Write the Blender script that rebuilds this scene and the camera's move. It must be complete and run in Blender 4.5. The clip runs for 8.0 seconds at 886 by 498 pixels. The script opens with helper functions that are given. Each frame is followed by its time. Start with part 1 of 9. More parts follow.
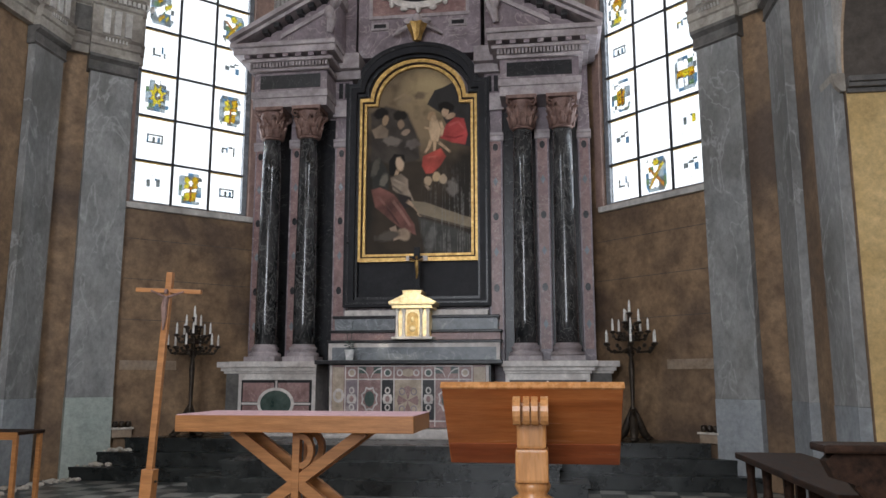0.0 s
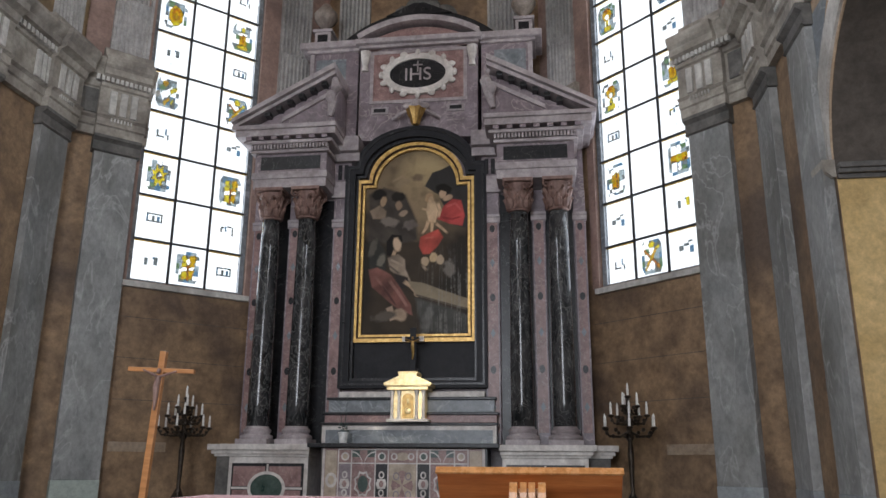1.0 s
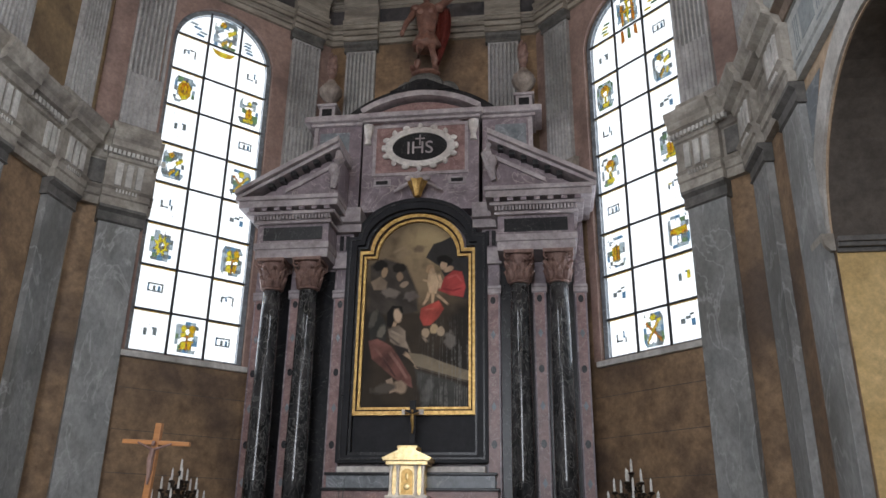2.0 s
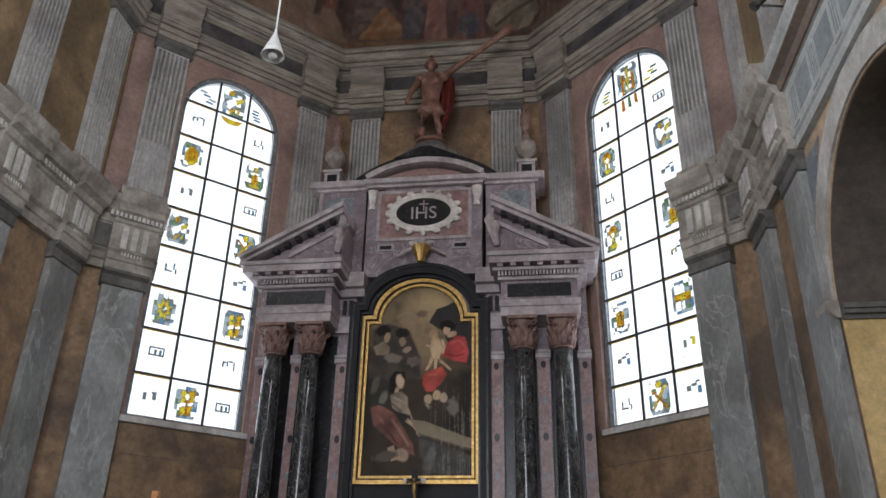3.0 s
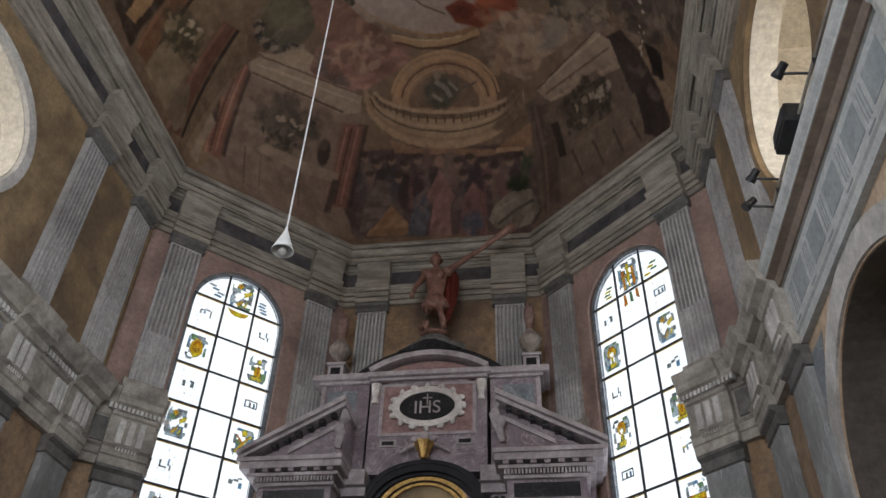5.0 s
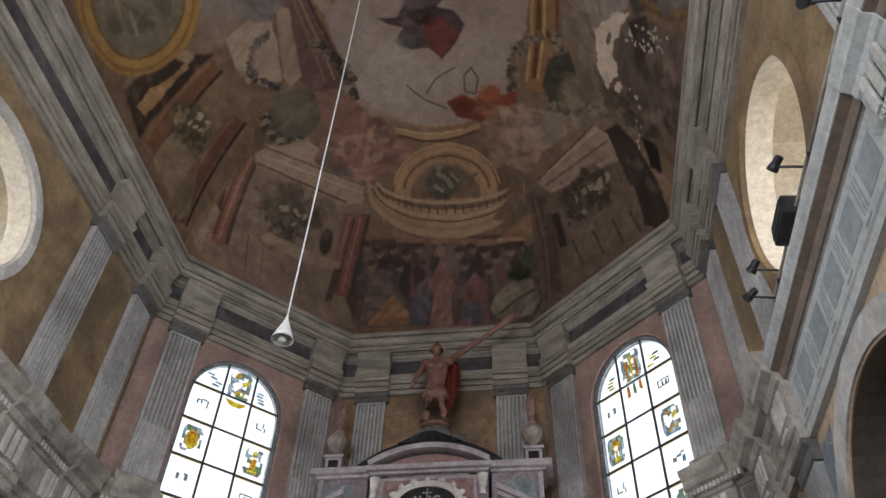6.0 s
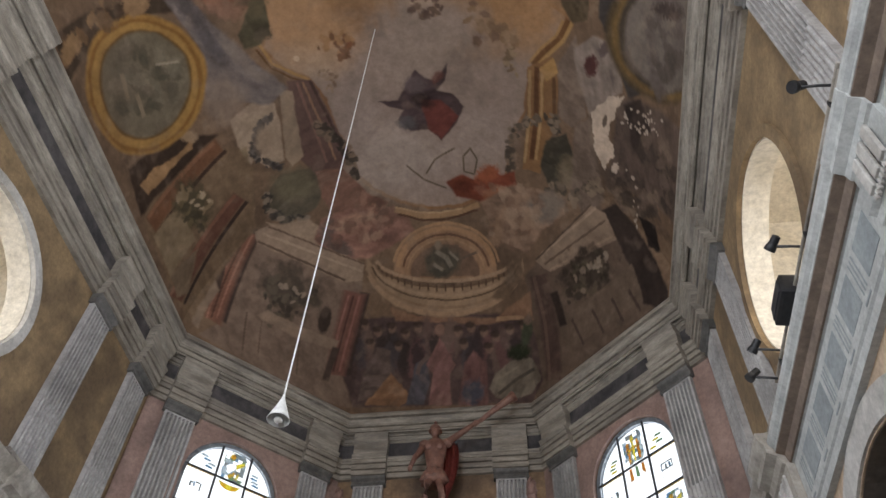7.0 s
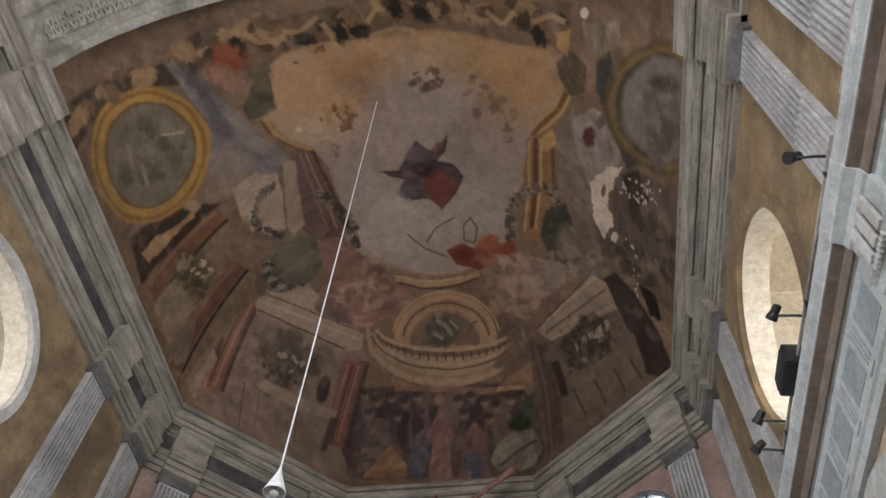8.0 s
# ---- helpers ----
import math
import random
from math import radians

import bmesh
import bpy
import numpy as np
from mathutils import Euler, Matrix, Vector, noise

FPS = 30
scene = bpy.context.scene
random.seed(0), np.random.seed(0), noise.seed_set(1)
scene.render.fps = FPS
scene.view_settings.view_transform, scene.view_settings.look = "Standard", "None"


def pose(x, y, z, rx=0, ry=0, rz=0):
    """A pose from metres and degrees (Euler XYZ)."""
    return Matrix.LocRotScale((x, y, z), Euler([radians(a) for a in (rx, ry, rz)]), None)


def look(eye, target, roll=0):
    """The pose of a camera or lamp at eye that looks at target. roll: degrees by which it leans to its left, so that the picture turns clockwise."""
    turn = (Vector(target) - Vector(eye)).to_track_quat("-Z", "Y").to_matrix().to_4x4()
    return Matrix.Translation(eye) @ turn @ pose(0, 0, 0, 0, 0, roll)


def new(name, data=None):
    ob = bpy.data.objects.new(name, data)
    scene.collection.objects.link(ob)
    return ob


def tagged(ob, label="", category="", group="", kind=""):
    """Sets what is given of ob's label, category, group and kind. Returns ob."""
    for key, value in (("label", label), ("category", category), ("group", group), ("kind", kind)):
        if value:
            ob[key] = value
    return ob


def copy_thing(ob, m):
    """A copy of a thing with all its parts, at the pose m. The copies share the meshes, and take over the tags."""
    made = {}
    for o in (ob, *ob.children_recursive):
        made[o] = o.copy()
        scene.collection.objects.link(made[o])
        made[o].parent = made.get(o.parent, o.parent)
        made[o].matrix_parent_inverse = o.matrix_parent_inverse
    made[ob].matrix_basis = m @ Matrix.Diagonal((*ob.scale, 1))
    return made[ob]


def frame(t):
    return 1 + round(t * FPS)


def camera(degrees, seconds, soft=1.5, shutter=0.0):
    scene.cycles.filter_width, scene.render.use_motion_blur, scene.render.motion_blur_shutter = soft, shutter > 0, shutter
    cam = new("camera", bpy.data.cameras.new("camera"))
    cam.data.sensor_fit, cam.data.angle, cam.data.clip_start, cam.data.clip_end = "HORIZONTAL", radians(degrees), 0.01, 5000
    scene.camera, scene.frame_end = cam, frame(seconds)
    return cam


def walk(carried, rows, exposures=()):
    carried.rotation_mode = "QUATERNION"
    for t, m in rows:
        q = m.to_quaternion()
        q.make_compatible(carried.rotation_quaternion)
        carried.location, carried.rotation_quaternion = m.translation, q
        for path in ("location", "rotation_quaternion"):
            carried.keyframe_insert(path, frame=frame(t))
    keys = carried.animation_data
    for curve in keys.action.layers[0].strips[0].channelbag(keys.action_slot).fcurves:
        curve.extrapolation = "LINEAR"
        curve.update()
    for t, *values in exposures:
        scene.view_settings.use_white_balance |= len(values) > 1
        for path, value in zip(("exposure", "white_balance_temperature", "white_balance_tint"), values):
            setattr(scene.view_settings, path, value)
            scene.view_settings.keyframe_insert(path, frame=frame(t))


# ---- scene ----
cam = camera(59.2, 8.0)
EYE = (2.22, 0.0, 1.5)
# seconds, yaw, pitch, roll: the camera stands and tilts upward
ROWS = [
    (0.0, 7.916, 9.345, 0.012),
    (0.5, 7.800, 11.840, -0.208),
    (1.0, 7.692, 15.259, -0.397),
    (1.5, 7.704, 18.061, -0.579),
    (3.0, 8.165, 25.256, -1.154),
    (3.5, 8.341, 27.792, -1.310),
    (4.0, 8.483, 30.779, -1.427),
    (4.5, 8.720, 35.217, -1.548),
    (5.0, 8.966, 39.356, -1.846),
    (6.5, 9.570, 48.784, -2.642),
    (7.0, 9.710, 51.652, -2.830),
    (7.5, 9.943, 54.364, -3.055),
    (8.0, 10.210, 56.675, -3.329),
]
walk(cam, [(t, pose(*EYE, 0, 0, yaw) @ pose(0, 0, 0, 90 + pitch, 0, 0) @ pose(0, 0, 0, 0, 0, -roll)) for t, yaw, pitch, roll in ROWS],
     exposures=[(0.0, 0.42), (1.5, 0.36), (3.5, 0.28), (5.0, 0.11), (6.5, 0.48), (8.0, 0.58)])

# ---- world and lights ----
world = bpy.data.worlds.new("sky")
scene.world = world
world.use_nodes = True
sky = world.node_tree.nodes.new("ShaderNodeTexSky")
sky.sky_type, sky.sun_disc = "NISHITA", False
sky.sun_elevation, sky.sun_rotation = radians(50), radians(200)
world.node_tree.links.new(sky.outputs[0], world.node_tree.nodes["Background"].inputs[0])
world.node_tree.nodes["Background"].inputs[1].default_value = 0.1

A, YB = 5.37, 14.0                 # apothem of the half octagon, depth of the altar wall
YC = YB - A
C = A * math.tan(math.pi / 8)
S2 = math.sqrt(0.5)
MID = (C + A) / 2
Y_END = -9.0
WALLS = {
    "back": pose(0, YB, 0),
    "diag_left": pose(-MID, YB - (A - C) / 2, 0, 0, 0, 45),
    "diag_right": pose(MID, YB - (A - C) / 2, 0, 0, 0, -45),
    "side_left": pose(-A, 0, 0, 0, 0, 90),
    "side_right": pose(A, 0, 0, 0, 0, -90),
}


def area_lamp(name, m, sx, sy, watts, colour):
    d = bpy.data.lights.new(name, "AREA")
    d.shape, d.size, d.size_y, d.energy, d.color = "RECTANGLE", sx, sy, watts, colour
    ob = new(name, d)
    ob.matrix_world = m
    return tagged(ob, "area lamp added as daylight", "daylight", kind="structure")


# daylight outside the two stained-glass windows; further unseen lamps fill the passages and nave
WIN_U, WIN_HALF, WIN_SILL, WIN_SPRING = 0.1, 0.97, 4.35, 10.35
for wall, s in (("diag_left", -1), ("diag_right", 1)):
    area_lamp("window_daylight", WALLS[wall] @ pose(s * WIN_U, 1.6, 7.9, -90, 0, 0), 4.2, 9.6, 880, (0.86, 0.91, 1.0))
for s in (-1, 1):
    # lamps in unseen nave openings, added for the light from behind the viewer
    for y in (-1.0, -5.0):
        area_lamp("nave_daylight", pose(s * (A + 0.4), y, 9.6, 0, s * 62, 0), 3.2, 2.0, 330, (0.86, 0.91, 1.0))
    # hidden lamp inside the closed passage, added to brighten it
    area_lamp("side_daylight", pose(s * (A + 1.35), 3.9 if s < 0 else 4.8, 10.3, 90, 0, 0), 1.5, 3.4, 40 if s < 0 else 60, (1.0, 0.94, 0.85))
# fill lamp added before the closed end wall, which has no opening
area_lamp("nave_end_daylight", pose(0, Y_END - 0.1, 5.2, 90, 0, 0), 5.0, 6.0, 1000, (0.86, 0.91, 1.0))


# ---- materials ----
def nodes_of(name):
    m = bpy.data.materials.new(name)
    m.use_nodes = True
    nt = m.node_tree
    return m, nt, nt.nodes, nt.links, nt.nodes["Principled BSDF"]


def surface(name, c1, c2, scale=3.0, rough=0.6, bump=0.15, metal=0.0, vein=None, vein_scale=2.0, vein_width=0.05,
            stain=None, stain_scale=0.6, stain_amount=0.5, grain=60.0, stretch=(1, 1, 1), local=False, spread=0.0, gloss=0.4):
    """A mottled surface: two tones, larger stains, thin veins, fine relief."""
    m, nt, N, Lk, bs = nodes_of(name)
    geo = N.new("ShaderNodeNewGeometry")
    mp = N.new("ShaderNodeMapping")
    mp.inputs["Scale"].default_value = stretch
    if local:
        tc = N.new("ShaderNodeTexCoord")
        Lk.new(tc.outputs["Object"], mp.inputs["Vector"])
    else:
        Lk.new(geo.outputs["Position"], mp.inputs["Vector"])
    n1 = N.new("ShaderNodeTexNoise")
    n1.inputs["Scale"].default_value, n1.inputs["Detail"].default_value, n1.inputs["Roughness"].default_value = scale, 9, 0.68
    Lk.new(mp.outputs[0], n1.inputs["Vector"])
    r1 = N.new("ShaderNodeValToRGB")
    r1.color_ramp.elements[0].position, r1.color_ramp.elements[1].position = 0.38, 0.62
    r1.color_ramp.elements[0].color, r1.color_ramp.elements[1].color = (*c1, 1), (*c2, 1)
    Lk.new(n1.outputs["Fac"], r1.inputs["Fac"])
    col = r1.outputs["Color"]

    def mix(fac, a, b_col):
        mx = N.new("ShaderNodeMix")
        mx.data_type = "RGBA"
        Lk.new(fac, mx.inputs["Factor"])
        Lk.new(a, mx.inputs["A"])
        mx.inputs["B"].default_value = (*b_col, 1)
        return mx.outputs["Result"]

    if stain:
        n2 = N.new("ShaderNodeTexNoise")
        n2.inputs["Scale"].default_value, n2.inputs["Detail"].default_value, n2.inputs["Distortion"].default_value = stain_scale, 5, 0.6
        Lk.new(mp.outputs[0], n2.inputs["Vector"])
        r2 = N.new("ShaderNodeValToRGB")
        r2.color_ramp.elements[0].position, r2.color_ramp.elements[1].position = 0.48, 0.66
        r2.color_ramp.elements[0].color = (0, 0, 0, 1)
        r2.color_ramp.elements[1].color = (stain_amount,) * 3 + (1,)
        Lk.new(n2.outputs["Fac"], r2.inputs["Fac"])
        col = mix(r2.outputs["Color"], col, stain)
    if vein:
        n3 = N.new("ShaderNodeTexNoise")
        n3.inputs["Scale"].default_value, n3.inputs["Detail"].default_value, n3.inputs["Distortion"].default_value = vein_scale, 7, 1.6
        Lk.new(mp.outputs[0], n3.inputs["Vector"])
        sub = N.new("ShaderNodeMath")
        sub.operation = "SUBTRACT"
        sub.inputs[1].default_value = 0.5
        Lk.new(n3.outputs["Fac"], sub.inputs[0])
        ab = N.new("ShaderNodeMath")
        ab.operation = "ABSOLUTE"
        Lk.new(sub.outputs[0], ab.inputs[0])
        r3 = N.new("ShaderNodeValToRGB")
        r3.color_ramp.elements[0].position, r3.color_ramp.elements[1].position = 0.0, vein_width
        r3.color_ramp.elements[0].color, r3.color_ramp.elements[1].color = (0.75, 0.75, 0.75, 1), (0, 0, 0, 1)
        Lk.new(ab.outputs[0], r3.inputs["Fac"])
        col = mix(r3.outputs["Color"], col, vein)
    if spread:
        oi = N.new("ShaderNodeObjectInfo")
        mr = N.new("ShaderNodeMapRange")
        mr.inputs["To Min"].default_value, mr.inputs["To Max"].default_value = 1 - spread, 1 + spread
        Lk.new(oi.outputs["Random"], mr.inputs["Value"])
        hs = N.new("ShaderNodeHueSaturation")
        Lk.new(mr.outputs[0], hs.inputs["Value"])
        Lk.new(col, hs.inputs["Color"])
        col = hs.outputs["Color"]
    # fine wear in the tone
    nw = N.new("ShaderNodeTexNoise")
    nw.inputs["Scale"].default_value, nw.inputs["Detail"].default_value, nw.inputs["Roughness"].default_value = 11.0, 8, 0.75
    Lk.new(mp.outputs[0], nw.inputs["Vector"])
    mw = N.new("ShaderNodeMapRange")
    mw.inputs["From Min"].default_value, mw.inputs["From Max"].default_value = 0.3, 0.7
    mw.inputs["To Min"].default_value, mw.inputs["To Max"].default_value = 0.74, 1.26
    Lk.new(nw.outputs["Fac"], mw.inputs["Value"])
    hw = N.new("ShaderNodeHueSaturation")
    Lk.new(mw.outputs[0], hw.inputs["Value"])
    Lk.new(col, hw.inputs["Color"])
    Lk.new(hw.outputs["Color"], bs.inputs["Base Color"])
    bs.inputs["Specular IOR Level"].default_value = gloss
    bs.inputs["Metallic"].default_value = metal
    rr = N.new("ShaderNodeMapRange")
    rr.inputs["To Min"].default_value, rr.inputs["To Max"].default_value = max(0.02, rough - 0.1), min(1, rough + 0.12)
    Lk.new(n1.outputs["Fac"], rr.inputs["Value"])
    Lk.new(rr.outputs[0], bs.inputs["Roughness"])
    if bump:
        n4 = N.new("ShaderNodeTexNoise")
        n4.inputs["Scale"].default_value, n4.inputs["Detail"].default_value = grain, 4
        Lk.new(mp.outputs[0], n4.inputs["Vector"])
        ad = N.new("ShaderNodeMath")
        ad.operation = "MULTIPLY_ADD"
        ad.inputs[1].default_value = 0.4
        Lk.new(n4.outputs["Fac"], ad.inputs[0])
        Lk.new(n1.outputs["Fac"], ad.inputs[2])
        bp = N.new("ShaderNodeBump")
        bp.inputs["Strength"].default_value, bp.inputs["Distance"].default_value = bump, 0.02
        Lk.new(ad.outputs[0], bp.inputs["Height"])
        Lk.new(bp.outputs[0], bs.inputs["Normal"])
    return m


def painted(name, rough=0.7, bump=0.1, fine=25.0, contrast=0.35):
    """Paint from the colour attribute 'paint', broken up by fine noise."""
    m, nt, N, Lk, bs = nodes_of(name)
    at = N.new("ShaderNodeVertexColor")
    at.layer_name = "paint"
    geo = N.new("ShaderNodeNewGeometry")
    n1 = N.new("ShaderNodeTexNoise")
    n1.inputs["Scale"].default_value, n1.inputs["Detail"].default_value, n1.inputs["Roughness"].default_value = fine, 6, 0.7
    Lk.new(geo.outputs["Position"], n1.inputs["Vector"])
    mr = N.new("ShaderNodeMapRange")
    mr.inputs["From Min"].default_value, mr.inputs["From Max"].default_value = 0.25, 0.75
    mr.inputs["To Min"].default_value, mr.inputs["To Max"].default_value = 1 - contrast, 1 + contrast
    Lk.new(n1.outputs["Fac"], mr.inputs["Value"])
    hs = N.new("ShaderNodeHueSaturation")
    Lk.new(at.outputs["Color"], hs.inputs["Color"])
    Lk.new(mr.outputs[0], hs.inputs["Value"])
    Lk.new(hs.outputs["Color"], bs.inputs["Base Color"])
    bs.inputs["Roughness"].default_value = rough
    bs.inputs["Specular IOR Level"].default_value = 0.1
    bp = N.new("ShaderNodeBump")
    bp.inputs["Strength"].default_value, bp.inputs["Distance"].default_value = bump, 0.02
    Lk.new(n1.outputs["Fac"], bp.inputs["Height"])
    Lk.new(bp.outputs[0], bs.inputs["Normal"])
    return m


def glass(name, colour, gloss=0.06):
    """Stained glass: light passes through it, tinted."""
    m, nt, N, Lk, bs = nodes_of(name)
    N.remove(bs)
    tr = N.new("ShaderNodeBsdfTransparent")
    geo = N.new("ShaderNodeNewGeometry")
    n1 = N.new("ShaderNodeTexNoise")
    n1.inputs["Scale"].default_value, n1.inputs["Detail"].default_value = 9.0, 4
    Lk.new(geo.outputs["Position"], n1.inputs["Vector"])
    r1 = N.new("ShaderNodeValToRGB")
    r1.color_ramp.elements[0].position, r1.color_ramp.elements[1].position = 0.3, 0.7
    r1.color_ramp.elements[0].color = (*(c * 0.9 for c in colour), 1)
    r1.color_ramp.elements[1].color = (*colour, 1)
    Lk.new(n1.outputs["Fac"], r1.inputs["Fac"])
    Lk.new(r1.outputs["Color"], tr.inputs["Color"])
    gl = N.new("ShaderNodeBsdfGlossy")
    gl.inputs["Roughness"].default_value = 0.15
    mx = N.new("ShaderNodeMixShader")
    mx.inputs["Fac"].default_value = gloss
    Lk.new(tr.outputs[0], mx.inputs[1])
    Lk.new(gl.outputs[0], mx.inputs[2])
    Lk.new(mx.outputs[0], N["Material Output"].inputs["Surface"])
    return m


def glowing(name, colour, strength):
    m, nt, N, Lk, bs = nodes_of(name)
    bs.inputs["Base Color"].default_value = (*colour, 1)
    bs.inputs["Emission Color"].default_value = (*colour, 1)
    bs.inputs["Emission Strength"].default_value = strength
    return m


M_WALL = surface("brown_wall", (0.17, 0.108, 0.063), (0.31, 0.203, 0.118), 3.2, 0.6, 0.5, stain=(0.08, 0.055, 0.042), stain_scale=0.6, stain_amount=0.85, grain=25)
M_ROSE = surface("rose_plaster", (0.26, 0.17, 0.14), (0.34, 0.23, 0.19), 2.0, 0.7, 0.2, stain=(0.15, 0.10, 0.085), stain_scale=0.9, stain_amount=0.7, grain=30)
M_OCHRE = surface("ochre_plaster", (0.19, 0.128, 0.07), (0.29, 0.20, 0.108), 2.4, 0.75, 0.25, stain=(0.12, 0.082, 0.05), stain_scale=0.8, stain_amount=0.75, grain=30)
M_YELLOW = surface("yellow_paint", (0.60, 0.42, 0.18), (0.72, 0.52, 0.25), 1.2, 0.7, 0.15, stain=(0.48, 0.32, 0.13), stain_scale=1.5, stain_amount=0.5, grain=40)
M_CREAM = surface("cream_plaster", (0.64, 0.59, 0.50), (0.76, 0.71, 0.62), 2.0, 0.8, 0.2, grain=30)
M_GREY = surface("grey_marbled_paint", (0.20, 0.203, 0.20), (0.305, 0.305, 0.297), 1.6, 0.5, 0.15, vein=(0.36, 0.36, 0.35), vein_scale=0.9, vein_width=0.018, stain=(0.14, 0.137, 0.125), stain_scale=0.8, stain_amount=0.75, grain=50, stretch=(1.2, 1.2, 0.7))
M_GREEN_GREY = surface("green_grey_paint", (0.30, 0.345, 0.31), (0.38, 0.42, 0.375), 1.3, 0.6, 0.08, grain=60)
M_GREYPALE = surface("pale_blue_grey_paint", (0.27, 0.29, 0.305), (0.34, 0.36, 0.37), 1.6, 0.55, 0.1, stain=(0.2, 0.21, 0.21), stain_scale=1.5, stain_amount=0.5)
# upper trim, somewhat darker than the lower stone trim
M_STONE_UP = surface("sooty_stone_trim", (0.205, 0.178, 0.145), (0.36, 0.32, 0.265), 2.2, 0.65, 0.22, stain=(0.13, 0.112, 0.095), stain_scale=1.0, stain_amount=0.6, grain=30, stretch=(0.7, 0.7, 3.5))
M_STONE = surface("grey_stone_trim", (0.26, 0.232, 0.195), (0.41, 0.375, 0.325), 3.0, 0.65, 0.25, stain=(0.15, 0.13, 0.115), stain_scale=1.7, stain_amount=0.7, grain=60)
M_PALE = surface("pale_stone_trim", (0.42, 0.40, 0.37), (0.60, 0.58, 0.54), 2.2, 0.65, 0.2, stain=(0.28, 0.26, 0.23), stain_scale=1.2, stain_amount=0.6, grain=40)
M_FLUTE = surface("fluted_stone", (0.34, 0.325, 0.31), (0.46, 0.445, 0.43), 5.0, 0.6, 0.2, stain=(0.2, 0.19, 0.18), stain_scale=0.9, stain_amount=0.6, grain=50)
M_DARKSTONE = surface("dark_soiled_stone", (0.07, 0.068, 0.062), (0.15, 0.14, 0.13), 3.0, 0.6, 0.3, grain=50)
M_FRIEZE = surface("sooty_stone", (0.032, 0.03, 0.032), (0.085, 0.076, 0.076), 2.0, 0.7, 0.2, stain=(0.17, 0.155, 0.15), stain_scale=1.2, stain_amount=0.35)
M_EASTPAINT = surface("pale_grey_blue_paint", (0.40, 0.41, 0.395), (0.49, 0.50, 0.48), 2.4, 0.6, 0.08, stain=(0.31, 0.315, 0.30), stain_scale=1.3, stain_amount=0.5, grain=50)
M_PANELBLUE = surface("grey_blue_panel_paint", (0.24, 0.265, 0.27), (0.31, 0.335, 0.335), 2.0, 0.6, 0.06)
M_BROWNBAND = surface("brown_moulding", (0.15, 0.11, 0.085), (0.22, 0.165, 0.125), 3.0, 0.7, 0.2, stain=(0.10, 0.075, 0.06), stain_scale=1.5, stain_amount=0.5)
M_SKY = glowing("overcast_sky", (0.95, 0.98, 1.0), 5.0)
M_PURPLE = surface("purple_grey_marble", (0.165, 0.13, 0.145), (0.27, 0.22, 0.24), 2.6, 0.35, 0.06, vein=(0.42, 0.36, 0.35), vein_scale=1.8, vein_width=0.02, grain=60)
M_ROSEMARBLE = surface("rose_marble", (0.20, 0.115, 0.11), (0.31, 0.19, 0.175), 5.0, 0.35, 0.05, vein=(0.4, 0.3, 0.27), vein_scale=5, vein_width=0.02)
M_WHITE = surface("white_marble", (0.50, 0.46, 0.43), (0.68, 0.64, 0.60), 3.0, 0.4, 0.08, stain=(0.36, 0.31, 0.28), stain_scale=1.6, stain_amount=0.6)
M_WARMWHITE = surface("mauve_white_marble", (0.30, 0.262, 0.268), (0.47, 0.415, 0.42), 3.0, 0.45, 0.08, stain=(0.20, 0.165, 0.165), stain_scale=1.6, stain_amount=0.6)
M_GREENBLACK = surface("green_black_marble", (0.012, 0.013, 0.014), (0.05, 0.05, 0.052), 7.0, 0.14, 0.02, vein=(0.17, 0.17, 0.165), vein_scale=6.5, vein_width=0.028, stain=(0.085, 0.082, 0.082), stain_scale=3.5, stain_amount=0.5, stretch=(1, 1, 0.5))
M_BLACK = surface("black_marble", (0.010, 0.010, 0.012), (0.022, 0.022, 0.024), 5.0, 0.3, 0.02, gloss=0.3, vein=(0.12, 0.12, 0.12), vein_scale=2.0, vein_width=0.006)
M_BLACKWOOD = surface("black_painted_wood", (0.010, 0.010, 0.013), (0.018, 0.018, 0.021), 5.0, 0.5, 0.03, gloss=0.2)
M_STEP = surface("black_slate_step", (0.006, 0.008, 0.008), (0.024, 0.027, 0.026), 2.5, 0.27, 0.3, gloss=0.5, stain=(0.06, 0.066, 0.062), stain_scale=2.2, stain_amount=0.45, spread=0.15)
M_GOLD = surface("gilding", (0.34, 0.20, 0.06), (0.56, 0.37, 0.14), 14.0, 0.36, 0.3, metal=0.75)
M_GOLDPALE = surface("ivory_gilding", (0.72, 0.54, 0.25), (0.86, 0.70, 0.40), 14.0, 0.3, 0.1, metal=0.5)
M_CAPITAL = surface("brown_red_stone", (0.15, 0.085, 0.07), (0.27, 0.17, 0.14), 6.0, 0.55, 0.3, grain=60)
M_BLUEGREY = surface("blue_grey_marble", (0.13, 0.145, 0.16), (0.22, 0.24, 0.255), 3.0, 0.35, 0.05, vein=(0.35, 0.37, 0.38), vein_scale=2, vein_width=0.02)
M_GREENOVAL = surface("green_marble", (0.025, 0.05, 0.042), (0.06, 0.09, 0.075), 8.0, 0.3, 0.03)
M_BEIGE = surface("beige_marble", (0.33, 0.26, 0.19), (0.47, 0.38, 0.29), 6.0, 0.4, 0.05)
M_URN = surface("greyed_marble", (0.22, 0.18, 0.15), (0.36, 0.30, 0.26), 5.0, 0.5, 0.1, stain=(0.13, 0.10, 0.09), stain_scale=3.0, stain_amount=0.6)
M_LEAD = surface("lead_bar", (0.015, 0.016, 0.018), (0.035, 0.036, 0.04), 8.0, 0.6, 0.1)
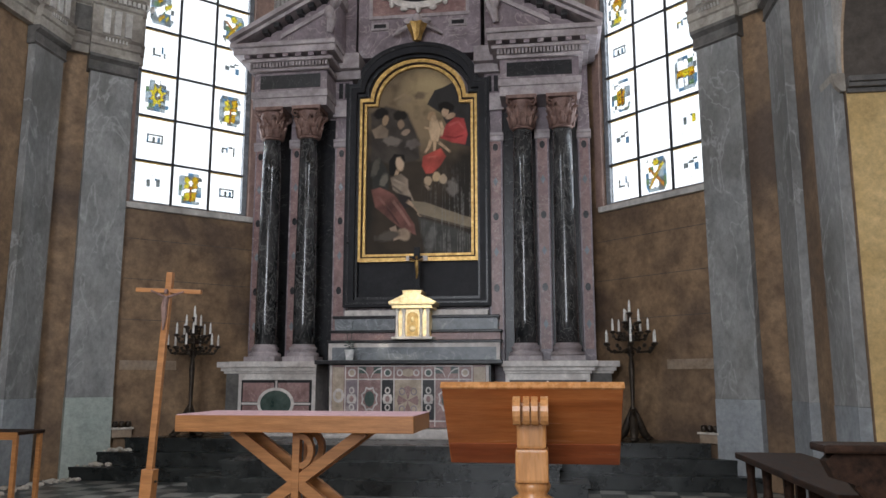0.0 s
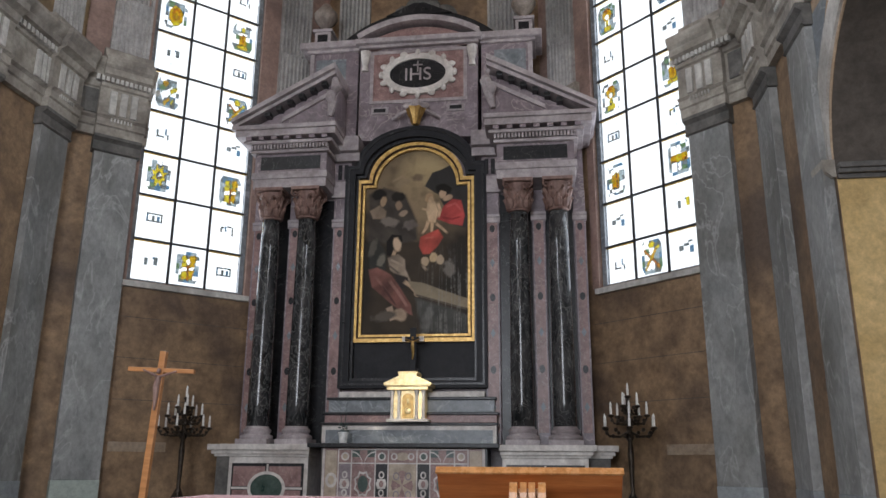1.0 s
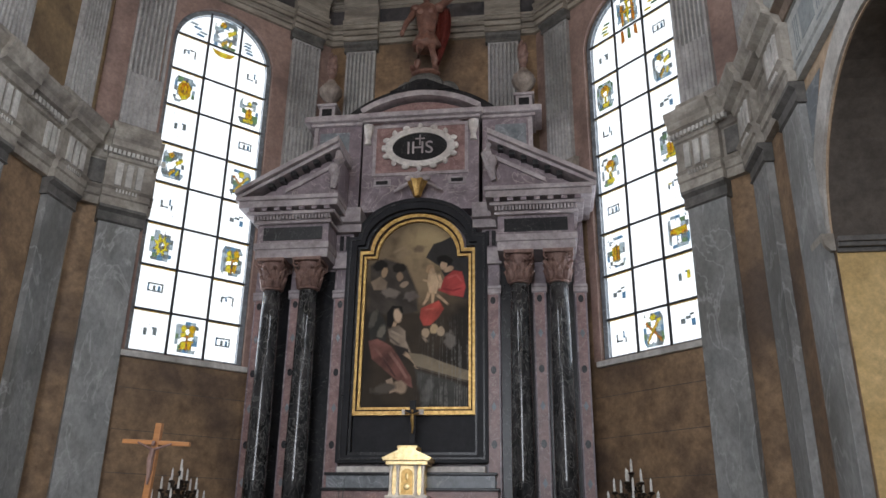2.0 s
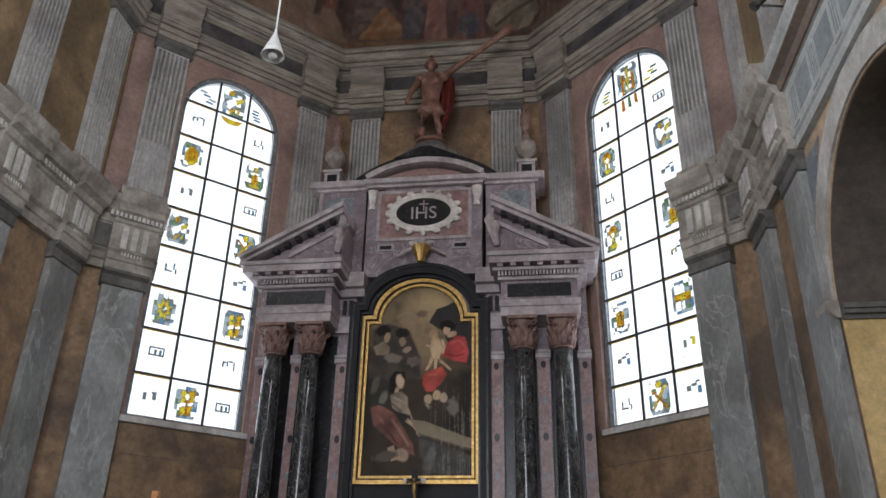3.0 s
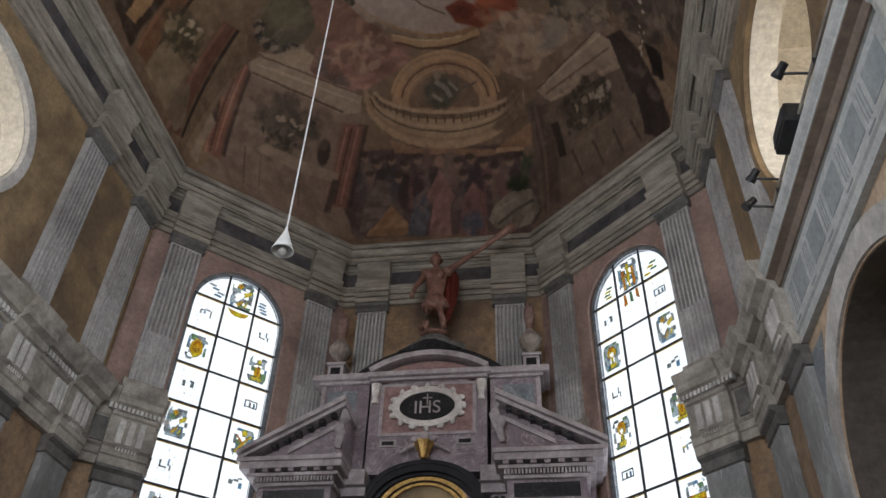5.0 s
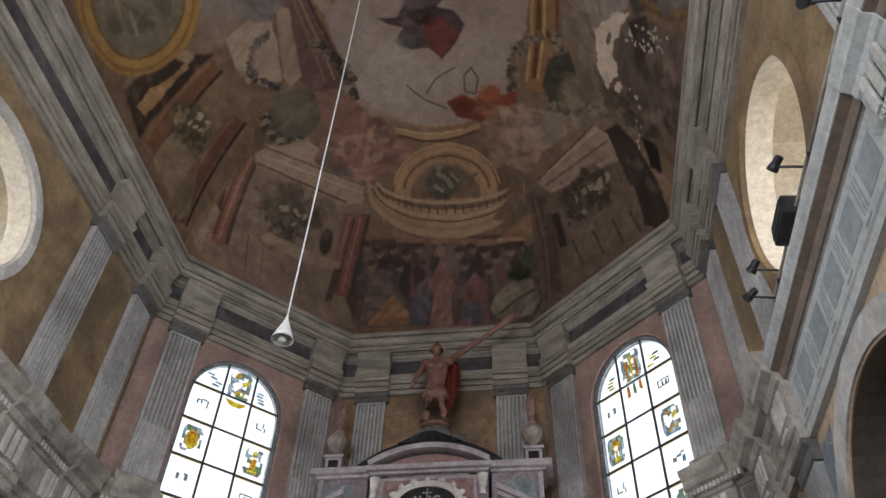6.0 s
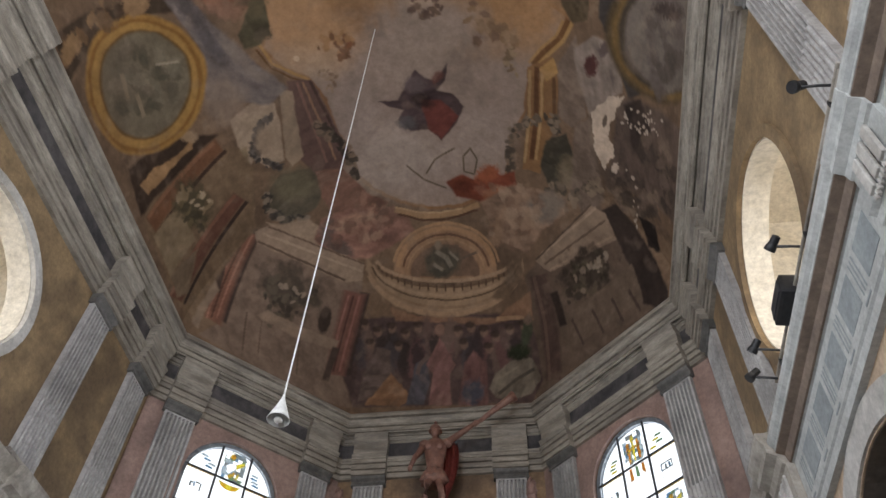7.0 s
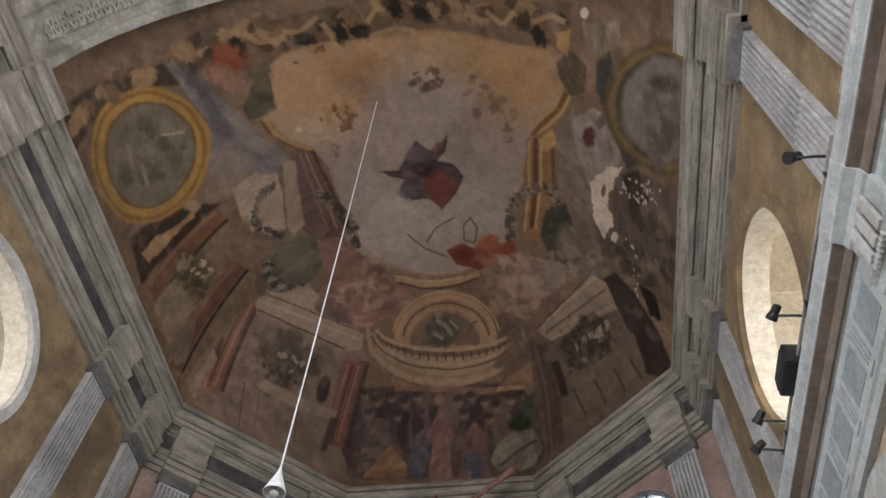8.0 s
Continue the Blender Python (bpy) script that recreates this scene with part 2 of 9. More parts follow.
M_WOOD = surface("honey_oak", (0.34, 0.14, 0.045), (0.45, 0.20, 0.068), 5.0, 0.42, 0.08, stretch=(0.35, 4, 4), grain=30)
M_REDWOOD = surface("varnished_red_wood", (0.30, 0.085, 0.022), (0.42, 0.14, 0.04), 4.0, 0.24, 0.05, stretch=(0.4, 4, 4), grain=30, stain=(0.22, 0.06, 0.018), stain_scale=1.0, stain_amount=0.6)
M_TURNED = surface("varnished_light_wood", (0.40, 0.175, 0.06), (0.50, 0.24, 0.09), 6.0, 0.26, 0.05, stretch=(4, 4, 0.5), grain=30)
M_DARKWOOD = surface("dark_walnut", (0.014, 0.007, 0.004), (0.045, 0.022, 0.013), 6.0, 0.6, 0.25, gloss=0.15, stretch=(3, 1, 3), grain=40)
M_CLOTH = surface("rose_cloth", (0.58, 0.36, 0.38), (0.66, 0.43, 0.45), 8.0, 0.9, 0.1, grain=200)
M_IRON = surface("dark_bronze", (0.02, 0.014, 0.010), (0.06, 0.045, 0.032), 12.0, 0.45, 0.2, metal=0.5)
M_CANDLE = surface("white_wax", (0.72, 0.70, 0.66), (0.82, 0.80, 0.76), 10.0, 0.4, 0.02)
M_WHITEPAINT = surface("white_enamel", (0.68, 0.68, 0.66), (0.78, 0.78, 0.76), 8.0, 0.4, 0.03)
M_BLACKPLASTIC = surface("black_plastic", (0.012, 0.012, 0.013), (0.022, 0.022, 0.024), 20.0, 0.45, 0.05)
M_CHROME = surface("lamp_reflector", (0.6, 0.6, 0.6), (0.75, 0.75, 0.75), 8.0, 0.2, 0.0, metal=0.9)
M_PEACH = surface("peach_plaster", (0.42, 0.30, 0.20), (0.54, 0.41, 0.29), 1.8, 0.75, 0.15, stain=(0.33, 0.25, 0.18), stain_scale=1.4, stain_amount=0.5)
M_BAND = surface("pale_brown_band", (0.24, 0.175, 0.12), (0.33, 0.25, 0.18), 3.0, 0.7, 0.2, stain=(0.4, 0.33, 0.26), stain_scale=2.5, stain_amount=0.5)
M_PLASTER = surface("crumbled_plaster", (0.45, 0.40, 0.34), (0.62, 0.57, 0.50), 9.0, 0.9, 0.5)
# dark brown put in for shade inside the arch passage; also colours joints
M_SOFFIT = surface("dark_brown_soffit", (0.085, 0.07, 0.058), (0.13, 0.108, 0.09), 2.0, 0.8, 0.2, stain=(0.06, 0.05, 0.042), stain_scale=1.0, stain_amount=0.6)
M_TILE_L = surface("pale_floor_tile", (0.20, 0.20, 0.18), (0.30, 0.29, 0.27), 3.0, 0.35, 0.06, spread=0.2)
M_TILE_D = surface("dark_floor_tile", (0.035, 0.04, 0.038), (0.07, 0.075, 0.07), 3.0, 0.35, 0.06, spread=0.2)
M_FLESH = surface("painted_wood_figure", (0.13, 0.06, 0.045), (0.24, 0.125, 0.09), 6.0, 0.5, 0.1)
M_STATUE_RED = surface("red_painted_wood", (0.17, 0.028, 0.022), (0.25, 0.055, 0.04), 6.0, 0.55, 0.1)
M_FRESCO = painted("fresco", 0.85, 0.12, 9.0, 0.15)
M_CANVAS = painted("oil_paint", 0.42, 0.05, 60.0, 0.22)
G_WHITE = glass("milky_glass", (0.46, 0.475, 0.49))
G_GREY = glass("grey_glass", (0.13, 0.145, 0.148), 0.02)
G_PALE = glass("pale_blue_glass", (0.28, 0.325, 0.345), 0.02)
G_GOLD = glass("amber_glass", (0.42, 0.245, 0.010), 0.015)
G_YELLOW = glass("yellow_glass", (0.50, 0.40, 0.028), 0.015)
G_ORANGE = glass("orange_glass", (0.36, 0.125, 0.010), 0.015)
G_BLUE = glass("blue_glass", (0.08, 0.165, 0.25), 0.02)
G_GREEN = glass("green_glass", (0.10, 0.165, 0.085), 0.02)
G_LINE = glass("dark_lead_line", (0.05, 0.047, 0.04), 0.015)


# ---- mesh helpers ----
def part(name, bm, material, parent=None, label="", m=None, smooth=False, weld=False):
    """Link a bmesh as one mesh object, under a thing or a part."""
    me = bpy.data.meshes.new(name)
    if weld:
        bmesh.ops.remove_doubles(bm, verts=bm.verts, dist=1e-5)
    bmesh.ops.recalc_face_normals(bm, faces=bm.faces)
    bm.to_mesh(me)
    bm.free()
    if smooth:
        for p in me.polygons:
            p.use_smooth = True
    me.materials.append(material)
    ob = new(name, me)
    if parent is not None:
        ob.parent = parent
    if m is not None:
        ob.matrix_local = m
    if label:
        ob["label"] = label
    return ob


def thing(name, m, label, category, group="", kind=""):
    ob = new(name)
    ob.empty_display_size = 0.1
    ob.matrix_world = m
    return tagged(ob, label, category, group, kind)


def again(ob, parent, m):
    """The same mesh once more, as a piece under parent."""
    o = ob.copy()
    scene.collection.objects.link(o)
    o.parent = parent
    o.matrix_local = m
    return o


def box(bm, x0, x1, y0, y1, z0, z1, bevel=0.0):
    v = [bm.verts.new((x, y, z)) for x in (x0, x1) for y in (y0, y1) for z in (z0, z1)]
    f = [bm.faces.new([v[i] for i in q]) for q in ((0, 1, 3, 2), (4, 6, 7, 5), (0, 4, 5, 1), (2, 3, 7, 6), (0, 2, 6, 4), (1, 5, 7, 3))]
    if bevel:
        bmesh.ops.bevel(bm, geom=list({e for q in f for e in q.edges}), offset=bevel, segments=2, affect="EDGES", profile=0.6)
    return bm


def block(x0, x1, y0, y1, z0, z1, bevel=0.0):
    return box(bmesh.new(), x0, x1, y0, y1, z0, z1, bevel)


def prism(bm, pts, y0, y1):
    """A plate: outline pts (x, z), from y0 to y1."""
    a = [bm.verts.new((x, y0, z)) for x, z in pts]
    b = [bm.verts.new((x, y1, z)) for x, z in pts]
    bm.faces.new(a)
    bm.faces.new(b[::-1])
    for i in range(len(pts)):
        j = (i + 1) % len(pts)
        bm.faces.new((a[i], b[i], b[j], a[j]))
    return bm


def ring(bm, outer, inner, y0, y1):
    """A frame between two outlines of as many points each."""
    n = len(outer)
    o0, i0 = [bm.verts.new((x, y0, z)) for x, z in outer], [bm.verts.new((x, y0, z)) for x, z in inner]
    o1, i1 = [bm.verts.new((x, y1, z)) for x, z in outer], [bm.verts.new((x, y1, z)) for x, z in inner]
    for i in range(n):
        j = (i + 1) % n
        for q in ((o0[i], o0[j], i0[j], i0[i]), (o1[i], i1[i], i1[j], o1[j]), (o0[i], o1[i], o1[j], o0[j]), (i0[i], i0[j], i1[j], i1[i])):
            bm.faces.new(q)
    return bm


def ellipse(cx, cz, rx, rz, n=32, start=0.0, turn=2 * math.pi):
    return [(cx + rx * math.cos(start + turn * k / n), cz + rz * math.sin(start + turn * k / n)) for k in range(n if turn > 6.28 else n + 1)]


def lathe(bm, profile, cx=0.0, cy=0.0, n=24, wave=0.0, lobes=8):
    """Turn a profile (radius, z) about the upright axis at cx, cy."""
    rings = []
    for r, z in profile:
        rings.append([bm.verts.new((cx + r * (1 + wave * math.cos(lobes * 2 * math.pi * k / n)) * math.cos(2 * math.pi * k / n),
                                    cy + r * (1 + wave * math.cos(lobes * 2 * math.pi * k / n)) * math.sin(2 * math.pi * k / n), z)) for k in range(n)])
    for a, b in zip(rings, rings[1:]):
        for k in range(n):
            bm.faces.new((a[k], a[(k + 1) % n], b[(k + 1) % n], b[k]))
    bm.faces.new(rings[0][::-1])
    bm.faces.new(rings[-1])
    return bm


def tube(bm, pts, r, n=8):
    """A round bar along points, r a radius or one radius a point."""
    pts = [Vector(p) for p in pts]
    rs = r if isinstance(r, (list, tuple)) else [r] * len(pts)
    rings = []
    for i, p in enumerate(pts):
        d = (pts[min(i + 1, len(pts) - 1)] - pts[max(i - 1, 0)]).normalized()
        u = d.orthogonal().normalized() if abs(d.z) > 0.99 else d.cross(Vector((0, 0, 1))).normalized()
        w = d.cross(u)
        rings.append([bm.verts.new(p + rs[i] * (math.cos(2 * math.pi * k / n) * u + math.sin(2 * math.pi * k / n) * w)) for k in range(n)])
    for a, b in zip(rings, rings[1:]):
        for k in range(n):
            bm.faces.new((a[k], a[(k + 1) % n], b[(k + 1) % n], b[k]))
    bm.faces.new(rings[0][::-1])
    bm.faces.new(rings[-1])
    return bm


def blob(bm, c, r, rot=None, n=10):
    """A rounded lump of radii r at c."""
    m = Matrix.Translation(c) @ (rot or Matrix.Identity(4)) @ Matrix.Diagonal((*r, 1))
    bmesh.ops.create_uvsphere(bm, u_segments=n + 2, v_segments=n, radius=1.0, matrix=m)
    return bm


def extrude_profile(bm, prof, u0, u1, back=0.0):
    """Extrude a wall profile (out from the wall, z) along u, closed at the ends and at the wall."""
    p = [(-o, z) for o, z in prof] + [(back, prof[-1][1]), (back, prof[0][1])]
    a = [bm.verts.new((u0, y, z)) for y, z in p]
    b = [bm.verts.new((u1, y, z)) for y, z in p]
    bm.faces.new(a)
    bm.faces.new(b[::-1])
    for i in range(len(p)):
        j = (i + 1) % len(p)
        bm.faces.new((a[i], b[i], b[j], a[j]))
    return bm


def mouldings(profile, paths):
    """Sweep a profile (out, z) along paths: each a function from out to plan points."""
    bm = bmesh.new()
    for path in paths:
        rows = [[bm.verts.new((x, y, z)) for x, y in path(o)] for o, z in profile]
        for a, b in zip(rows, rows[1:]):
            for k in range(len(a) - 1):
                bm.faces.new((a[k], a[k + 1], b[k + 1], b[k]))
        for k in (0, -1):
            bm.faces.new([r[k] for r in rows])
    return bm


# ---- the setting: walls, floor, vault ----
T8 = math.tan(math.pi / 8)
WALL_TOP, SPRING = 13.0, 13.13


def arched_wall(bm, u0, u1, z0, z1, thick, openings):
    """A wall with openings, each (middle, half width, foot function, head function): solid columns round them."""
    edge = u0
    for cu, half, foot, head in sorted(openings, key=lambda o: o[0]):
        box(bm, edge, cu - half, 0, thick, z0, z1)
        n = 28
        for k in range(n):
            a = cu - half * math.cos(math.pi * k / n)
            b = cu - half * math.cos(math.pi * (k + 1) / n)
            if foot(a) > z0 or foot(b) > z0:
                prism(bm, [(a, z0), (b, z0), (b, foot(b)), (a, foot(a))], 0, thick)
            prism(bm, [(a, head(a)), (b, head(b)), (b, z1), (a, z1)], 0, thick)
        edge = cu + half
    box(bm, edge, u1, 0, thick, z0, z1)
    return bm


def round_head(cu, r, spring):
    return lambda u: spring + math.sqrt(max(0.0, r * r - (u - cu) ** 2))


def level(z):
    return lambda u: z


def oval_half(cu, ru, cz, rz, sign):
    return lambda u: cz + sign * rz * math.sqrt(max(0.0, 1 - ((u - cu) / ru) ** 2))


tagged(part("wall_north", block(-C, C, 0, 0.7, 0, WALL_TOP), M_WALL, None, m=WALLS["back"]), "stained brown wall behind the altarpiece", "wall", kind="structure")
for wall, name, s in (("diag_left", "wall_northwest", -1), ("diag_right", "wall_northeast", 1)):
    bm = arched_wall(bmesh.new(), -C, C, 0, WALL_TOP, 0.22, [(s * WIN_U, WIN_HALF + 0.06, level(WIN_SILL), round_head(s * WIN_U, WIN_HALF + 0.06, WIN_SPRING))])
    ob = tagged(part(name, bm, M_WALL, None, m=WALLS[wall], weld=True), "brown marbled wall with a tall arched window", "wall", kind="structure")
    for z in (2.42, 3.08, 3.74):
        part("course_joint", block(-1.12, 1.12, -0.002, 0.0, z - 0.005, z + 0.005), M_SOFFIT, ob)
    part("dado_band", block(s * 0.65 - 0.45, s * 0.65 + 0.45, -0.008, 0.0, 1.62, 1.77, 0.003), M_BAND, ob, "paler horizontal band")
    # rose plaster face round the upper window
    e = 0.012
    half = WIN_HALF + 0.16
    bm = arched_wall(bmesh.new(), -C + 0.01, C - 0.01, 8.0, 12.9, e, [(s * WIN_U, half, level(8.0), round_head(s * WIN_U, half, WIN_SPRING))])
    bm.transform(Matrix.Translation((0, -e - 0.002, 0)))
    part("plaster_face", bm, M_ROSE, ob, "faded rose plaster round the window head", weld=True)

for wall in ("diag_left", "diag_right"):
    tagged(part("backdrop", block(-3.2, 3.2, 1.9, 1.95, 2.0, 17.0), M_SKY, None, m=WALLS[wall]), "bright overcast sky outside the window", "sky", kind="structure")
ARCH_Y, ARCH_R, ARCH_Z = 6.68, 1.74, 4.6
OVALS = {1: (5.8, 1.42, 9.75, 1.2), -1: (6.7, 1.42, 9.6, 1.38)}
for wall, name, s in (("side_left", "wall_west", 1), ("side_right", "wall_east", -1)):
    OV_Y, OV_RY, OV_Z, OV_RZ = OVALS[s]
    u = sorted((s * Y_END, s * (YC + C)))
    # unseen openings, added to hold the nave lamps
    nave = [(s * y, 1.7, level(8.5), level(10.7)) for y in (-1.0, -5.0)]
    low = arched_wall(bmesh.new(), u[0], u[1], 0, 7.9, 0.6, [(s * ARCH_Y, ARCH_R, level(0), round_head(s * ARCH_Y, ARCH_R, ARCH_Z))])
    ob = tagged(part(name, low, M_WALL, None, m=WALLS[wall], weld=True), "brown side wall with a tall blind arch", "wall", kind="structure")
    up = arched_wall(bmesh.new(), u[0], u[1], 7.9, WALL_TOP, 0.40, nave + [(s * OV_Y, OV_RY, oval_half(s * OV_Y, OV_RY, OV_Z, OV_RZ, -1), oval_half(s * OV_Y, OV_RY, OV_Z, OV_RZ, 1))])
    part("upper_wall", up, M_OCHRE, ob, "ochre plaster wall pierced by an oval opening", weld=True)
    c = s * ARCH_Y
    for e in (-1, 1):
        edge = c + e * ARCH_R
        lo, hi = sorted((edge - e * 0.004, edge + e * 0.12))
        part("arch_jamb", block(lo, hi, 0.004, 2.4, 0, ARCH_Z - 0.12), M_YELLOW, ob, "yellow painted side of the arch passage")
        for d, z0, z1 in ((0.04, 4.47, 4.52), (0.09, 4.52, 4.57), (0.12, 4.57, 4.63)):
            lo, hi = sorted((edge - e * d, edge + e * 0.12))
            part("arch_ledge", block(lo, hi, 0.006, 2.4, z0, z1, 0.006), M_DARKSTONE, ob, "dark moulded ledge along the passage")
    bm = bmesh.new()
    for k in range(24):
        q = [(c + (ARCH_R + d) * math.cos(math.pi * j / 24), ARCH_Z + (ARCH_R + d) * math.sin(math.pi * j / 24)) for j, d in ((k, -0.006), (k + 1, -0.006), (k + 1, 0.1), (k, 0.1))]
        prism(bm, q, 0.004, 2.4)
    # the dim inside of the passage is given by dark colour
    part("arch_soffit", bm, M_SOFFIT, ob, "vault of the arch passage, coloured dark for its unlit depth", weld=True)
    part("arch_back", block(c - 2.0, c + 2.0, 2.4, 2.5, 0, 6.9), M_SOFFIT, ob, "added wall behind the arch, coloured dark for the unlit depth")
    for du in (-ARCH_R - 0.34, ARCH_R + 0.02):
        part("impost", extrude_profile(bmesh.new(), [(0.04, ARCH_Z - 0.1), (0.1, ARCH_Z - 0.04), (0.13, ARCH_Z + 0.06), (0.13, ARCH_Z + 0.1)], c + du - 0.03, c + du + 0.35), M_STONE, ob, "moulded grey impost")
    bm = arched_wall(bmesh.new(), c - ARCH_R - 0.36, c + ARCH_R + 0.36, ARCH_Z + 0.1, 6.66, 0.016, [(c, ARCH_R, level(0), round_head(c, ARCH_R, ARCH_Z))])
    bm.transform(Matrix.Translation((0, -0.018, 0)))
    part("spandrel_face", bm, M_PEACH, ob, "peach painted plaster above the arch", weld=True)
    for e in (-1, 1):
        part("spandrel_panel", prism(bmesh.new(), [(c + e * 1.92, 5.55), (c + e * 1.92, 6.5), (c + e * 1.25, 6.5)], -0.024, 0.0), M_BLUEGREY, ob, "grey-blue triangular panel")
    arc_o = [(c + (ARCH_R + 0.30) * math.cos(math.pi * k / 28), ARCH_Z + 0.1 + (ARCH_R + 0.24) * math.sin(math.pi * k / 28)) for k in range(29)]
    arc_i = [(c + (ARCH_R + 0.01) * math.cos(math.pi * k / 28), ARCH_Z + 0.1 + (ARCH_R - 0.08) * math.sin(math.pi * k / 28)) for k in range(29)]
    bm = bmesh.new()
    for k in range(28):
        prism(bm, [arc_i[k], arc_o[k], arc_o[k + 1], arc_i[k + 1]], -0.05, 0.0)
    part("archivolt", bm, M_PALE, ob, "pale grey arch moulding", weld=True)
    # splayed oval reveal and the lit passage behind it
    bm = ring(bmesh.new(), ellipse(s * OV_Y, OV_Z, OV_RY + 0.16, OV_RZ + 0.16, 48), ellipse(s * OV_Y, OV_Z, OV_RY - 0.01, OV_RZ - 0.01, 48), -0.05, 0.03)
    part("oval_moulding", bm, M_PALE if s > 0 else M_OCHRE, ob, "moulded surround of the oval opening")
    part("oval_reveal", ring(bmesh.new(), ellipse(s * OV_Y, OV_Z, OV_RY + 0.02, OV_RZ + 0.02, 48), ellipse(s * OV_Y, OV_Z, OV_RY - 0.03, OV_RZ - 0.03, 48), 0.03, 0.41), M_CREAM, ob, "pale plaster reveal")
    bm = bmesh.new()
    box(bm, s * OV_Y - 2.0, s * OV_Y + 2.0, 2.2, 2.3, 8.0, 12.6)
    box(bm, s * OV_Y - 2.1, s * OV_Y - 2.0, 0.4, 2.3, 8.0, 12.6)
    box(bm, s * OV_Y + 2.0, s * OV_Y + 2.1, 0.4, 2.3, 8.0, 12.6)
    box(bm, s * OV_Y - 2.1, s * OV_Y + 2.1, 0.4, 2.3, 7.9, 8.0)
    box(bm, s * OV_Y - 2.1, s * OV_Y + 2.1, 0.4, 2.3, 12.6, 12.7)
    part("passage_wall", bm, M_CREAM, ob, "cream plaster passage behind the opening, brightened by an added lamp")
tagged(part("wall_south", block(-A - 0.6, A + 0.6, Y_END - 0.9, Y_END - 0.3, 0, 19.0), M_OCHRE), "ochre end wall of the nave", "wall", kind="structure")
FLOOR = tagged(part("floor", block(-A - 3, A + 3, Y_END - 1, YB + 1, -0.3, -0.012), M_DARKSTONE), "chequered floor of pale and dark stone tiles", "floor", kind="structure")


def ring_path(y0=Y_END):
    def path(o):
        a = A - o
        return [(-a, y0), (-a, YC + a * T8), (-a * T8, YC + a), (a * T8, YC + a), (a, YC + a * T8), (a, y0)]
    return path


def low_path(s):
    def path(o):
        a = A - o
        end = Vector((s * MID, YB - (A - C) / 2)) + 1.06 * Vector((s * S2, -S2)) + o * Vector((-s * S2, -S2))
        return [(s * a, Y_END), (s * a, YC + a * T8), tuple(end)]
    return path


UPPER = [(0.0, 11.56), (0.08, 11.56), (0.08, 11.665), (0.05, 11.668), (0.05, 11.69), (0.105, 11.692), (0.105, 11.80), (0.075, 11.802), (0.075, 11.824), (0.13, 11.826), (0.13, 11.91), (0.155, 11.92), (0.155, 11.95), (0.18, 11.98), (0.19, 12.02), (0.10, 12.03), (0.10, 12.44),
         (0.12, 12.45), (0.12, 12.48), (0.15, 12.49), (0.17, 12.53), (0.17, 12.56), (0.205, 12.565), (0.205, 12.60), (0.215, 12.60), (0.218, 12.67), (0.25, 12.67), (0.253, 12.60), (0.29, 12.60), (0.30, 12.63), (0.33, 12.63), (0.33, 12.73), (0.285, 12.733), (0.285, 12.765), (0.35, 12.768), (0.35, 12.78), (0.38, 12.80), (0.395, 12.86), (0.41, 12.91), (0.37, 12.913), (0.37, 12.945), (0.44, 12.95), (0.44, 13.03), (0.38, 13.12), (0.0, 13.16)]
LOWER = [(0.0, 6.66), (0.10, 6.66), (0.10, 6.80), (0.13, 6.82), (0.13, 6.93), (0.18, 6.97), (0.11, 6.99), (0.11, 7.48),
         (0.15, 7.50), (0.18, 7.58), (0.18, 7.62), (0.29, 7.66), (0.29, 7.77), (0.33, 7.82), (0.37, 7.90), (0.37, 7.95), (0.0, 8.0)]
UPPER_FRIEZE = [(0.085, 12.04), (0.104, 12.05), (0.104, 12.43), (0.085, 12.44)]
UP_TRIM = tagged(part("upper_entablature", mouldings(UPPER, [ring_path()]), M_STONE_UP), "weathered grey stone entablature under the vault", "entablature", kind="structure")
# frieze band in a near-black tone, much darker than the trim round it
part("frieze_band", mouldings(UPPER_FRIEZE, [ring_path()]), M_FRIEZE, UP_TRIM, "dark frieze band")
EAST_SPLIT = 8.42


def stub_path(o):
    return [(A - o, EAST_SPLIT)] + low_path(1)(o)[1:]


def east_path(o):
    return [(A - o, Y_END), (A - o, EAST_SPLIT)]


LOW_TRIM = tagged(part("lower_entablature", mouldings(LOWER, [low_path(-1), stub_path]), M_STONE), "grey stone entablature with triglyphs and dentils", "entablature", kind="structure")
EAST = [(0.0, 6.66), (0.10, 6.66), (0.10, 6.78), (0.125, 6.80), (0.125, 6.86), (0.11, 6.88), (0.11, 7.48), (0.15, 7.50), (0.17, 7.63), (0.27, 7.655), (0.29, 7.66), (0.29, 7.70), (0.33, 7.74), (0.345, 7.78), (0.345, 7.82), (0.0, 8.0)]
EAST_TRIM = tagged(part("painted_entablature", mouldings(EAST, [east_path]), M_EASTPAINT), "entablature painted pale grey with blue-grey panels", "entablature", kind="structure")
part("bed_moulding", mouldings([(0.14, 7.485), (0.165, 7.49), (0.19, 7.60), (0.285, 7.635), (0.285, 7.656), (0.14, 7.656)], [east_path]), M_BROWNBAND, EAST_TRIM, "brown recessed moulding under the cornice")
groove = None
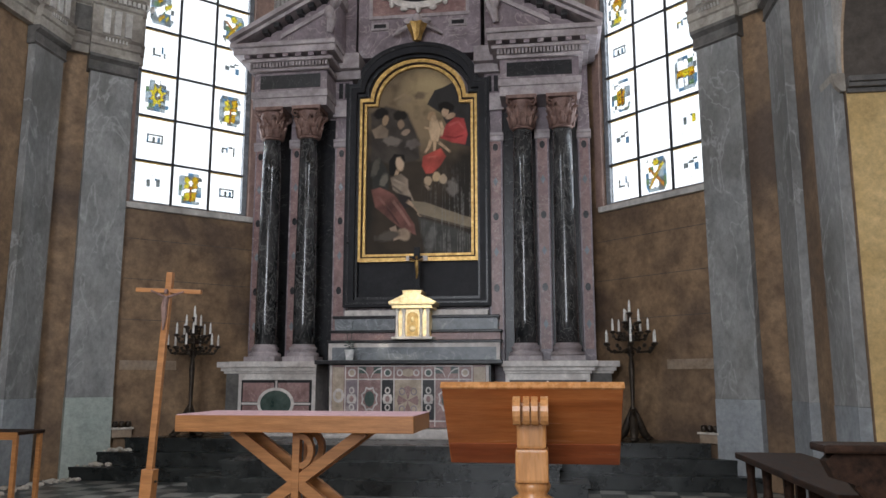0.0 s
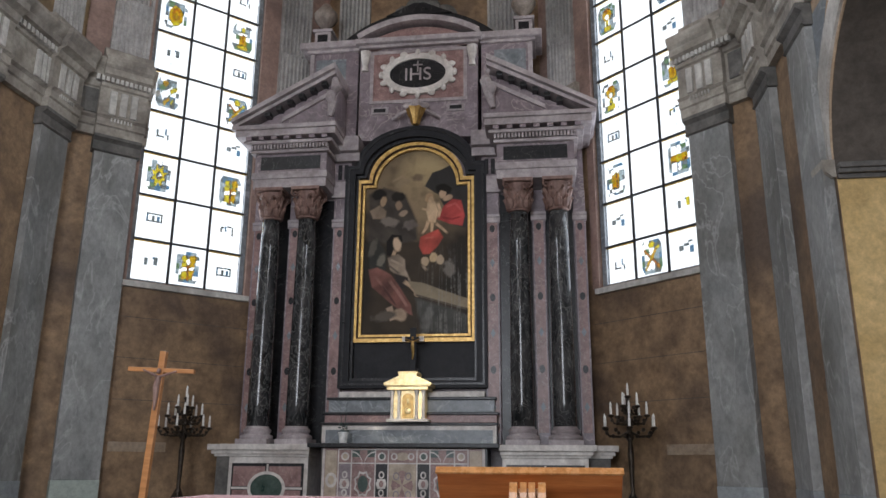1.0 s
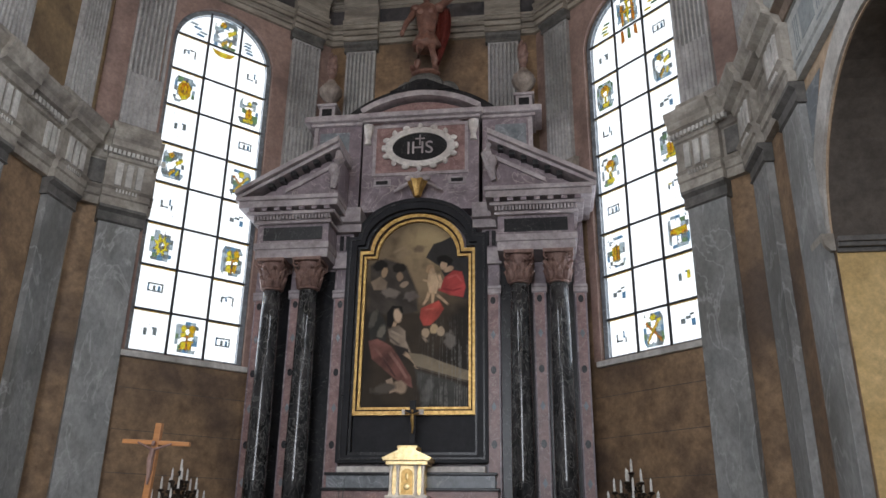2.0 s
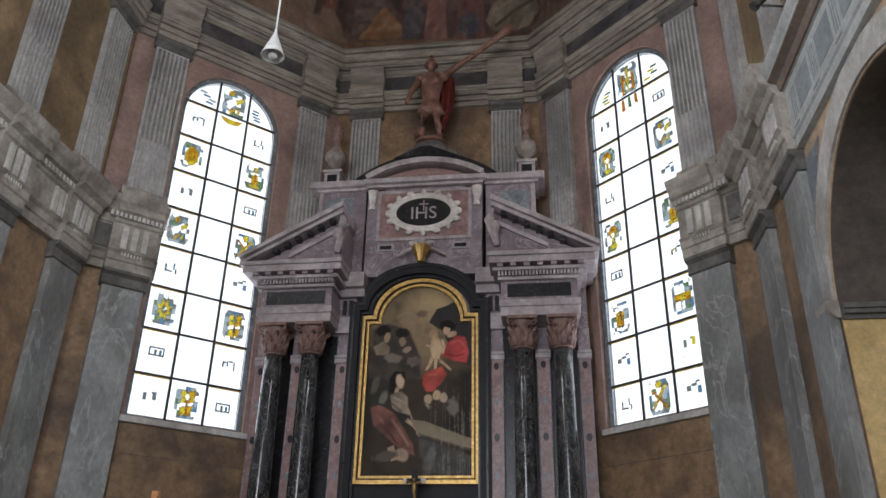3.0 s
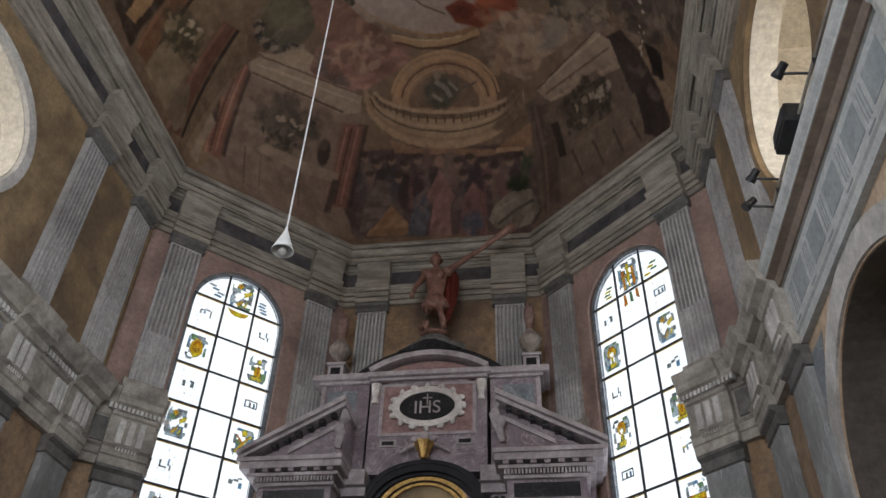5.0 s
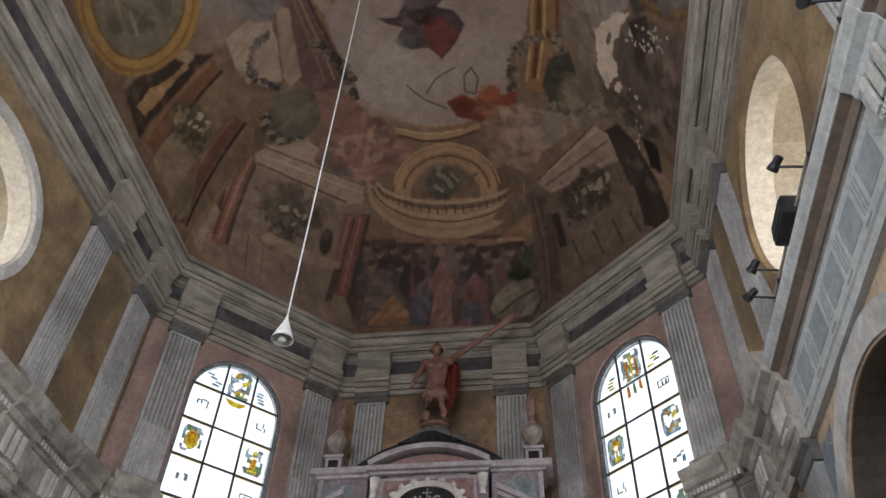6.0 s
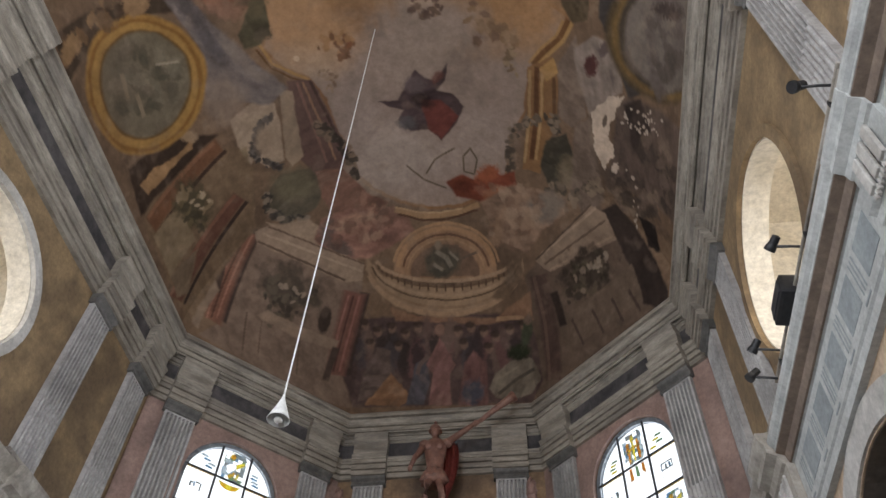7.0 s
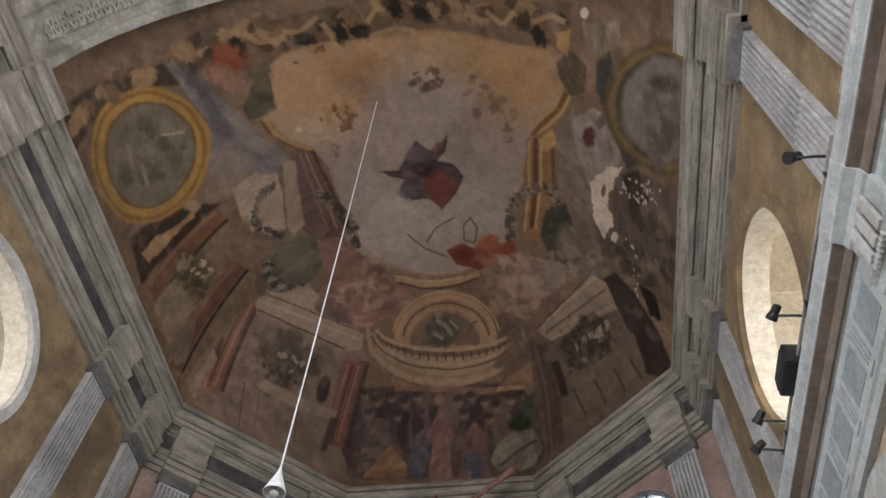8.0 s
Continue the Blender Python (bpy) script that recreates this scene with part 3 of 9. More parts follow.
for k in range(-9, 5):
    y = 4.75 + 0.76 * k
    if abs(y - 3.9) < 0.62:
        continue
    m = WALLS["side_right"] @ pose(-y, 0, 0)
    part("frieze_panel", block(-0.225, 0.225, -0.116, -0.10, 6.95, 7.36, 0.002), M_PANELBLUE, EAST_TRIM, "blue-grey painted panel", m=m)
    for du in (0.32, 0.38, 0.44):
        mm = WALLS["side_right"] @ pose(-y - du, 0, 0)
        groove = again(groove, EAST_TRIM, mm) if groove else part("triglyph_line", block(-0.011, 0.011, -0.115, -0.10, 6.95, 7.36), M_PANELBLUE, EAST_TRIM, m=mm)
    part("drop_line", block(-0.10, 0.10, -0.132, -0.10, 6.83, 6.855), M_PANELBLUE, EAST_TRIM, m=WALLS["side_right"] @ pose(-y - 0.38, 0, 0))


def flute_shaft(width, z0, z1, out, flutes, cabled):
    """Fluted flat shaft: grooves, their foot filled with round rods."""
    bm = bmesh.new()
    pitch = (width - 0.06) / flutes

    def section(depth):
        pts = [(-width / 2, 0.0), (-width / 2, -out)]
        for k in range(flutes):
            x = -width / 2 + 0.03 + k * pitch
            for j in range(7):
                f = j / 6
                pts.append((x + pitch * (0.16 + 0.68 * f), -out - depth * math.sin(math.pi * f) ** 0.7 + (0.012 if j in (0, 6) and depth > 0 else 0)))
        return pts + [(width / 2, -out), (width / 2, 0.0)]

    zs = [(z0, 0.014), (cabled, 0.014), (cabled + 0.012, -0.075), (z1 - 0.06, -0.075), (z1 - 0.05, 0.0), (z1, 0.0)]
    rows = [[bm.verts.new((x, y, z)) for x, y in section(d)] for z, d in zs]
    for a, b in zip(rows, rows[1:]):
        for k in range(len(a) - 1):
            bm.faces.new((a[k], a[k + 1], b[k + 1], b[k]))
    return bm


SHAFT = {}


def upper_pilaster(wall, u, width, deep=False):
    """Fluted pilaster between the two entablatures."""
    t = thing("fluted_pilaster", WALLS[wall] @ pose(u, 0, 0), "fluted grey stone pilaster between two entablatures", "pilaster", "fluted pilasters of the upper order")
    if width not in SHAFT:
        w = width / 2
        SHAFT[width] = (
            part("shaft", flute_shaft(width, 8.25, 11.38, 0.10, 7, 9.28), M_FLUTE, t),
            part("capital", extrude_profile(bmesh.new(), [(0.11, 11.36), (0.13, 11.38), (0.11, 11.41), (0.11, 11.46), (0.17, 11.50), (0.19, 11.53), (0.19, 11.57)], -w - 0.05, w + 0.05), M_DARKSTONE, t, "soot-dark moulded capital"),
            part("base", extrude_profile(bmesh.new(), [(0.26, 7.96), (0.26, 8.06), (0.2, 8.08), (0.2, 8.14), (0.15, 8.16), (0.16, 8.22), (0.11, 8.26)], -w - 0.08, w + 0.08), M_STONE, t))
    else:
        for o in SHAFT[width]:
            again(o, t, Matrix.Identity(4))
    # the entablature breaks forward over it
    bm = extrude_profile(bmesh.new(), [(o + 0.15, z) for o, z in UPPER[1:] if z < 12.04] + [(0.25, 12.34), (0.30, 12.40), (0.33, 12.50), (0.34, 12.56)], -width / 2 - 0.06, width / 2 + 0.06)
    if not deep:
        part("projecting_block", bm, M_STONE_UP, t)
    else:
        bm.free()
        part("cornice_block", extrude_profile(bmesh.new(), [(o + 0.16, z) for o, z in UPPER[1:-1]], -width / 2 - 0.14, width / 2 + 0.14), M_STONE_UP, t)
    return t


for wall, us in (("diag_left", (-1.5, 1.6)), ("diag_right", (-1.6, 1.47)), ("back", (-1.53, 1.53)),
                 ("side_left", (10.3, 8.55, 3.75, 2.5)), ("side_right", (-10.25, -8.55, -3.85, -2.6))):
    for u in us:
        upper_pilaster(wall, u, 0.64, abs(abs(u) - 3.8) < 0.1)


def lower_pilaster(wall, u, width):
    """Tall flat painted pilaster of the lower order, with its triglyph block."""
    t = thing("marbled_pilaster", WALLS[wall] @ pose(u, 0, 0), "tall flat pilaster painted as grey veined marble", "pilaster", "tall pilasters of the lower order")
    w = width / 2
    part("shaft", block(-w, w, -0.12, 0.0, 1.2, 6.38, 0.01), M_GREY, t)
    part("plinth", block(-w - 0.004, w + 0.004, -0.125, 0.0, 0.0, 1.2, 0.006), M_GREEN_GREY if wall == "diag_left" else M_GREYPALE, t, "repainted paler foot")
    part("capital", extrude_profile(bmesh.new(), [(0.12, 6.38), (0.15, 6.40), (0.13, 6.43), (0.13, 6.56), (0.2, 6.61), (0.2, 6.66)], -w - 0.04, w + 0.04), M_DARKSTONE, t, "soot-dark capital band")
    painted_side = wall == "side_right" and abs(u) < 5
    top = [(0.20, 7.50), (0.22, 7.58), (0.31, 7.64), (0.31, 7.70), (0.355, 7.76), (0.355, 7.82)] if painted_side else [(0.25, 7.50), (0.28, 7.6), (0.39, 7.66), (0.39, 7.77), (0.43, 7.82), (0.46, 7.90), (0.46, 7.96)]
    block_bm = extrude_profile(bmesh.new(), [(o + (0.06 if painted_side else 0.10), z) for o, z in LOWER[1:8]] + top, -w - 0.05, w + 0.05)
    part("projecting_block", block_bm, M_EASTPAINT if painted_side else M_STONE, t)
    for du in (-0.17, 0.0, 0.17):
        part("triglyph_bar", block(du - 0.055, du + 0.055, -0.245, -0.20, 7.02, 7.44, 0.012), M_PALE, t)
    drop = None
    for k in range(7):
        m = pose(-0.167 + k * 0.053, 0, 0)
        drop = again(drop, t, m) if drop else part("gutta", block(-0.0125, 0.0125, -0.255, -0.22, 6.89, 6.95), M_PALE, t, m=m)
    return t


for wall, us in (("diag_left", (-1.53,)), ("diag_right", (1.42,)), ("side_left", (10.3, 8.6, 3.9)), ("side_right", (-10.35, -8.82, -3.9))):
    for u in us:
        lower_pilaster(wall, u, 0.68)

# frieze ornaments of the lower entablature on the side walls: triglyphs, dark panels and a row of dentils
for wall, s in (("side_left", 1),):
    tri = None
    for k in range(9):
        y = 4.75 + k * 0.72
        if min(abs(y - p) for p in (10.3, 8.6, 3.9)) < 0.5:
            continue
        for du in (-0.12, 0.0, 0.12):
            m = WALLS[wall] @ pose(s * y + du, 0, 0)
            tri = again(tri, LOW_TRIM, m) if tri else part("triglyph_bar", block(-0.045, 0.045, -0.155, -0.10, 7.02, 7.45, 0.01), M_PALE, LOW_TRIM, m=m)
        part("metope_panel", block(-0.17, 0.17, -0.118, -0.10, 7.05, 7.43, 0.004), M_BLUEGREY, LOW_TRIM, "grey-blue painted panel", m=WALLS[wall] @ pose(s * (y + 0.36), 0, 0))
    bm = bmesh.new()
    for k in range(70):
        y = s * (4.0 + k * 0.095)
        box(bm, y - 0.03, y + 0.03, -0.235, -0.17, 7.54, 7.63)
    tagged(part("dentil_row", bm, M_PALE, LOW_TRIM, m=WALLS[wall]), kind="stuff")
for s, wall in ((-1, "diag_left"), (1, "diag_right")):
    part("metope_panel", block(-0.15, 0.15, -0.14, -0.10, 7.03, 7.45, 0.004), M_DARKSTONE, LOW_TRIM, "black square panel", m=WALLS[wall] @ pose(s * 2.02, 0, 0))
    bm = bmesh.new()
    for k in range(14):
        y = s * (1.02 + k * 0.075)
        box(bm, y - 0.024, y + 0.024, -0.335, -0.25, 7.55, 7.64)
    tagged(part("dentil_row", bm, M_PALE, LOW_TRIM, m=WALLS[wall]), kind="stuff")


# ---- paint: soft shapes laid on a grid of colours ----
def grain2(x, y, scale, seed):
    """Smooth value noise, 0 to 1."""
    x, y = x * scale + seed * 17.3, y * scale + seed * 9.1
    xi, yi = np.floor(x), np.floor(y)
    fx, fy = x - xi, y - yi
    fx, fy = fx * fx * (3 - 2 * fx), fy * fy * (3 - 2 * fy)

    def h(a, b):
        v = np.sin(a * 127.1 + b * 311.7 + seed * 74.7) * 43758.5453
        return v - np.floor(v)
    return (h(xi, yi) * (1 - fx) + h(xi + 1, yi) * fx) * (1 - fy) + (h(xi, yi + 1) * (1 - fx) + h(xi + 1, yi + 1) * fx) * fy


def cloud2(x, y, scale, seed):
    return (grain2(x, y, scale, seed) + 0.5 * grain2(x, y, scale * 2.1, seed + 1) + 0.25 * grain2(x, y, scale * 4.3, seed + 2)) / 1.75


class Paint:
    """Colours over flat coordinates p, q."""

    def __init__(self, p, q, base):
        self.p, self.q = p, q
        self.col = np.tile(np.array(base, float), (len(p), 1))
        self.region = np.ones(len(p))

    def lay(self, mask, colour, amount=1.0, at=slice(None)):
        m = (np.clip(mask, 0, 1) * amount * self.region[at])[:, None]
        self.col[at] = self.col[at] * (1 - m) + np.array(colour) * m

    def near(self, cx, cy, r):
        return np.nonzero((np.abs(self.p - cx) < r) & (np.abs(self.q - cy) < r))[0]

    def oval(self, cx, cy, rx, ry, colour, turn=0.0, soft=0.25, ragged=0.25, amount=1.0, scale=2.5):
        at = self.near(cx, cy, max(rx, ry) * (1.15 + soft + ragged))
        if not len(at):
            return
        c, s = math.cos(radians(turn)), math.sin(radians(turn))
        p, q = self.p[at], self.q[at]
        dx, dy = p - cx, q - cy
        d = np.hypot((dx * c + dy * s) / rx, (-dx * s + dy * c) / ry)
        d = d + ragged * (cloud2(p, q, scale / max(min(rx, ry), 0.15), cx + 3 * cy) - 0.5) * 2
        self.lay((1 - d) / soft + 0.5, colour, amount, at)

    def stroke(self, x0, y0, x1, y1, w0, w1, colour, soft=0.35, amount=1.0):
        dx, dy = x1 - x0, y1 - y0
        ll = math.hypot(dx, dy)
        at = self.near((x0 + x1) / 2, (y0 + y1) / 2, ll / 2 + max(w0, w1) + 0.1)
        if not len(at):
            return
        px, py = self.p[at] - x0, self.q[at] - y0
        t = (px * dx + py * dy) / ll ** 2
        d = np.abs(px * dy - py * dx) / ll
        w = w0 + (w1 - w0) * np.clip(t, 0, 1)
        self.lay(np.minimum((w - d) / (w * soft), np.minimum(t, 1 - t) * ll / 0.06 + 0.5), colour, amount, at)

    def shape(self, pts, colour, soft, fold=0.3, amount=1.0, ragged=0.02):
        """A filled outline with a soft ragged edge and brushed folds inside."""
        pts = np.array(pts)
        lo, hi = pts.min(0) - soft - 3 * ragged, pts.max(0) + soft + 3 * ragged
        at = np.nonzero((self.p > lo[0]) & (self.p < hi[0]) & (self.q > lo[1]) & (self.q < hi[1]))[0]
        if not len(at):
            return
        p, q = self.p[at], self.q[at]
        p = p + 2 * ragged * (cloud2(p, q, 6.0, 3) - 0.5)
        q = q + 2 * ragged * (cloud2(p, q, 6.0, 5) - 0.5)
        inside, dist = np.zeros(len(at), bool), np.full(len(at), 1e9)
        for (x0, y0), (x1, y1) in zip(pts, np.roll(pts, -1, 0)):
            cross = (y0 > q) != (y1 > q)
            inside ^= cross & (p < (x1 - x0) * (q - y0) / (y1 - y0 + 1e-12) + x0)
            t = np.clip(((p - x0) * (x1 - x0) + (q - y0) * (y1 - y0)) / ((x1 - x0) ** 2 + (y1 - y0) ** 2 + 1e-12), 0, 1)
            dist = np.minimum(dist, np.hypot(p - x0 - t * (x1 - x0), q - y0 - t * (y1 - y0)))
        turn = pts[0, 0] * 5.1 + pts[0, 1] * 3.7
        along, over = p * math.cos(turn) + q * math.sin(turn), q * math.cos(turn) - p * math.sin(turn)
        tone = 1 + fold * 1.6 * (cloud2(over, along * 0.35, 5.5, turn) - 0.5)
        m = (np.clip(np.where(inside, dist, -dist) / max(soft, 1e-4) + 0.5, 0, 1) * amount * self.region[at])[:, None]
        self.col[at] = self.col[at] * (1 - m) + np.array(colour) * tone[:, None] * m

    def trail(self, pts, w0, w1, colour, amount=1.0):
        """A brushed line through points, its half width going from w0 to w1."""
        n = len(pts) - 1
        for k, ((x0, y0), (x1, y1)) in enumerate(zip(pts, pts[1:])):
            self.stroke(x0, y0, x1, y1, w0 + (w1 - w0) * k / n, w0 + (w1 - w0) * (k + 1) / n, colour, 0.4, amount)

    def sprigs(self, pts, n, r, spread, tones, seed, amount=0.9):
        """Many small dabs strewn along a line through points."""
        rnd = random.Random(seed)
        for _ in range(n):
            k = rnd.uniform(0, len(pts) - 1.001)
            (x0, y0), (x1, y1) = pts[int(k)], pts[int(k) + 1]
            f = k - int(k)
            s = r * rnd.uniform(0.6, 1.4)
            self.oval(x0 + (x1 - x0) * f + rnd.uniform(-spread, spread), y0 + (y1 - y0) * f + rnd.uniform(-spread, spread), s, s * rnd.uniform(0.4, 0.9),
                      rnd.choice(tones), rnd.uniform(0, 180), 0.45, 0.4, amount)


def colour_mesh(name, co, faces, colours, material):
    me = bpy.data.meshes.new(name)
    me.from_pydata(co, [], faces)
    at = me.color_attributes.new("paint", "FLOAT_COLOR", "POINT")
    rgba = np.ones((len(co), 4), dtype=np.float32)
    rgba[:, :3] = np.clip(colours, 0.004, 0.9)
    at.data.foreach_set("color", rgba.ravel())
    me.materials.append(material)
    for p in me.polygons:
        p.use_smooth = True
    return me


# the vault: a barrel ending in a half-octagonal cap, all frescoed
VR, VH = 5.3, 4.6
V_FRONT = 3.3


def paint_vault(P):
    """The fresco in the chart of the vault, from the ground tones to the small forms."""
    # ground tones of the cap faces: left paler, right and foot darker
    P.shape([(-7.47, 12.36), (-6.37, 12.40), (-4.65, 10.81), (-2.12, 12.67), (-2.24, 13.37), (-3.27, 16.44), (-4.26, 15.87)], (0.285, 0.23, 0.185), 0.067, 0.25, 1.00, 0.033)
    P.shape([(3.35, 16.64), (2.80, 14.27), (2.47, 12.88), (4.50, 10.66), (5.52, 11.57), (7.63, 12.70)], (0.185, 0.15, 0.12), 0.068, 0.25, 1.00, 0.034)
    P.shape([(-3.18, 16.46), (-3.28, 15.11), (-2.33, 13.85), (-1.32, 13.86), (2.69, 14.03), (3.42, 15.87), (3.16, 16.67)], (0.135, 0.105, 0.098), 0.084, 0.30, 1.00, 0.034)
    # sky opening, warm above and grey below
    P.shape([(-3.14, 6.31), (-2.74, 5.59), (-2.80, 5.07), (-2.16, 4.98), (-1.67, 4.99), (-0.95, 5.08), (0.03, 5.02), (0.87, 5.08), (1.71, 5.26), (2.46, 5.42), (3.18, 5.35), (3.63, 5.66), (3.27, 5.94), (3.78, 6.16), (3.64, 6.67), (3.15, 7.09), (2.79, 7.51), (2.62, 8.51), (2.34, 9.00), (2.14, 9.78), (2.04, 10.36), (1.57, 10.83), (0.81, 11.10), (0.08, 11.11), (-0.77, 10.88), (-1.42, 10.41), (-1.76, 9.89), (-1.76, 9.29), (-1.98, 8.75), (-2.10, 7.81), (-2.36, 7.19), (-2.82, 6.86)], (0.3, 0.2, 0.12), 0.041, 0.10, 1.00, 0.027)
    P.shape([(-3.08, 6.29), (-2.69, 5.60), (-2.72, 5.12), (-2.17, 5.04), (-1.68, 5.05), (-0.96, 5.14), (0.02, 5.08), (0.87, 5.14), (1.71, 5.32), (2.45, 5.48), (3.10, 5.45), (3.54, 5.69), (3.20, 5.97), (3.69, 6.21), (3.54, 6.66), (3.05, 7.07), (2.70, 7.52), (2.54, 8.52), (2.26, 9.01), (2.06, 9.78), (1.94, 10.31), (1.52, 10.74), (0.79, 11.01), (0.09, 11.03), (-0.73, 10.79), (-1.35, 10.35), (-1.66, 9.88), (-1.66, 9.28), (-1.90, 8.74), (-2.00, 7.81), (-2.27, 7.19), (-2.76, 6.81)], (0.36, 0.305, 0.265), 0.041, 0.12, 1.00, 0.027)
    P.oval(-2.07, 5.95, 1.095, 1.038, (0.45, 0.315, 0.195), -161, 0.8, 0.3, 0.95)
    P.oval(0.45, 5.47, 3.054, 0.498, (0.45, 0.315, 0.195), -175, 0.8, 0.3, 0.9)
    P.oval(2.65, 6.21, 0.997, 0.846, (0.42, 0.285, 0.165), 149, 0.7, 0.3, 0.95)
    P.oval(1.43, 5.60, 1.477, 0.504, (0.4, 0.27, 0.155), -169, 0.9, 0.4, 0.6)
    P.oval(0.31, 6.83, 1.295, 0.951, (0.39, 0.335, 0.285), 102, 0.9, 0.3, 0.8)
    P.oval(-2.08, 6.82, 0.642, 0.400, (0.5, 0.41, 0.31), -164, 0.9, 0.3, 0.4)
    P.oval(-0.72, 9.64, 1.243, 0.898, (0.43, 0.385, 0.345), -169, 0.9, 0.3, 0.8)
    P.oval(1.40, 9.36, 0.888, 0.816, (0.4, 0.35, 0.31), 123, 0.9, 0.3, 0.7)
    P.oval(-1.35, 8.45, 0.890, 0.535, (0.4, 0.35, 0.315), 100, 0.9, 0.3, 0.6)
    P.oval(-0.96, 5.73, 0.733, 0.507, (0.34, 0.22, 0.12), -149, 0.9, 0.5, 0.6)
    P.oval(2.04, 7.02, 0.820, 0.327, (0.33, 0.25, 0.18), 167, 0.9, 0.5, 0.5)
    P.sprigs([(-1.82, 6.54), (-1.41, 6.43), (-1.26, 6.76), (-1.64, 6.90)], 26, 0.091, 0.157, ((0.27, 0.15, 0.09), (0.4, 0.27, 0.16), (0.22, 0.14, 0.09),), 1, 0.9)
    P.sprigs([(0.25, 5.96), (0.57, 5.93), (0.84, 6.08), (0.58, 6.25), (0.28, 6.19)], 26, 0.076, 0.102, ((0.2, 0.155, 0.12), (0.33, 0.26, 0.2), (0.16, 0.12, 0.1),), 2, 0.9)
    P.sprigs([(1.54, 6.23), (1.83, 6.56), (2.34, 6.74), (1.68, 6.76)], 34, 0.106, 0.186, ((0.29, 0.215, 0.14), (0.36, 0.27, 0.18), (0.23, 0.165, 0.12),), 3, 0.9)
    P.sprigs([(-1.30, 4.98), (-2.21, 5.22)], 8, 0.061, 0.048, ((0.2, 0.13, 0.08), (0.28, 0.18, 0.11),), 4, 0.9)
    # gilt rim and painted piers of the opening
    P.trail([(-3.16, 6.19), (-3.00, 6.67), (-2.65, 6.99), (-2.29, 7.27)], 0.040, 0.040, (0.43, 0.3, 0.15), 1)
    P.trail([(-3.26, 6.26), (-3.05, 6.76), (-2.68, 7.10), (-2.33, 7.34)], 0.029, 0.029, (0.2, 0.13, 0.07), 1)
    P.shape([(-2.80, 7.14), (-2.24, 7.28), (-2.00, 8.28), (-1.82, 9.31), (-2.06, 9.68), (-2.72, 9.66), (-3.02, 9.04), (-2.85, 8.02)], (0.19, 0.135, 0.12), 0.043, 0.20, 1.00, 0.028)
    P.trail([(-2.58, 7.24), (-2.47, 8.29), (-2.38, 9.43)], 0.042, 0.042, (0.28, 0.19, 0.16), 1)
    P.trail([(-2.29, 7.29), (-2.05, 8.42), (-1.94, 9.34)], 0.042, 0.042, (0.12, 0.085, 0.075), 1)
    P.trail([(-2.45, 7.28), (-2.25, 8.51), (-2.15, 9.42)], 0.035, 0.035, (0.34, 0.24, 0.17), 1)
    P.shape([(-3.01, 7.31), (-2.73, 7.40), (-2.89, 9.09), (-3.21, 9.22), (-3.31, 8.92)], (0.36, 0.3, 0.23), 0.042, 0.20, 1.00, 0.028)
    P.trail([(3.79, 6.28), (3.54, 6.69), (3.15, 7.04), (2.82, 7.37)], 0.109, 0.109, (0.22, 0.135, 0.07), 1)
    P.trail([(3.87, 6.30), (3.62, 6.74), (3.23, 7.10), (2.90, 7.44)], 0.055, 0.055, (0.45, 0.32, 0.165), 1)
    P.trail([(3.64, 6.30), (3.43, 6.67), (3.04, 7.00), (2.74, 7.35)], 0.041, 0.041, (0.44, 0.31, 0.16), 1)
    P.shape([(2.71, 7.45), (3.14, 7.22), (3.33, 7.10), (3.44, 7.69), (3.38, 8.61), (3.02, 9.71), (2.86, 10.16), (2.42, 10.05), (2.61, 8.66)], (0.3, 0.2, 0.11), 0.029, 0.15, 1.00, 0.029)
    P.trail([(2.93, 7.42), (2.84, 8.63), (2.65, 9.83)], 0.075, 0.075, (0.16, 0.095, 0.055), 1)
    P.trail([(3.07, 7.41), (2.97, 8.61), (2.76, 9.82)], 0.045, 0.045, (0.45, 0.33, 0.185), 1)
    P.trail([(2.76, 7.51), (2.67, 8.65), (2.47, 9.91)], 0.045, 0.045, (0.42, 0.31, 0.18), 1)
    P.trail([(3.34, 7.60), (3.31, 8.62)], 0.060, 0.060, (0.18, 0.115, 0.065), 1)
    P.shape([(2.98, 7.48), (3.37, 7.14), (3.45, 7.48), (3.15, 7.73)], (0.45, 0.31, 0.15), 0.028, 0.10, 1.00, 0.028)
    P.sprigs([(-2.46, 8.26), (-2.16, 8.72), (-1.87, 9.13), (-1.79, 9.61), (-1.80, 9.97)], 60, 0.088, 0.103, ((0.1, 0.09, 0.075), (0.17, 0.15, 0.12), (0.27, 0.22, 0.17), (0.08, 0.07, 0.06),), 5, 0.9)
    P.sprigs([(2.24, 9.04), (2.72, 8.74), (3.28, 8.61), (3.35, 8.88)], 46, 0.090, 0.105, ((0.1, 0.09, 0.075), (0.17, 0.15, 0.12), (0.28, 0.24, 0.19),), 6, 0.9)
    P.sprigs([(2.30, 9.01), (2.11, 9.64), (2.11, 10.30)], 40, 0.085, 0.085, ((0.12, 0.105, 0.085), (0.19, 0.165, 0.13), (0.27, 0.22, 0.17),), 7, 0.9)
    P.sprigs([(-2.01, 7.09), (-1.67, 7.37), (-1.86, 7.65)], 18, 0.067, 0.094, ((0.36, 0.29, 0.22), (0.26, 0.2, 0.15),), 8, 0.9)
    P.sprigs([(2.37, 7.07), (2.27, 7.41), (2.45, 7.70)], 18, 0.069, 0.096, ((0.36, 0.29, 0.2), (0.24, 0.19, 0.13),), 9, 0.9)
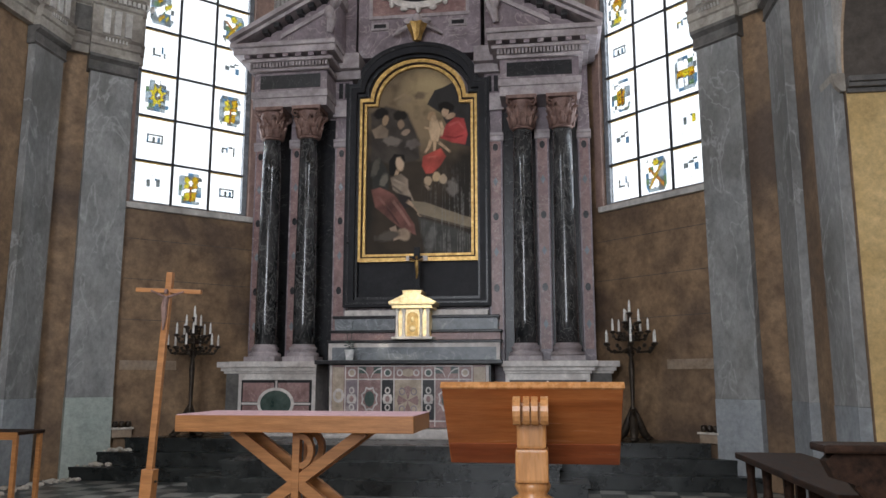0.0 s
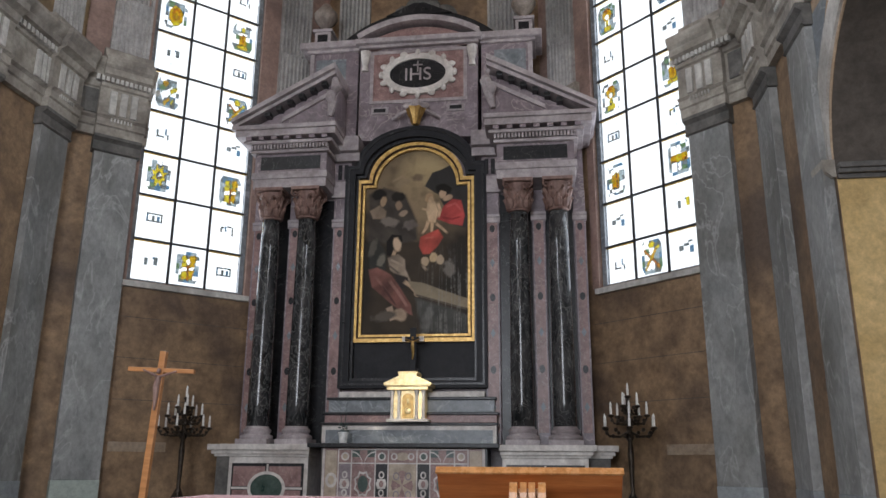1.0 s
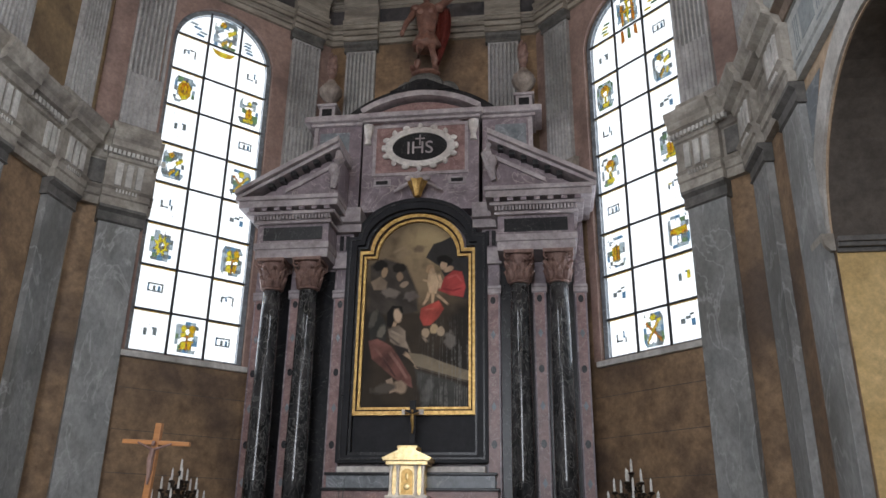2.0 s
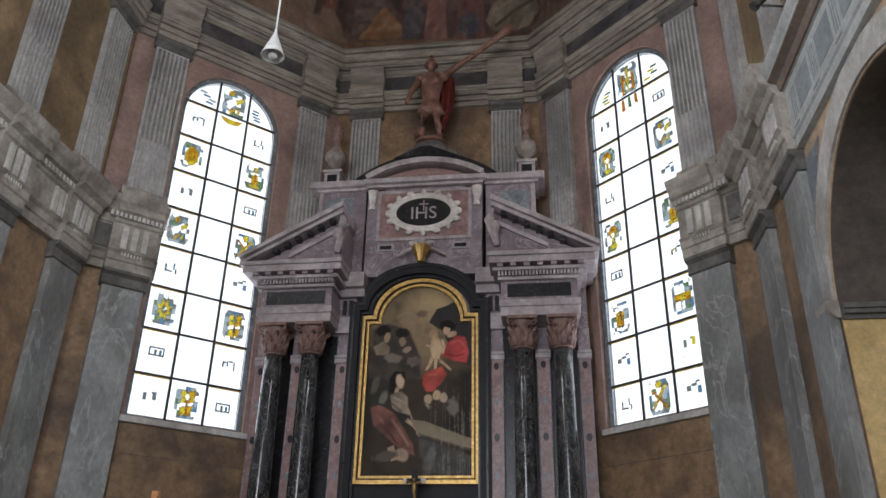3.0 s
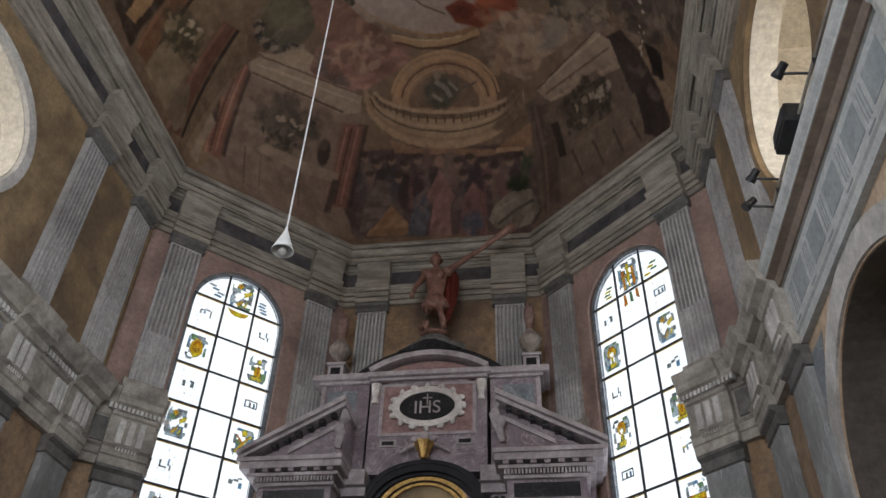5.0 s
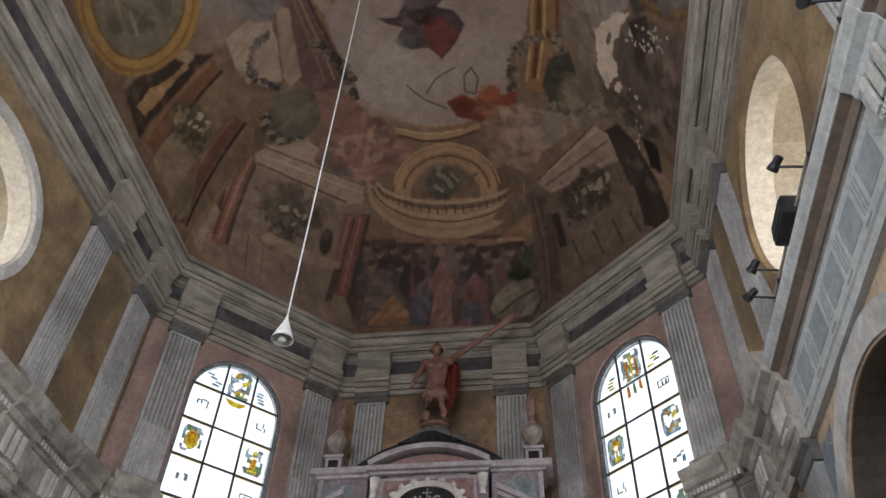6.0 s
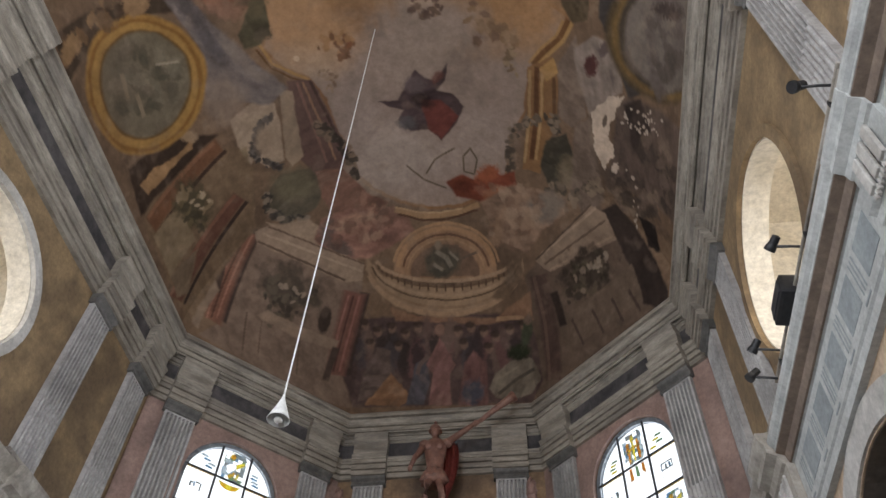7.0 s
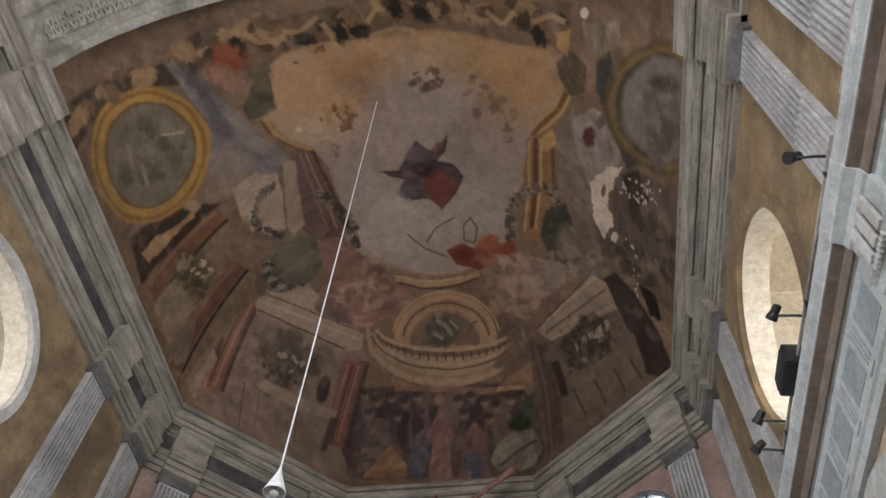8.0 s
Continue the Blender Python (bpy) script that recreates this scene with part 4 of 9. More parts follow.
    # pale piers and shells beside the opening, with garlands
    P.shape([(-4.33, 7.52), (-3.64, 7.33), (-3.21, 7.54), (-3.20, 8.04), (-3.37, 8.98), (-3.79, 9.02), (-4.08, 8.64), (-4.35, 8.94), (-4.34, 8.16)], (0.41, 0.345, 0.27), 0.042, 0.20, 1.00, 0.028)
    P.shape([(-4.70, 8.29), (-4.14, 8.25), (-4.41, 9.80), (-4.80, 10.76), (-5.05, 10.18), (-4.90, 9.16)], (0.3, 0.25, 0.175), 0.064, 0.25, 1.00, 0.032)
    P.sprigs([(-3.35, 7.87), (-3.71, 7.92), (-3.94, 8.19), (-4.00, 8.58), (-3.76, 8.93), (-3.45, 9.10)], 56, 0.086, 0.072, ((0.13, 0.12, 0.11), (0.21, 0.195, 0.175), (0.09, 0.085, 0.08),), 10, 0.9)
    P.oval(-3.71, 8.31, 0.362, 0.227, (0.34, 0.28, 0.215), 102, 0.6, 0.2, 0.7)
    P.shape([(-4.11, 9.77), (-3.54, 9.33), (-2.82, 9.45), (-2.51, 10.01), (-2.91, 10.50), (-3.56, 10.65), (-4.10, 10.31)], (0.145, 0.135, 0.105), 0.059, 0.35, 1.00, 0.029)
    P.oval(-3.31, 9.77, 0.546, 0.431, (0.215, 0.2, 0.145), -166, 0.6, 0.3, 1)
    P.sprigs([(-4.02, 9.67), (-4.14, 10.11), (-3.86, 10.57), (-3.18, 10.65)], 50, 0.088, 0.073, ((0.09, 0.085, 0.075), (0.16, 0.15, 0.125), (0.3, 0.26, 0.21),), 11, 0.9)
    P.shape([(-4.30, 10.47), (-3.88, 10.65), (-3.15, 10.71), (-2.83, 11.13), (-2.05, 12.28), (-2.65, 12.11), (-3.68, 11.11)], (0.4, 0.33, 0.255), 0.060, 0.20, 1.00, 0.030)
    P.shape([(-2.70, 9.58), (-2.01, 9.69), (-1.56, 10.41), (-1.05, 10.80), (-1.86, 11.23), (-2.52, 10.76), (-2.71, 10.26)], (0.25, 0.165, 0.13), 0.058, 0.45, 1.00, 0.029)
    P.shape([(3.05, 9.25), (3.59, 8.95), (3.79, 9.47), (3.61, 10.23), (3.08, 10.43), (2.86, 9.96)], (0.1, 0.095, 0.075), 0.065, 0.30, 1.00, 0.032)
    P.oval(3.69, 9.99, 0.465, 0.327, (0.235, 0.205, 0.15), 111, 0.6, 0.3, 1)
    P.shape([(3.83, 8.66), (4.30, 8.32), (4.51, 9.67), (4.66, 10.64), (4.05, 11.01), (3.69, 10.36)], (0.24, 0.2, 0.165), 0.085, 0.40, 1.00, 0.034)
    P.shape([(3.46, 7.28), (3.93, 6.57), (4.15, 8.36), (3.75, 8.76), (3.43, 8.53)], (0.27, 0.225, 0.185), 0.058, 0.30, 1.00, 0.029)
    P.sprigs([(2.93, 10.44), (3.55, 10.66), (4.17, 10.58), (4.50, 10.02)], 34, 0.118, 0.147, ((0.12, 0.11, 0.09), (0.22, 0.19, 0.15), (0.31, 0.26, 0.2),), 12, 0.9)
    # soaring dark figure, plain blots
    P.shape([(-0.41, 8.20), (-0.14, 7.80), (0.08, 7.51), (0.28, 7.70), (0.50, 7.80), (0.84, 7.40), (0.74, 7.79), (0.55, 8.04), (0.91, 8.15), (1.11, 8.48), (0.86, 8.93), (0.45, 9.35), (0.22, 9.04), (-0.24, 9.01), (-0.47, 8.71), (-0.32, 8.46), (-0.65, 8.32), (-0.86, 8.16)], (0.115, 0.09, 0.092), 0.042, 0.50, 1.00, 0.028)
    P.shape([(0.10, 8.24), (0.57, 8.28), (0.94, 8.75), (0.46, 9.32), (0.19, 9.03)], (0.195, 0.085, 0.072), 0.058, 0.40, 1.00, 0.029)
    P.oval(0.03, 7.86, 0.262, 0.235, (0.175, 0.15, 0.15), 108, 0.6, 0.4, 0.8)
    P.oval(-0.29, 8.80, 0.215, 0.180, (0.16, 0.16, 0.165), -176, 0.6, 0.4, 0.8)
    P.oval(0.14, 8.27, 0.265, 0.178, (0.05, 0.038, 0.036), -150, 0.7, 0.3, 0.8)
    P.oval(0.58, 7.72, 0.170, 0.106, (0.2, 0.11, 0.09), 139, 0.6, 0.3, 0.8)
    # red drapery, sceptres and winged groups over the balcony
    P.shape([(0.44, 10.44), (0.82, 10.24), (1.17, 10.39), (1.60, 10.01), (1.83, 10.25), (2.20, 10.14), (2.26, 10.49), (1.87, 10.81), (1.55, 11.16), (1.19, 10.96), (0.69, 10.83)], (0.245, 0.1, 0.065), 0.059, 0.50, 1.00, 0.030)
    P.oval(1.50, 10.23, 0.333, 0.184, (0.33, 0.145, 0.085), 152, 0.6, 0.4, 1)
    P.oval(1.72, 10.82, 0.319, 0.216, (0.36, 0.2, 0.12), -167, 0.6, 0.4, 0.8)
    P.oval(0.86, 10.58, 0.258, 0.140, (0.16, 0.065, 0.045), -172, 0.6, 0.4, 1)
    P.trail([(-0.48, 9.91), (-0.11, 10.31), (0.43, 10.59)], 0.029, 0.029, (0.2, 0.17, 0.13), 1)
    P.trail([(-0.03, 10.17), (0.23, 9.83), (0.75, 9.56)], 0.029, 0.029, (0.2, 0.17, 0.13), 1)
    P.trail([(0.94, 9.79), (0.93, 10.17), (1.18, 10.24), (1.28, 9.87), (1.13, 9.57), (0.94, 9.79)], 0.029, 0.029, (0.2, 0.17, 0.13), 1)
    P.shape([(-3.17, 11.26), (-2.84, 10.82), (-2.06, 10.72), (-1.07, 10.95), (-0.66, 11.15), (-0.49, 11.61), (-1.23, 11.99), (-1.87, 12.17), (-2.47, 12.01), (-2.88, 11.73)], (0.33, 0.215, 0.175), 0.075, 0.60, 1.00, 0.030)
    P.shape([(1.26, 10.99), (2.11, 10.50), (2.93, 10.58), (3.55, 10.66), (3.57, 11.08), (2.94, 11.59), (2.55, 12.25), (1.82, 12.02), (1.53, 11.59)], (0.33, 0.25, 0.19), 0.076, 0.60, 1.00, 0.030)
    P.oval(3.01, 11.00, 0.575, 0.365, (0.27, 0.24, 0.205), 155, 0.5, 0.3, 1)
    P.oval(-2.13, 11.09, 0.436, 0.212, (0.43, 0.3, 0.23), 175, 0.7, 0.4, 0.8)
    P.oval(-1.45, 11.02, 0.235, 0.209, (0.42, 0.29, 0.22), -152, 0.6, 0.4, 0.8)
    P.oval(-1.19, 11.70, 0.307, 0.175, (0.2, 0.13, 0.11), 164, 0.7, 0.4, 0.7)
    P.oval(-2.55, 11.67, 0.408, 0.175, (0.17, 0.145, 0.13), -135, 0.7, 0.4, 0.9)
    P.oval(-2.75, 11.15, 0.319, 0.214, (0.16, 0.14, 0.13), 122, 0.7, 0.4, 0.8)
    P.oval(2.01, 11.25, 0.354, 0.229, (0.42, 0.31, 0.225), 146, 0.7, 0.4, 0.8)
    P.oval(2.47, 11.58, 0.295, 0.173, (0.24, 0.17, 0.125), 154, 0.7, 0.4, 0.8)
    P.oval(1.67, 11.81, 0.382, 0.183, (0.37, 0.27, 0.19), 105, 0.7, 0.4, 0.8)
    P.sprigs([(-1.73, 10.50), (-0.95, 11.13), (-1.74, 11.42), (-2.49, 11.37)], 40, 0.150, 0.330, ((0.38, 0.26, 0.2), (0.24, 0.155, 0.125), (0.44, 0.33, 0.255), (0.17, 0.12, 0.1),), 13, 0.6)
    P.sprigs([(1.87, 10.81), (2.78, 11.17), (2.14, 11.84), (1.69, 11.42)], 36, 0.156, 0.344, ((0.38, 0.29, 0.215), (0.25, 0.185, 0.14), (0.44, 0.35, 0.27),), 14, 0.6)
    P.trail([(-0.93, 11.01), (-0.37, 11.22), (0.21, 11.27), (0.80, 11.22), (1.23, 11.05)], 0.088, 0.088, (0.4, 0.29, 0.18), 1)
    P.trail([(-0.88, 11.13), (-0.31, 11.34), (0.35, 11.39), (1.19, 11.21)], 0.037, 0.037, (0.14, 0.09, 0.06), 1)
    P.trail([(-0.93, 10.95), (-0.36, 11.13), (0.22, 11.20), (0.81, 11.13)], 0.029, 0.029, (0.47, 0.36, 0.24), 1)
    # balcony with an arched niche
    P.shape([(-1.22, 12.59), (-1.13, 12.28), (-0.95, 12.00), (-0.70, 11.77), (-0.39, 11.60), (-0.05, 11.51), (0.31, 11.50), (0.66, 11.57), (0.98, 11.72), (1.25, 11.93), (1.46, 12.20), (1.59, 12.50), (1.64, 12.81), (1.64, 12.99), (0.22, 13.03), (-1.25, 12.77)], (0.385, 0.275, 0.185), 0.045, 0.20, 1.00, 0.030)
    P.trail([(-1.08, 12.51), (-0.98, 12.25), (-0.80, 12.02), (-0.57, 11.83), (-0.29, 11.70), (0.01, 11.63), (0.33, 11.62), (0.64, 11.68), (0.92, 11.80), (1.17, 11.98), (1.37, 12.19), (1.51, 12.44), (1.57, 12.71)], 0.074, 0.074, (0.46, 0.32, 0.2), 1)
    P.trail([(-0.93, 12.53), (-0.84, 12.31), (-0.68, 12.11), (-0.48, 11.95), (-0.23, 11.83), (0.04, 11.77), (0.32, 11.77), (0.59, 11.82), (0.85, 11.92), (1.07, 12.07), (1.24, 12.26), (1.36, 12.48), (1.42, 12.71)], 0.037, 0.037, (0.2, 0.13, 0.09), 1)
    P.trail([(-1.18, 12.38), (-1.05, 12.11), (-0.85, 11.87), (-0.60, 11.68), (-0.30, 11.55), (0.02, 11.48), (0.34, 11.47), (0.66, 11.53), (0.96, 11.66), (1.22, 11.84), (1.44, 12.06), (1.61, 12.31), (1.70, 12.59)], 0.044, 0.044, (0.45, 0.32, 0.205), 1)
    P.trail([(-0.81, 12.58), (-0.73, 12.38), (-0.59, 12.20), (-0.41, 12.06), (-0.19, 11.96), (0.05, 11.90), (0.30, 11.90), (0.55, 11.94), (0.78, 12.04), (0.98, 12.17), (1.14, 12.34), (1.25, 12.54), (1.29, 12.74)], 0.030, 0.030, (0.44, 0.32, 0.21), 1)
    P.shape([(-0.76, 12.72), (-0.71, 12.52), (-0.59, 12.34), (-0.42, 12.20), (-0.21, 12.09), (0.02, 12.03), (0.26, 12.03), (0.50, 12.07), (0.72, 12.17), (0.91, 12.30), (1.05, 12.47), (1.14, 12.66), (1.17, 12.87), (1.14, 12.95), (-0.74, 12.81)], (0.24, 0.18, 0.135), 0.045, 0.20, 1.00, 0.030)
    P.oval(0.15, 12.48, 0.492, 0.415, (0.13, 0.125, 0.1), 169, 0.5, 0.35, 1)
    P.trail([(0.01, 12.18), (0.27, 12.38), (0.40, 12.63)], 0.075, 0.075, (0.3, 0.285, 0.235), 1)
    P.trail([(-0.09, 12.53), (0.16, 12.70)], 0.061, 0.061, (0.3, 0.285, 0.235), 1)
    P.trail([(0.35, 12.24), (0.60, 12.47)], 0.045, 0.045, (0.3, 0.285, 0.235), 1)
    P.oval(0.08, 12.04, 0.118, 0.106, (0.3, 0.26, 0.2), 98, 0.5, 0.2, 1)
    P.trail([(0.65, 12.44), (1.11, 12.30)], 0.045, 0.045, (0.2, 0.165, 0.13), 1)
    P.shape([(-1.87, 12.14), (-1.96, 12.46), (-1.89, 12.86), (-1.69, 13.22), (-1.36, 13.52), (-0.93, 13.76), (-0.42, 13.93), (0.13, 14.01), (0.69, 14.00), (1.21, 13.91), (1.66, 13.73), (2.02, 13.49), (2.30, 13.10), (2.44, 12.71), (2.40, 12.39), (1.96, 12.98), (1.16, 13.19), (0.18, 13.18), (-0.89, 13.01), (-1.61, 12.68)], (0.375, 0.295, 0.21), 0.046, 0.15, 1.00, 0.031)
    P.trail([(2.13, 12.51), (2.02, 12.67), (1.80, 12.84), (1.49, 12.94), (1.10, 13.00), (0.66, 13.02), (0.19, 13.00), (-0.28, 12.95), (-0.72, 12.86), (-1.09, 12.75), (-1.38, 12.61), (-1.57, 12.46), (-1.64, 12.29)], 0.061, 0.061, (0.44, 0.345, 0.25), 1)
    P.trail([(2.11, 12.61), (1.99, 12.80), (1.76, 12.98), (1.45, 13.08), (1.07, 13.15), (0.64, 13.18), (0.18, 13.16), (-0.28, 13.11), (-0.70, 13.02), (-1.07, 12.89), (-1.36, 12.74), (-1.56, 12.58), (-1.64, 12.39)], 0.031, 0.031, (0.2, 0.15, 0.105), 1)
    P.trail([(2.24, 12.61), (2.11, 12.86), (1.86, 13.11), (1.53, 13.25), (1.12, 13.35), (0.66, 13.40), (0.17, 13.39), (-0.33, 13.33), (-0.78, 13.21), (-1.18, 13.05), (-1.48, 12.86), (-1.68, 12.64), (-1.76, 12.38)], 0.054, 0.054, (0.43, 0.34, 0.245), 1)
    P.trail([(2.26, 12.65), (2.13, 12.92), (1.87, 13.19), (1.54, 13.35), (1.13, 13.46), (0.66, 13.51), (0.16, 13.51), (-0.34, 13.44), (-0.80, 13.32), (-1.20, 13.15), (-1.51, 12.94), (-1.71, 12.70), (-1.79, 12.42)], 0.031, 0.031, (0.18, 0.135, 0.095), 1)
    P.trail([(2.06, 12.69), (2.08, 12.75)], 0.033, 0.033, (0.15, 0.11, 0.08), 1)
    P.trail([(1.97, 12.78), (1.98, 12.87)], 0.033, 0.033, (0.15, 0.11, 0.08), 1)
    P.trail([(1.84, 12.88), (1.85, 12.99)], 0.033, 0.033, (0.15, 0.11, 0.08), 1)
    P.trail([(1.69, 12.95), (1.71, 13.08)], 0.031, 0.031, (0.15, 0.11, 0.08), 1)
    P.trail([(1.53, 13.00), (1.54, 13.14)], 0.031, 0.031, (0.15, 0.11, 0.08), 1)
    P.trail([(1.34, 13.04), (1.35, 13.20)], 0.031, 0.031, (0.15, 0.11, 0.08), 1)
    P.trail([(1.13, 13.07), (1.14, 13.24)], 0.031, 0.031, (0.15, 0.11, 0.08), 1)
    P.trail([(0.91, 13.09), (0.92, 13.28)], 0.031, 0.031, (0.15, 0.11, 0.08), 1)
    P.trail([(0.67, 13.10), (0.68, 13.29)], 0.031, 0.031, (0.15, 0.11, 0.08), 1)
    P.trail([(0.43, 13.10), (0.44, 13.30)], 0.031, 0.031, (0.15, 0.11, 0.08), 1)
    P.trail([(0.18, 13.09), (0.19, 13.28)], 0.031, 0.031, (0.15, 0.11, 0.08), 1)
    P.trail([(-0.06, 13.07), (-0.06, 13.26)], 0.031, 0.031, (0.15, 0.11, 0.08), 1)
    P.trail([(-0.30, 13.03), (-0.30, 13.22)], 0.031, 0.031, (0.15, 0.11, 0.08), 1)
    P.trail([(-0.53, 12.99), (-0.54, 13.17)], 0.031, 0.031, (0.15, 0.11, 0.08), 1)
    P.trail([(-0.75, 12.93), (-0.76, 13.11)], 0.031, 0.031, (0.15, 0.11, 0.08), 1)
    P.trail([(-0.96, 12.87), (-0.96, 13.03)], 0.031, 0.031, (0.15, 0.11, 0.08), 1)
    P.trail([(-1.14, 12.80), (-1.14, 12.95)], 0.031, 0.031, (0.15, 0.11, 0.08), 1)
    P.trail([(-1.30, 12.73), (-1.30, 12.85)], 0.031, 0.031, (0.15, 0.11, 0.08), 1)
    P.trail([(-1.43, 12.65), (-1.43, 12.75)], 0.031, 0.031, (0.15, 0.11, 0.08), 1)
    P.trail([(-1.54, 12.56), (-1.53, 12.65)], 0.031, 0.031, (0.15, 0.11, 0.08), 1)
    P.trail([(-1.61, 12.47), (-1.61, 12.54)], 0.031, 0.031, (0.15, 0.11, 0.08), 1)
    P.trail([(2.29, 12.84), (2.11, 13.13), (1.83, 13.39), (1.49, 13.55), (1.09, 13.67), (0.63, 13.72), (0.15, 13.72), (-0.33, 13.66), (-0.78, 13.53), (-1.17, 13.36), (-1.49, 13.15), (-1.72, 12.90), (-1.84, 12.60)], 0.047, 0.047, (0.33, 0.25, 0.175), 1)
    P.trail([(2.35, 12.88), (2.17, 13.21), (1.89, 13.51), (1.54, 13.70), (1.11, 13.83), (0.64, 13.90), (0.14, 13.90), (-0.36, 13.83), (-0.82, 13.70), (-1.23, 13.50), (-1.56, 13.26), (-1.79, 12.98), (-1.91, 12.63)], 0.079, 0.079, (0.42, 0.32, 0.225), 1)
    P.shape([(1.74, 12.19), (2.38, 12.34), (2.39, 13.05), (1.89, 13.65), (1.48, 13.54), (1.96, 12.95)], (0.19, 0.15, 0.11), 0.083, 0.20, 0.80, 0.033)
    P.shape([(-1.46, 13.61), (-0.66, 13.91), (1.66, 14.10), (2.65, 13.32), (2.79, 14.11), (1.33, 14.26), (-1.34, 13.98)], (0.35, 0.24, 0.165), 0.063, 0.20, 0.80, 0.032)
    P.trail([(1.66, 14.13), (2.51, 14.13)], 0.070, 0.070, (0.45, 0.33, 0.22), 1)
    # slanting face beside the medallion: columns, ledge, flowers
    P.trail([(-4.57, 10.61), (-6.48, 12.39)], 0.152, 0.152, (0.1, 0.08, 0.07), 1)
    P.trail([(-4.81, 10.51), (-6.79, 12.26)], 0.340, 0.357, (0.27, 0.165, 0.125), 1)
    P.trail([(-5.00, 10.52), (-6.95, 12.11)], 0.037, 0.037, (0.392, 0.239, 0.181), 1)
    P.trail([(-4.88, 10.58), (-6.80, 12.16)], 0.037, 0.037, (0.162, 0.099, 0.075), 1)
    P.trail([(-4.73, 10.65), (-6.63, 12.24)], 0.037, 0.037, (0.392, 0.239, 0.181), 1)
    P.trail([(-2.10, 13.08), (-3.14, 15.34)], 0.178, 0.178, (0.1, 0.08, 0.07), 1)
    P.trail([(-2.37, 13.00), (-3.49, 15.21)], 0.397, 0.417, (0.25, 0.15, 0.125), 1)
    P.trail([(-2.57, 13.03), (-3.68, 15.03)], 0.043, 0.043, (0.362, 0.217, 0.181), 1)
    P.trail([(-2.44, 13.08), (-3.52, 15.09)], 0.043, 0.043, (0.15, 0.09, 0.075), 1)
    P.trail([(-2.27, 13.13), (-3.33, 15.16)], 0.043, 0.043, (0.362, 0.217, 0.181), 1)
    P.shape([(-6.50, 11.42), (-5.86, 10.75), (-5.35, 10.58), (-4.81, 10.51), (-5.71, 11.11), (-6.23, 11.67)], (0.11, 0.085, 0.07), 0.046, 0.10, 1.00, 0.031)
    P.shape([(-7.54, 11.93), (-6.88, 11.65), (-6.17, 11.24), (-6.20, 11.61), (-7.17, 12.08), (-7.38, 12.23)], (0.33, 0.27, 0.21), 0.050, 0.15, 1.00, 0.033)
    P.shape([(-4.66, 10.58), (-4.18, 10.59), (-1.97, 12.27), (-2.12, 12.71), (-2.59, 12.64), (-4.68, 10.90)], (0.37, 0.305, 0.24), 0.030, 0.15, 1.00, 0.030)
    P.trail([(-4.66, 10.85), (-2.58, 12.58)], 0.039, 0.039, (0.18, 0.14, 0.11), 1)
    P.trail([(-4.46, 10.71), (-2.08, 12.47)], 0.039, 0.039, (0.45, 0.375, 0.295), 1)
    P.trail([(-4.26, 10.59), (-1.97, 12.30)], 0.031, 0.031, (0.22, 0.17, 0.13), 1)
    P.oval(-4.18, 12.41, 0.920, 0.630, (0.125, 0.11, 0.09), -141, 0.5, 0.6, 0.9)
    P.sprigs([(-4.80, 12.04), (-4.15, 12.19), (-3.62, 12.76), (-4.45, 12.64), (-5.04, 12.75), (-4.10, 13.25)], 60, 0.097, 0.242, ((0.1, 0.09, 0.075), (0.18, 0.165, 0.13), (0.15, 0.13, 0.1),), 15, 0.9)
    P.sprigs([(-4.30, 12.14), (-3.89, 12.51), (-4.19, 12.65)], 8, 0.079, 0.127, ((0.36, 0.31, 0.25),), 16, 0.9)
    P.shape([(-5.38, 12.65), (-5.00, 12.63), (-4.08, 13.51), (-3.12, 14.24), (-3.32, 14.47), (-4.40, 13.68)], (0.35, 0.285, 0.225), 0.050, 0.20, 1.00, 0.034)
    P.oval(-3.41, 13.49, 0.375, 0.190, (0.08, 0.065, 0.055), 115, 0.3, 0.1, 1)
    P.trail([(-5.62, 12.45), (-6.23, 13.36)], 0.036, 0.036, (0.19, 0.15, 0.12), 1)
    P.trail([(-4.22, 13.57), (-4.73, 14.71)], 0.037, 0.037, (0.19, 0.15, 0.12), 1)
    P.trail([(-5.26, 12.83), (-5.75, 13.64)], 0.028, 0.028, (0.21, 0.165, 0.13), 1)
    P.trail([(-3.27, 14.40), (-3.85, 15.26)], 0.147, 0.147, (0.12, 0.095, 0.08), 1)
    # barrel flank below the gilt medallion: columns and a vase
    P.shape([(-7.60, 8.34), (-7.14, 7.94), (-5.73, 7.76), (-4.41, 8.13), (-4.17, 8.86), (-4.66, 10.58), (-7.62, 12.05)], (0.255, 0.2, 0.14), 0.084, 0.25, 1.00, 0.034)
    P.shape([(-7.32, 7.16), (-6.00, 7.21), (-4.72, 7.70), (-5.83, 7.99), (-7.57, 8.15)], (0.085, 0.065, 0.05), 0.072, 0.30, 1.00, 0.029)
    P.trail([(-4.78, 7.93), (-5.94, 8.22), (-7.38, 8.49)], 0.233, 0.277, (0.225, 0.135, 0.085), 1)
    P.trail([(-4.87, 7.83), (-6.02, 8.08), (-7.39, 8.30)], 0.058, 0.058, (0.3, 0.19, 0.125), 1)
    P.trail([(-4.66, 8.13), (-5.87, 8.47), (-7.24, 8.75)], 0.059, 0.059, (0.1, 0.07, 0.055), 1)
    P.trail([(-4.74, 9.43), (-6.02, 10.13), (-7.64, 11.03)], 0.267, 0.338, (0.2, 0.12, 0.09), 1)
    P.trail([(-4.82, 9.32), (-6.13, 9.96), (-7.77, 10.75)], 0.071, 0.071, (0.28, 0.17, 0.125), 1)
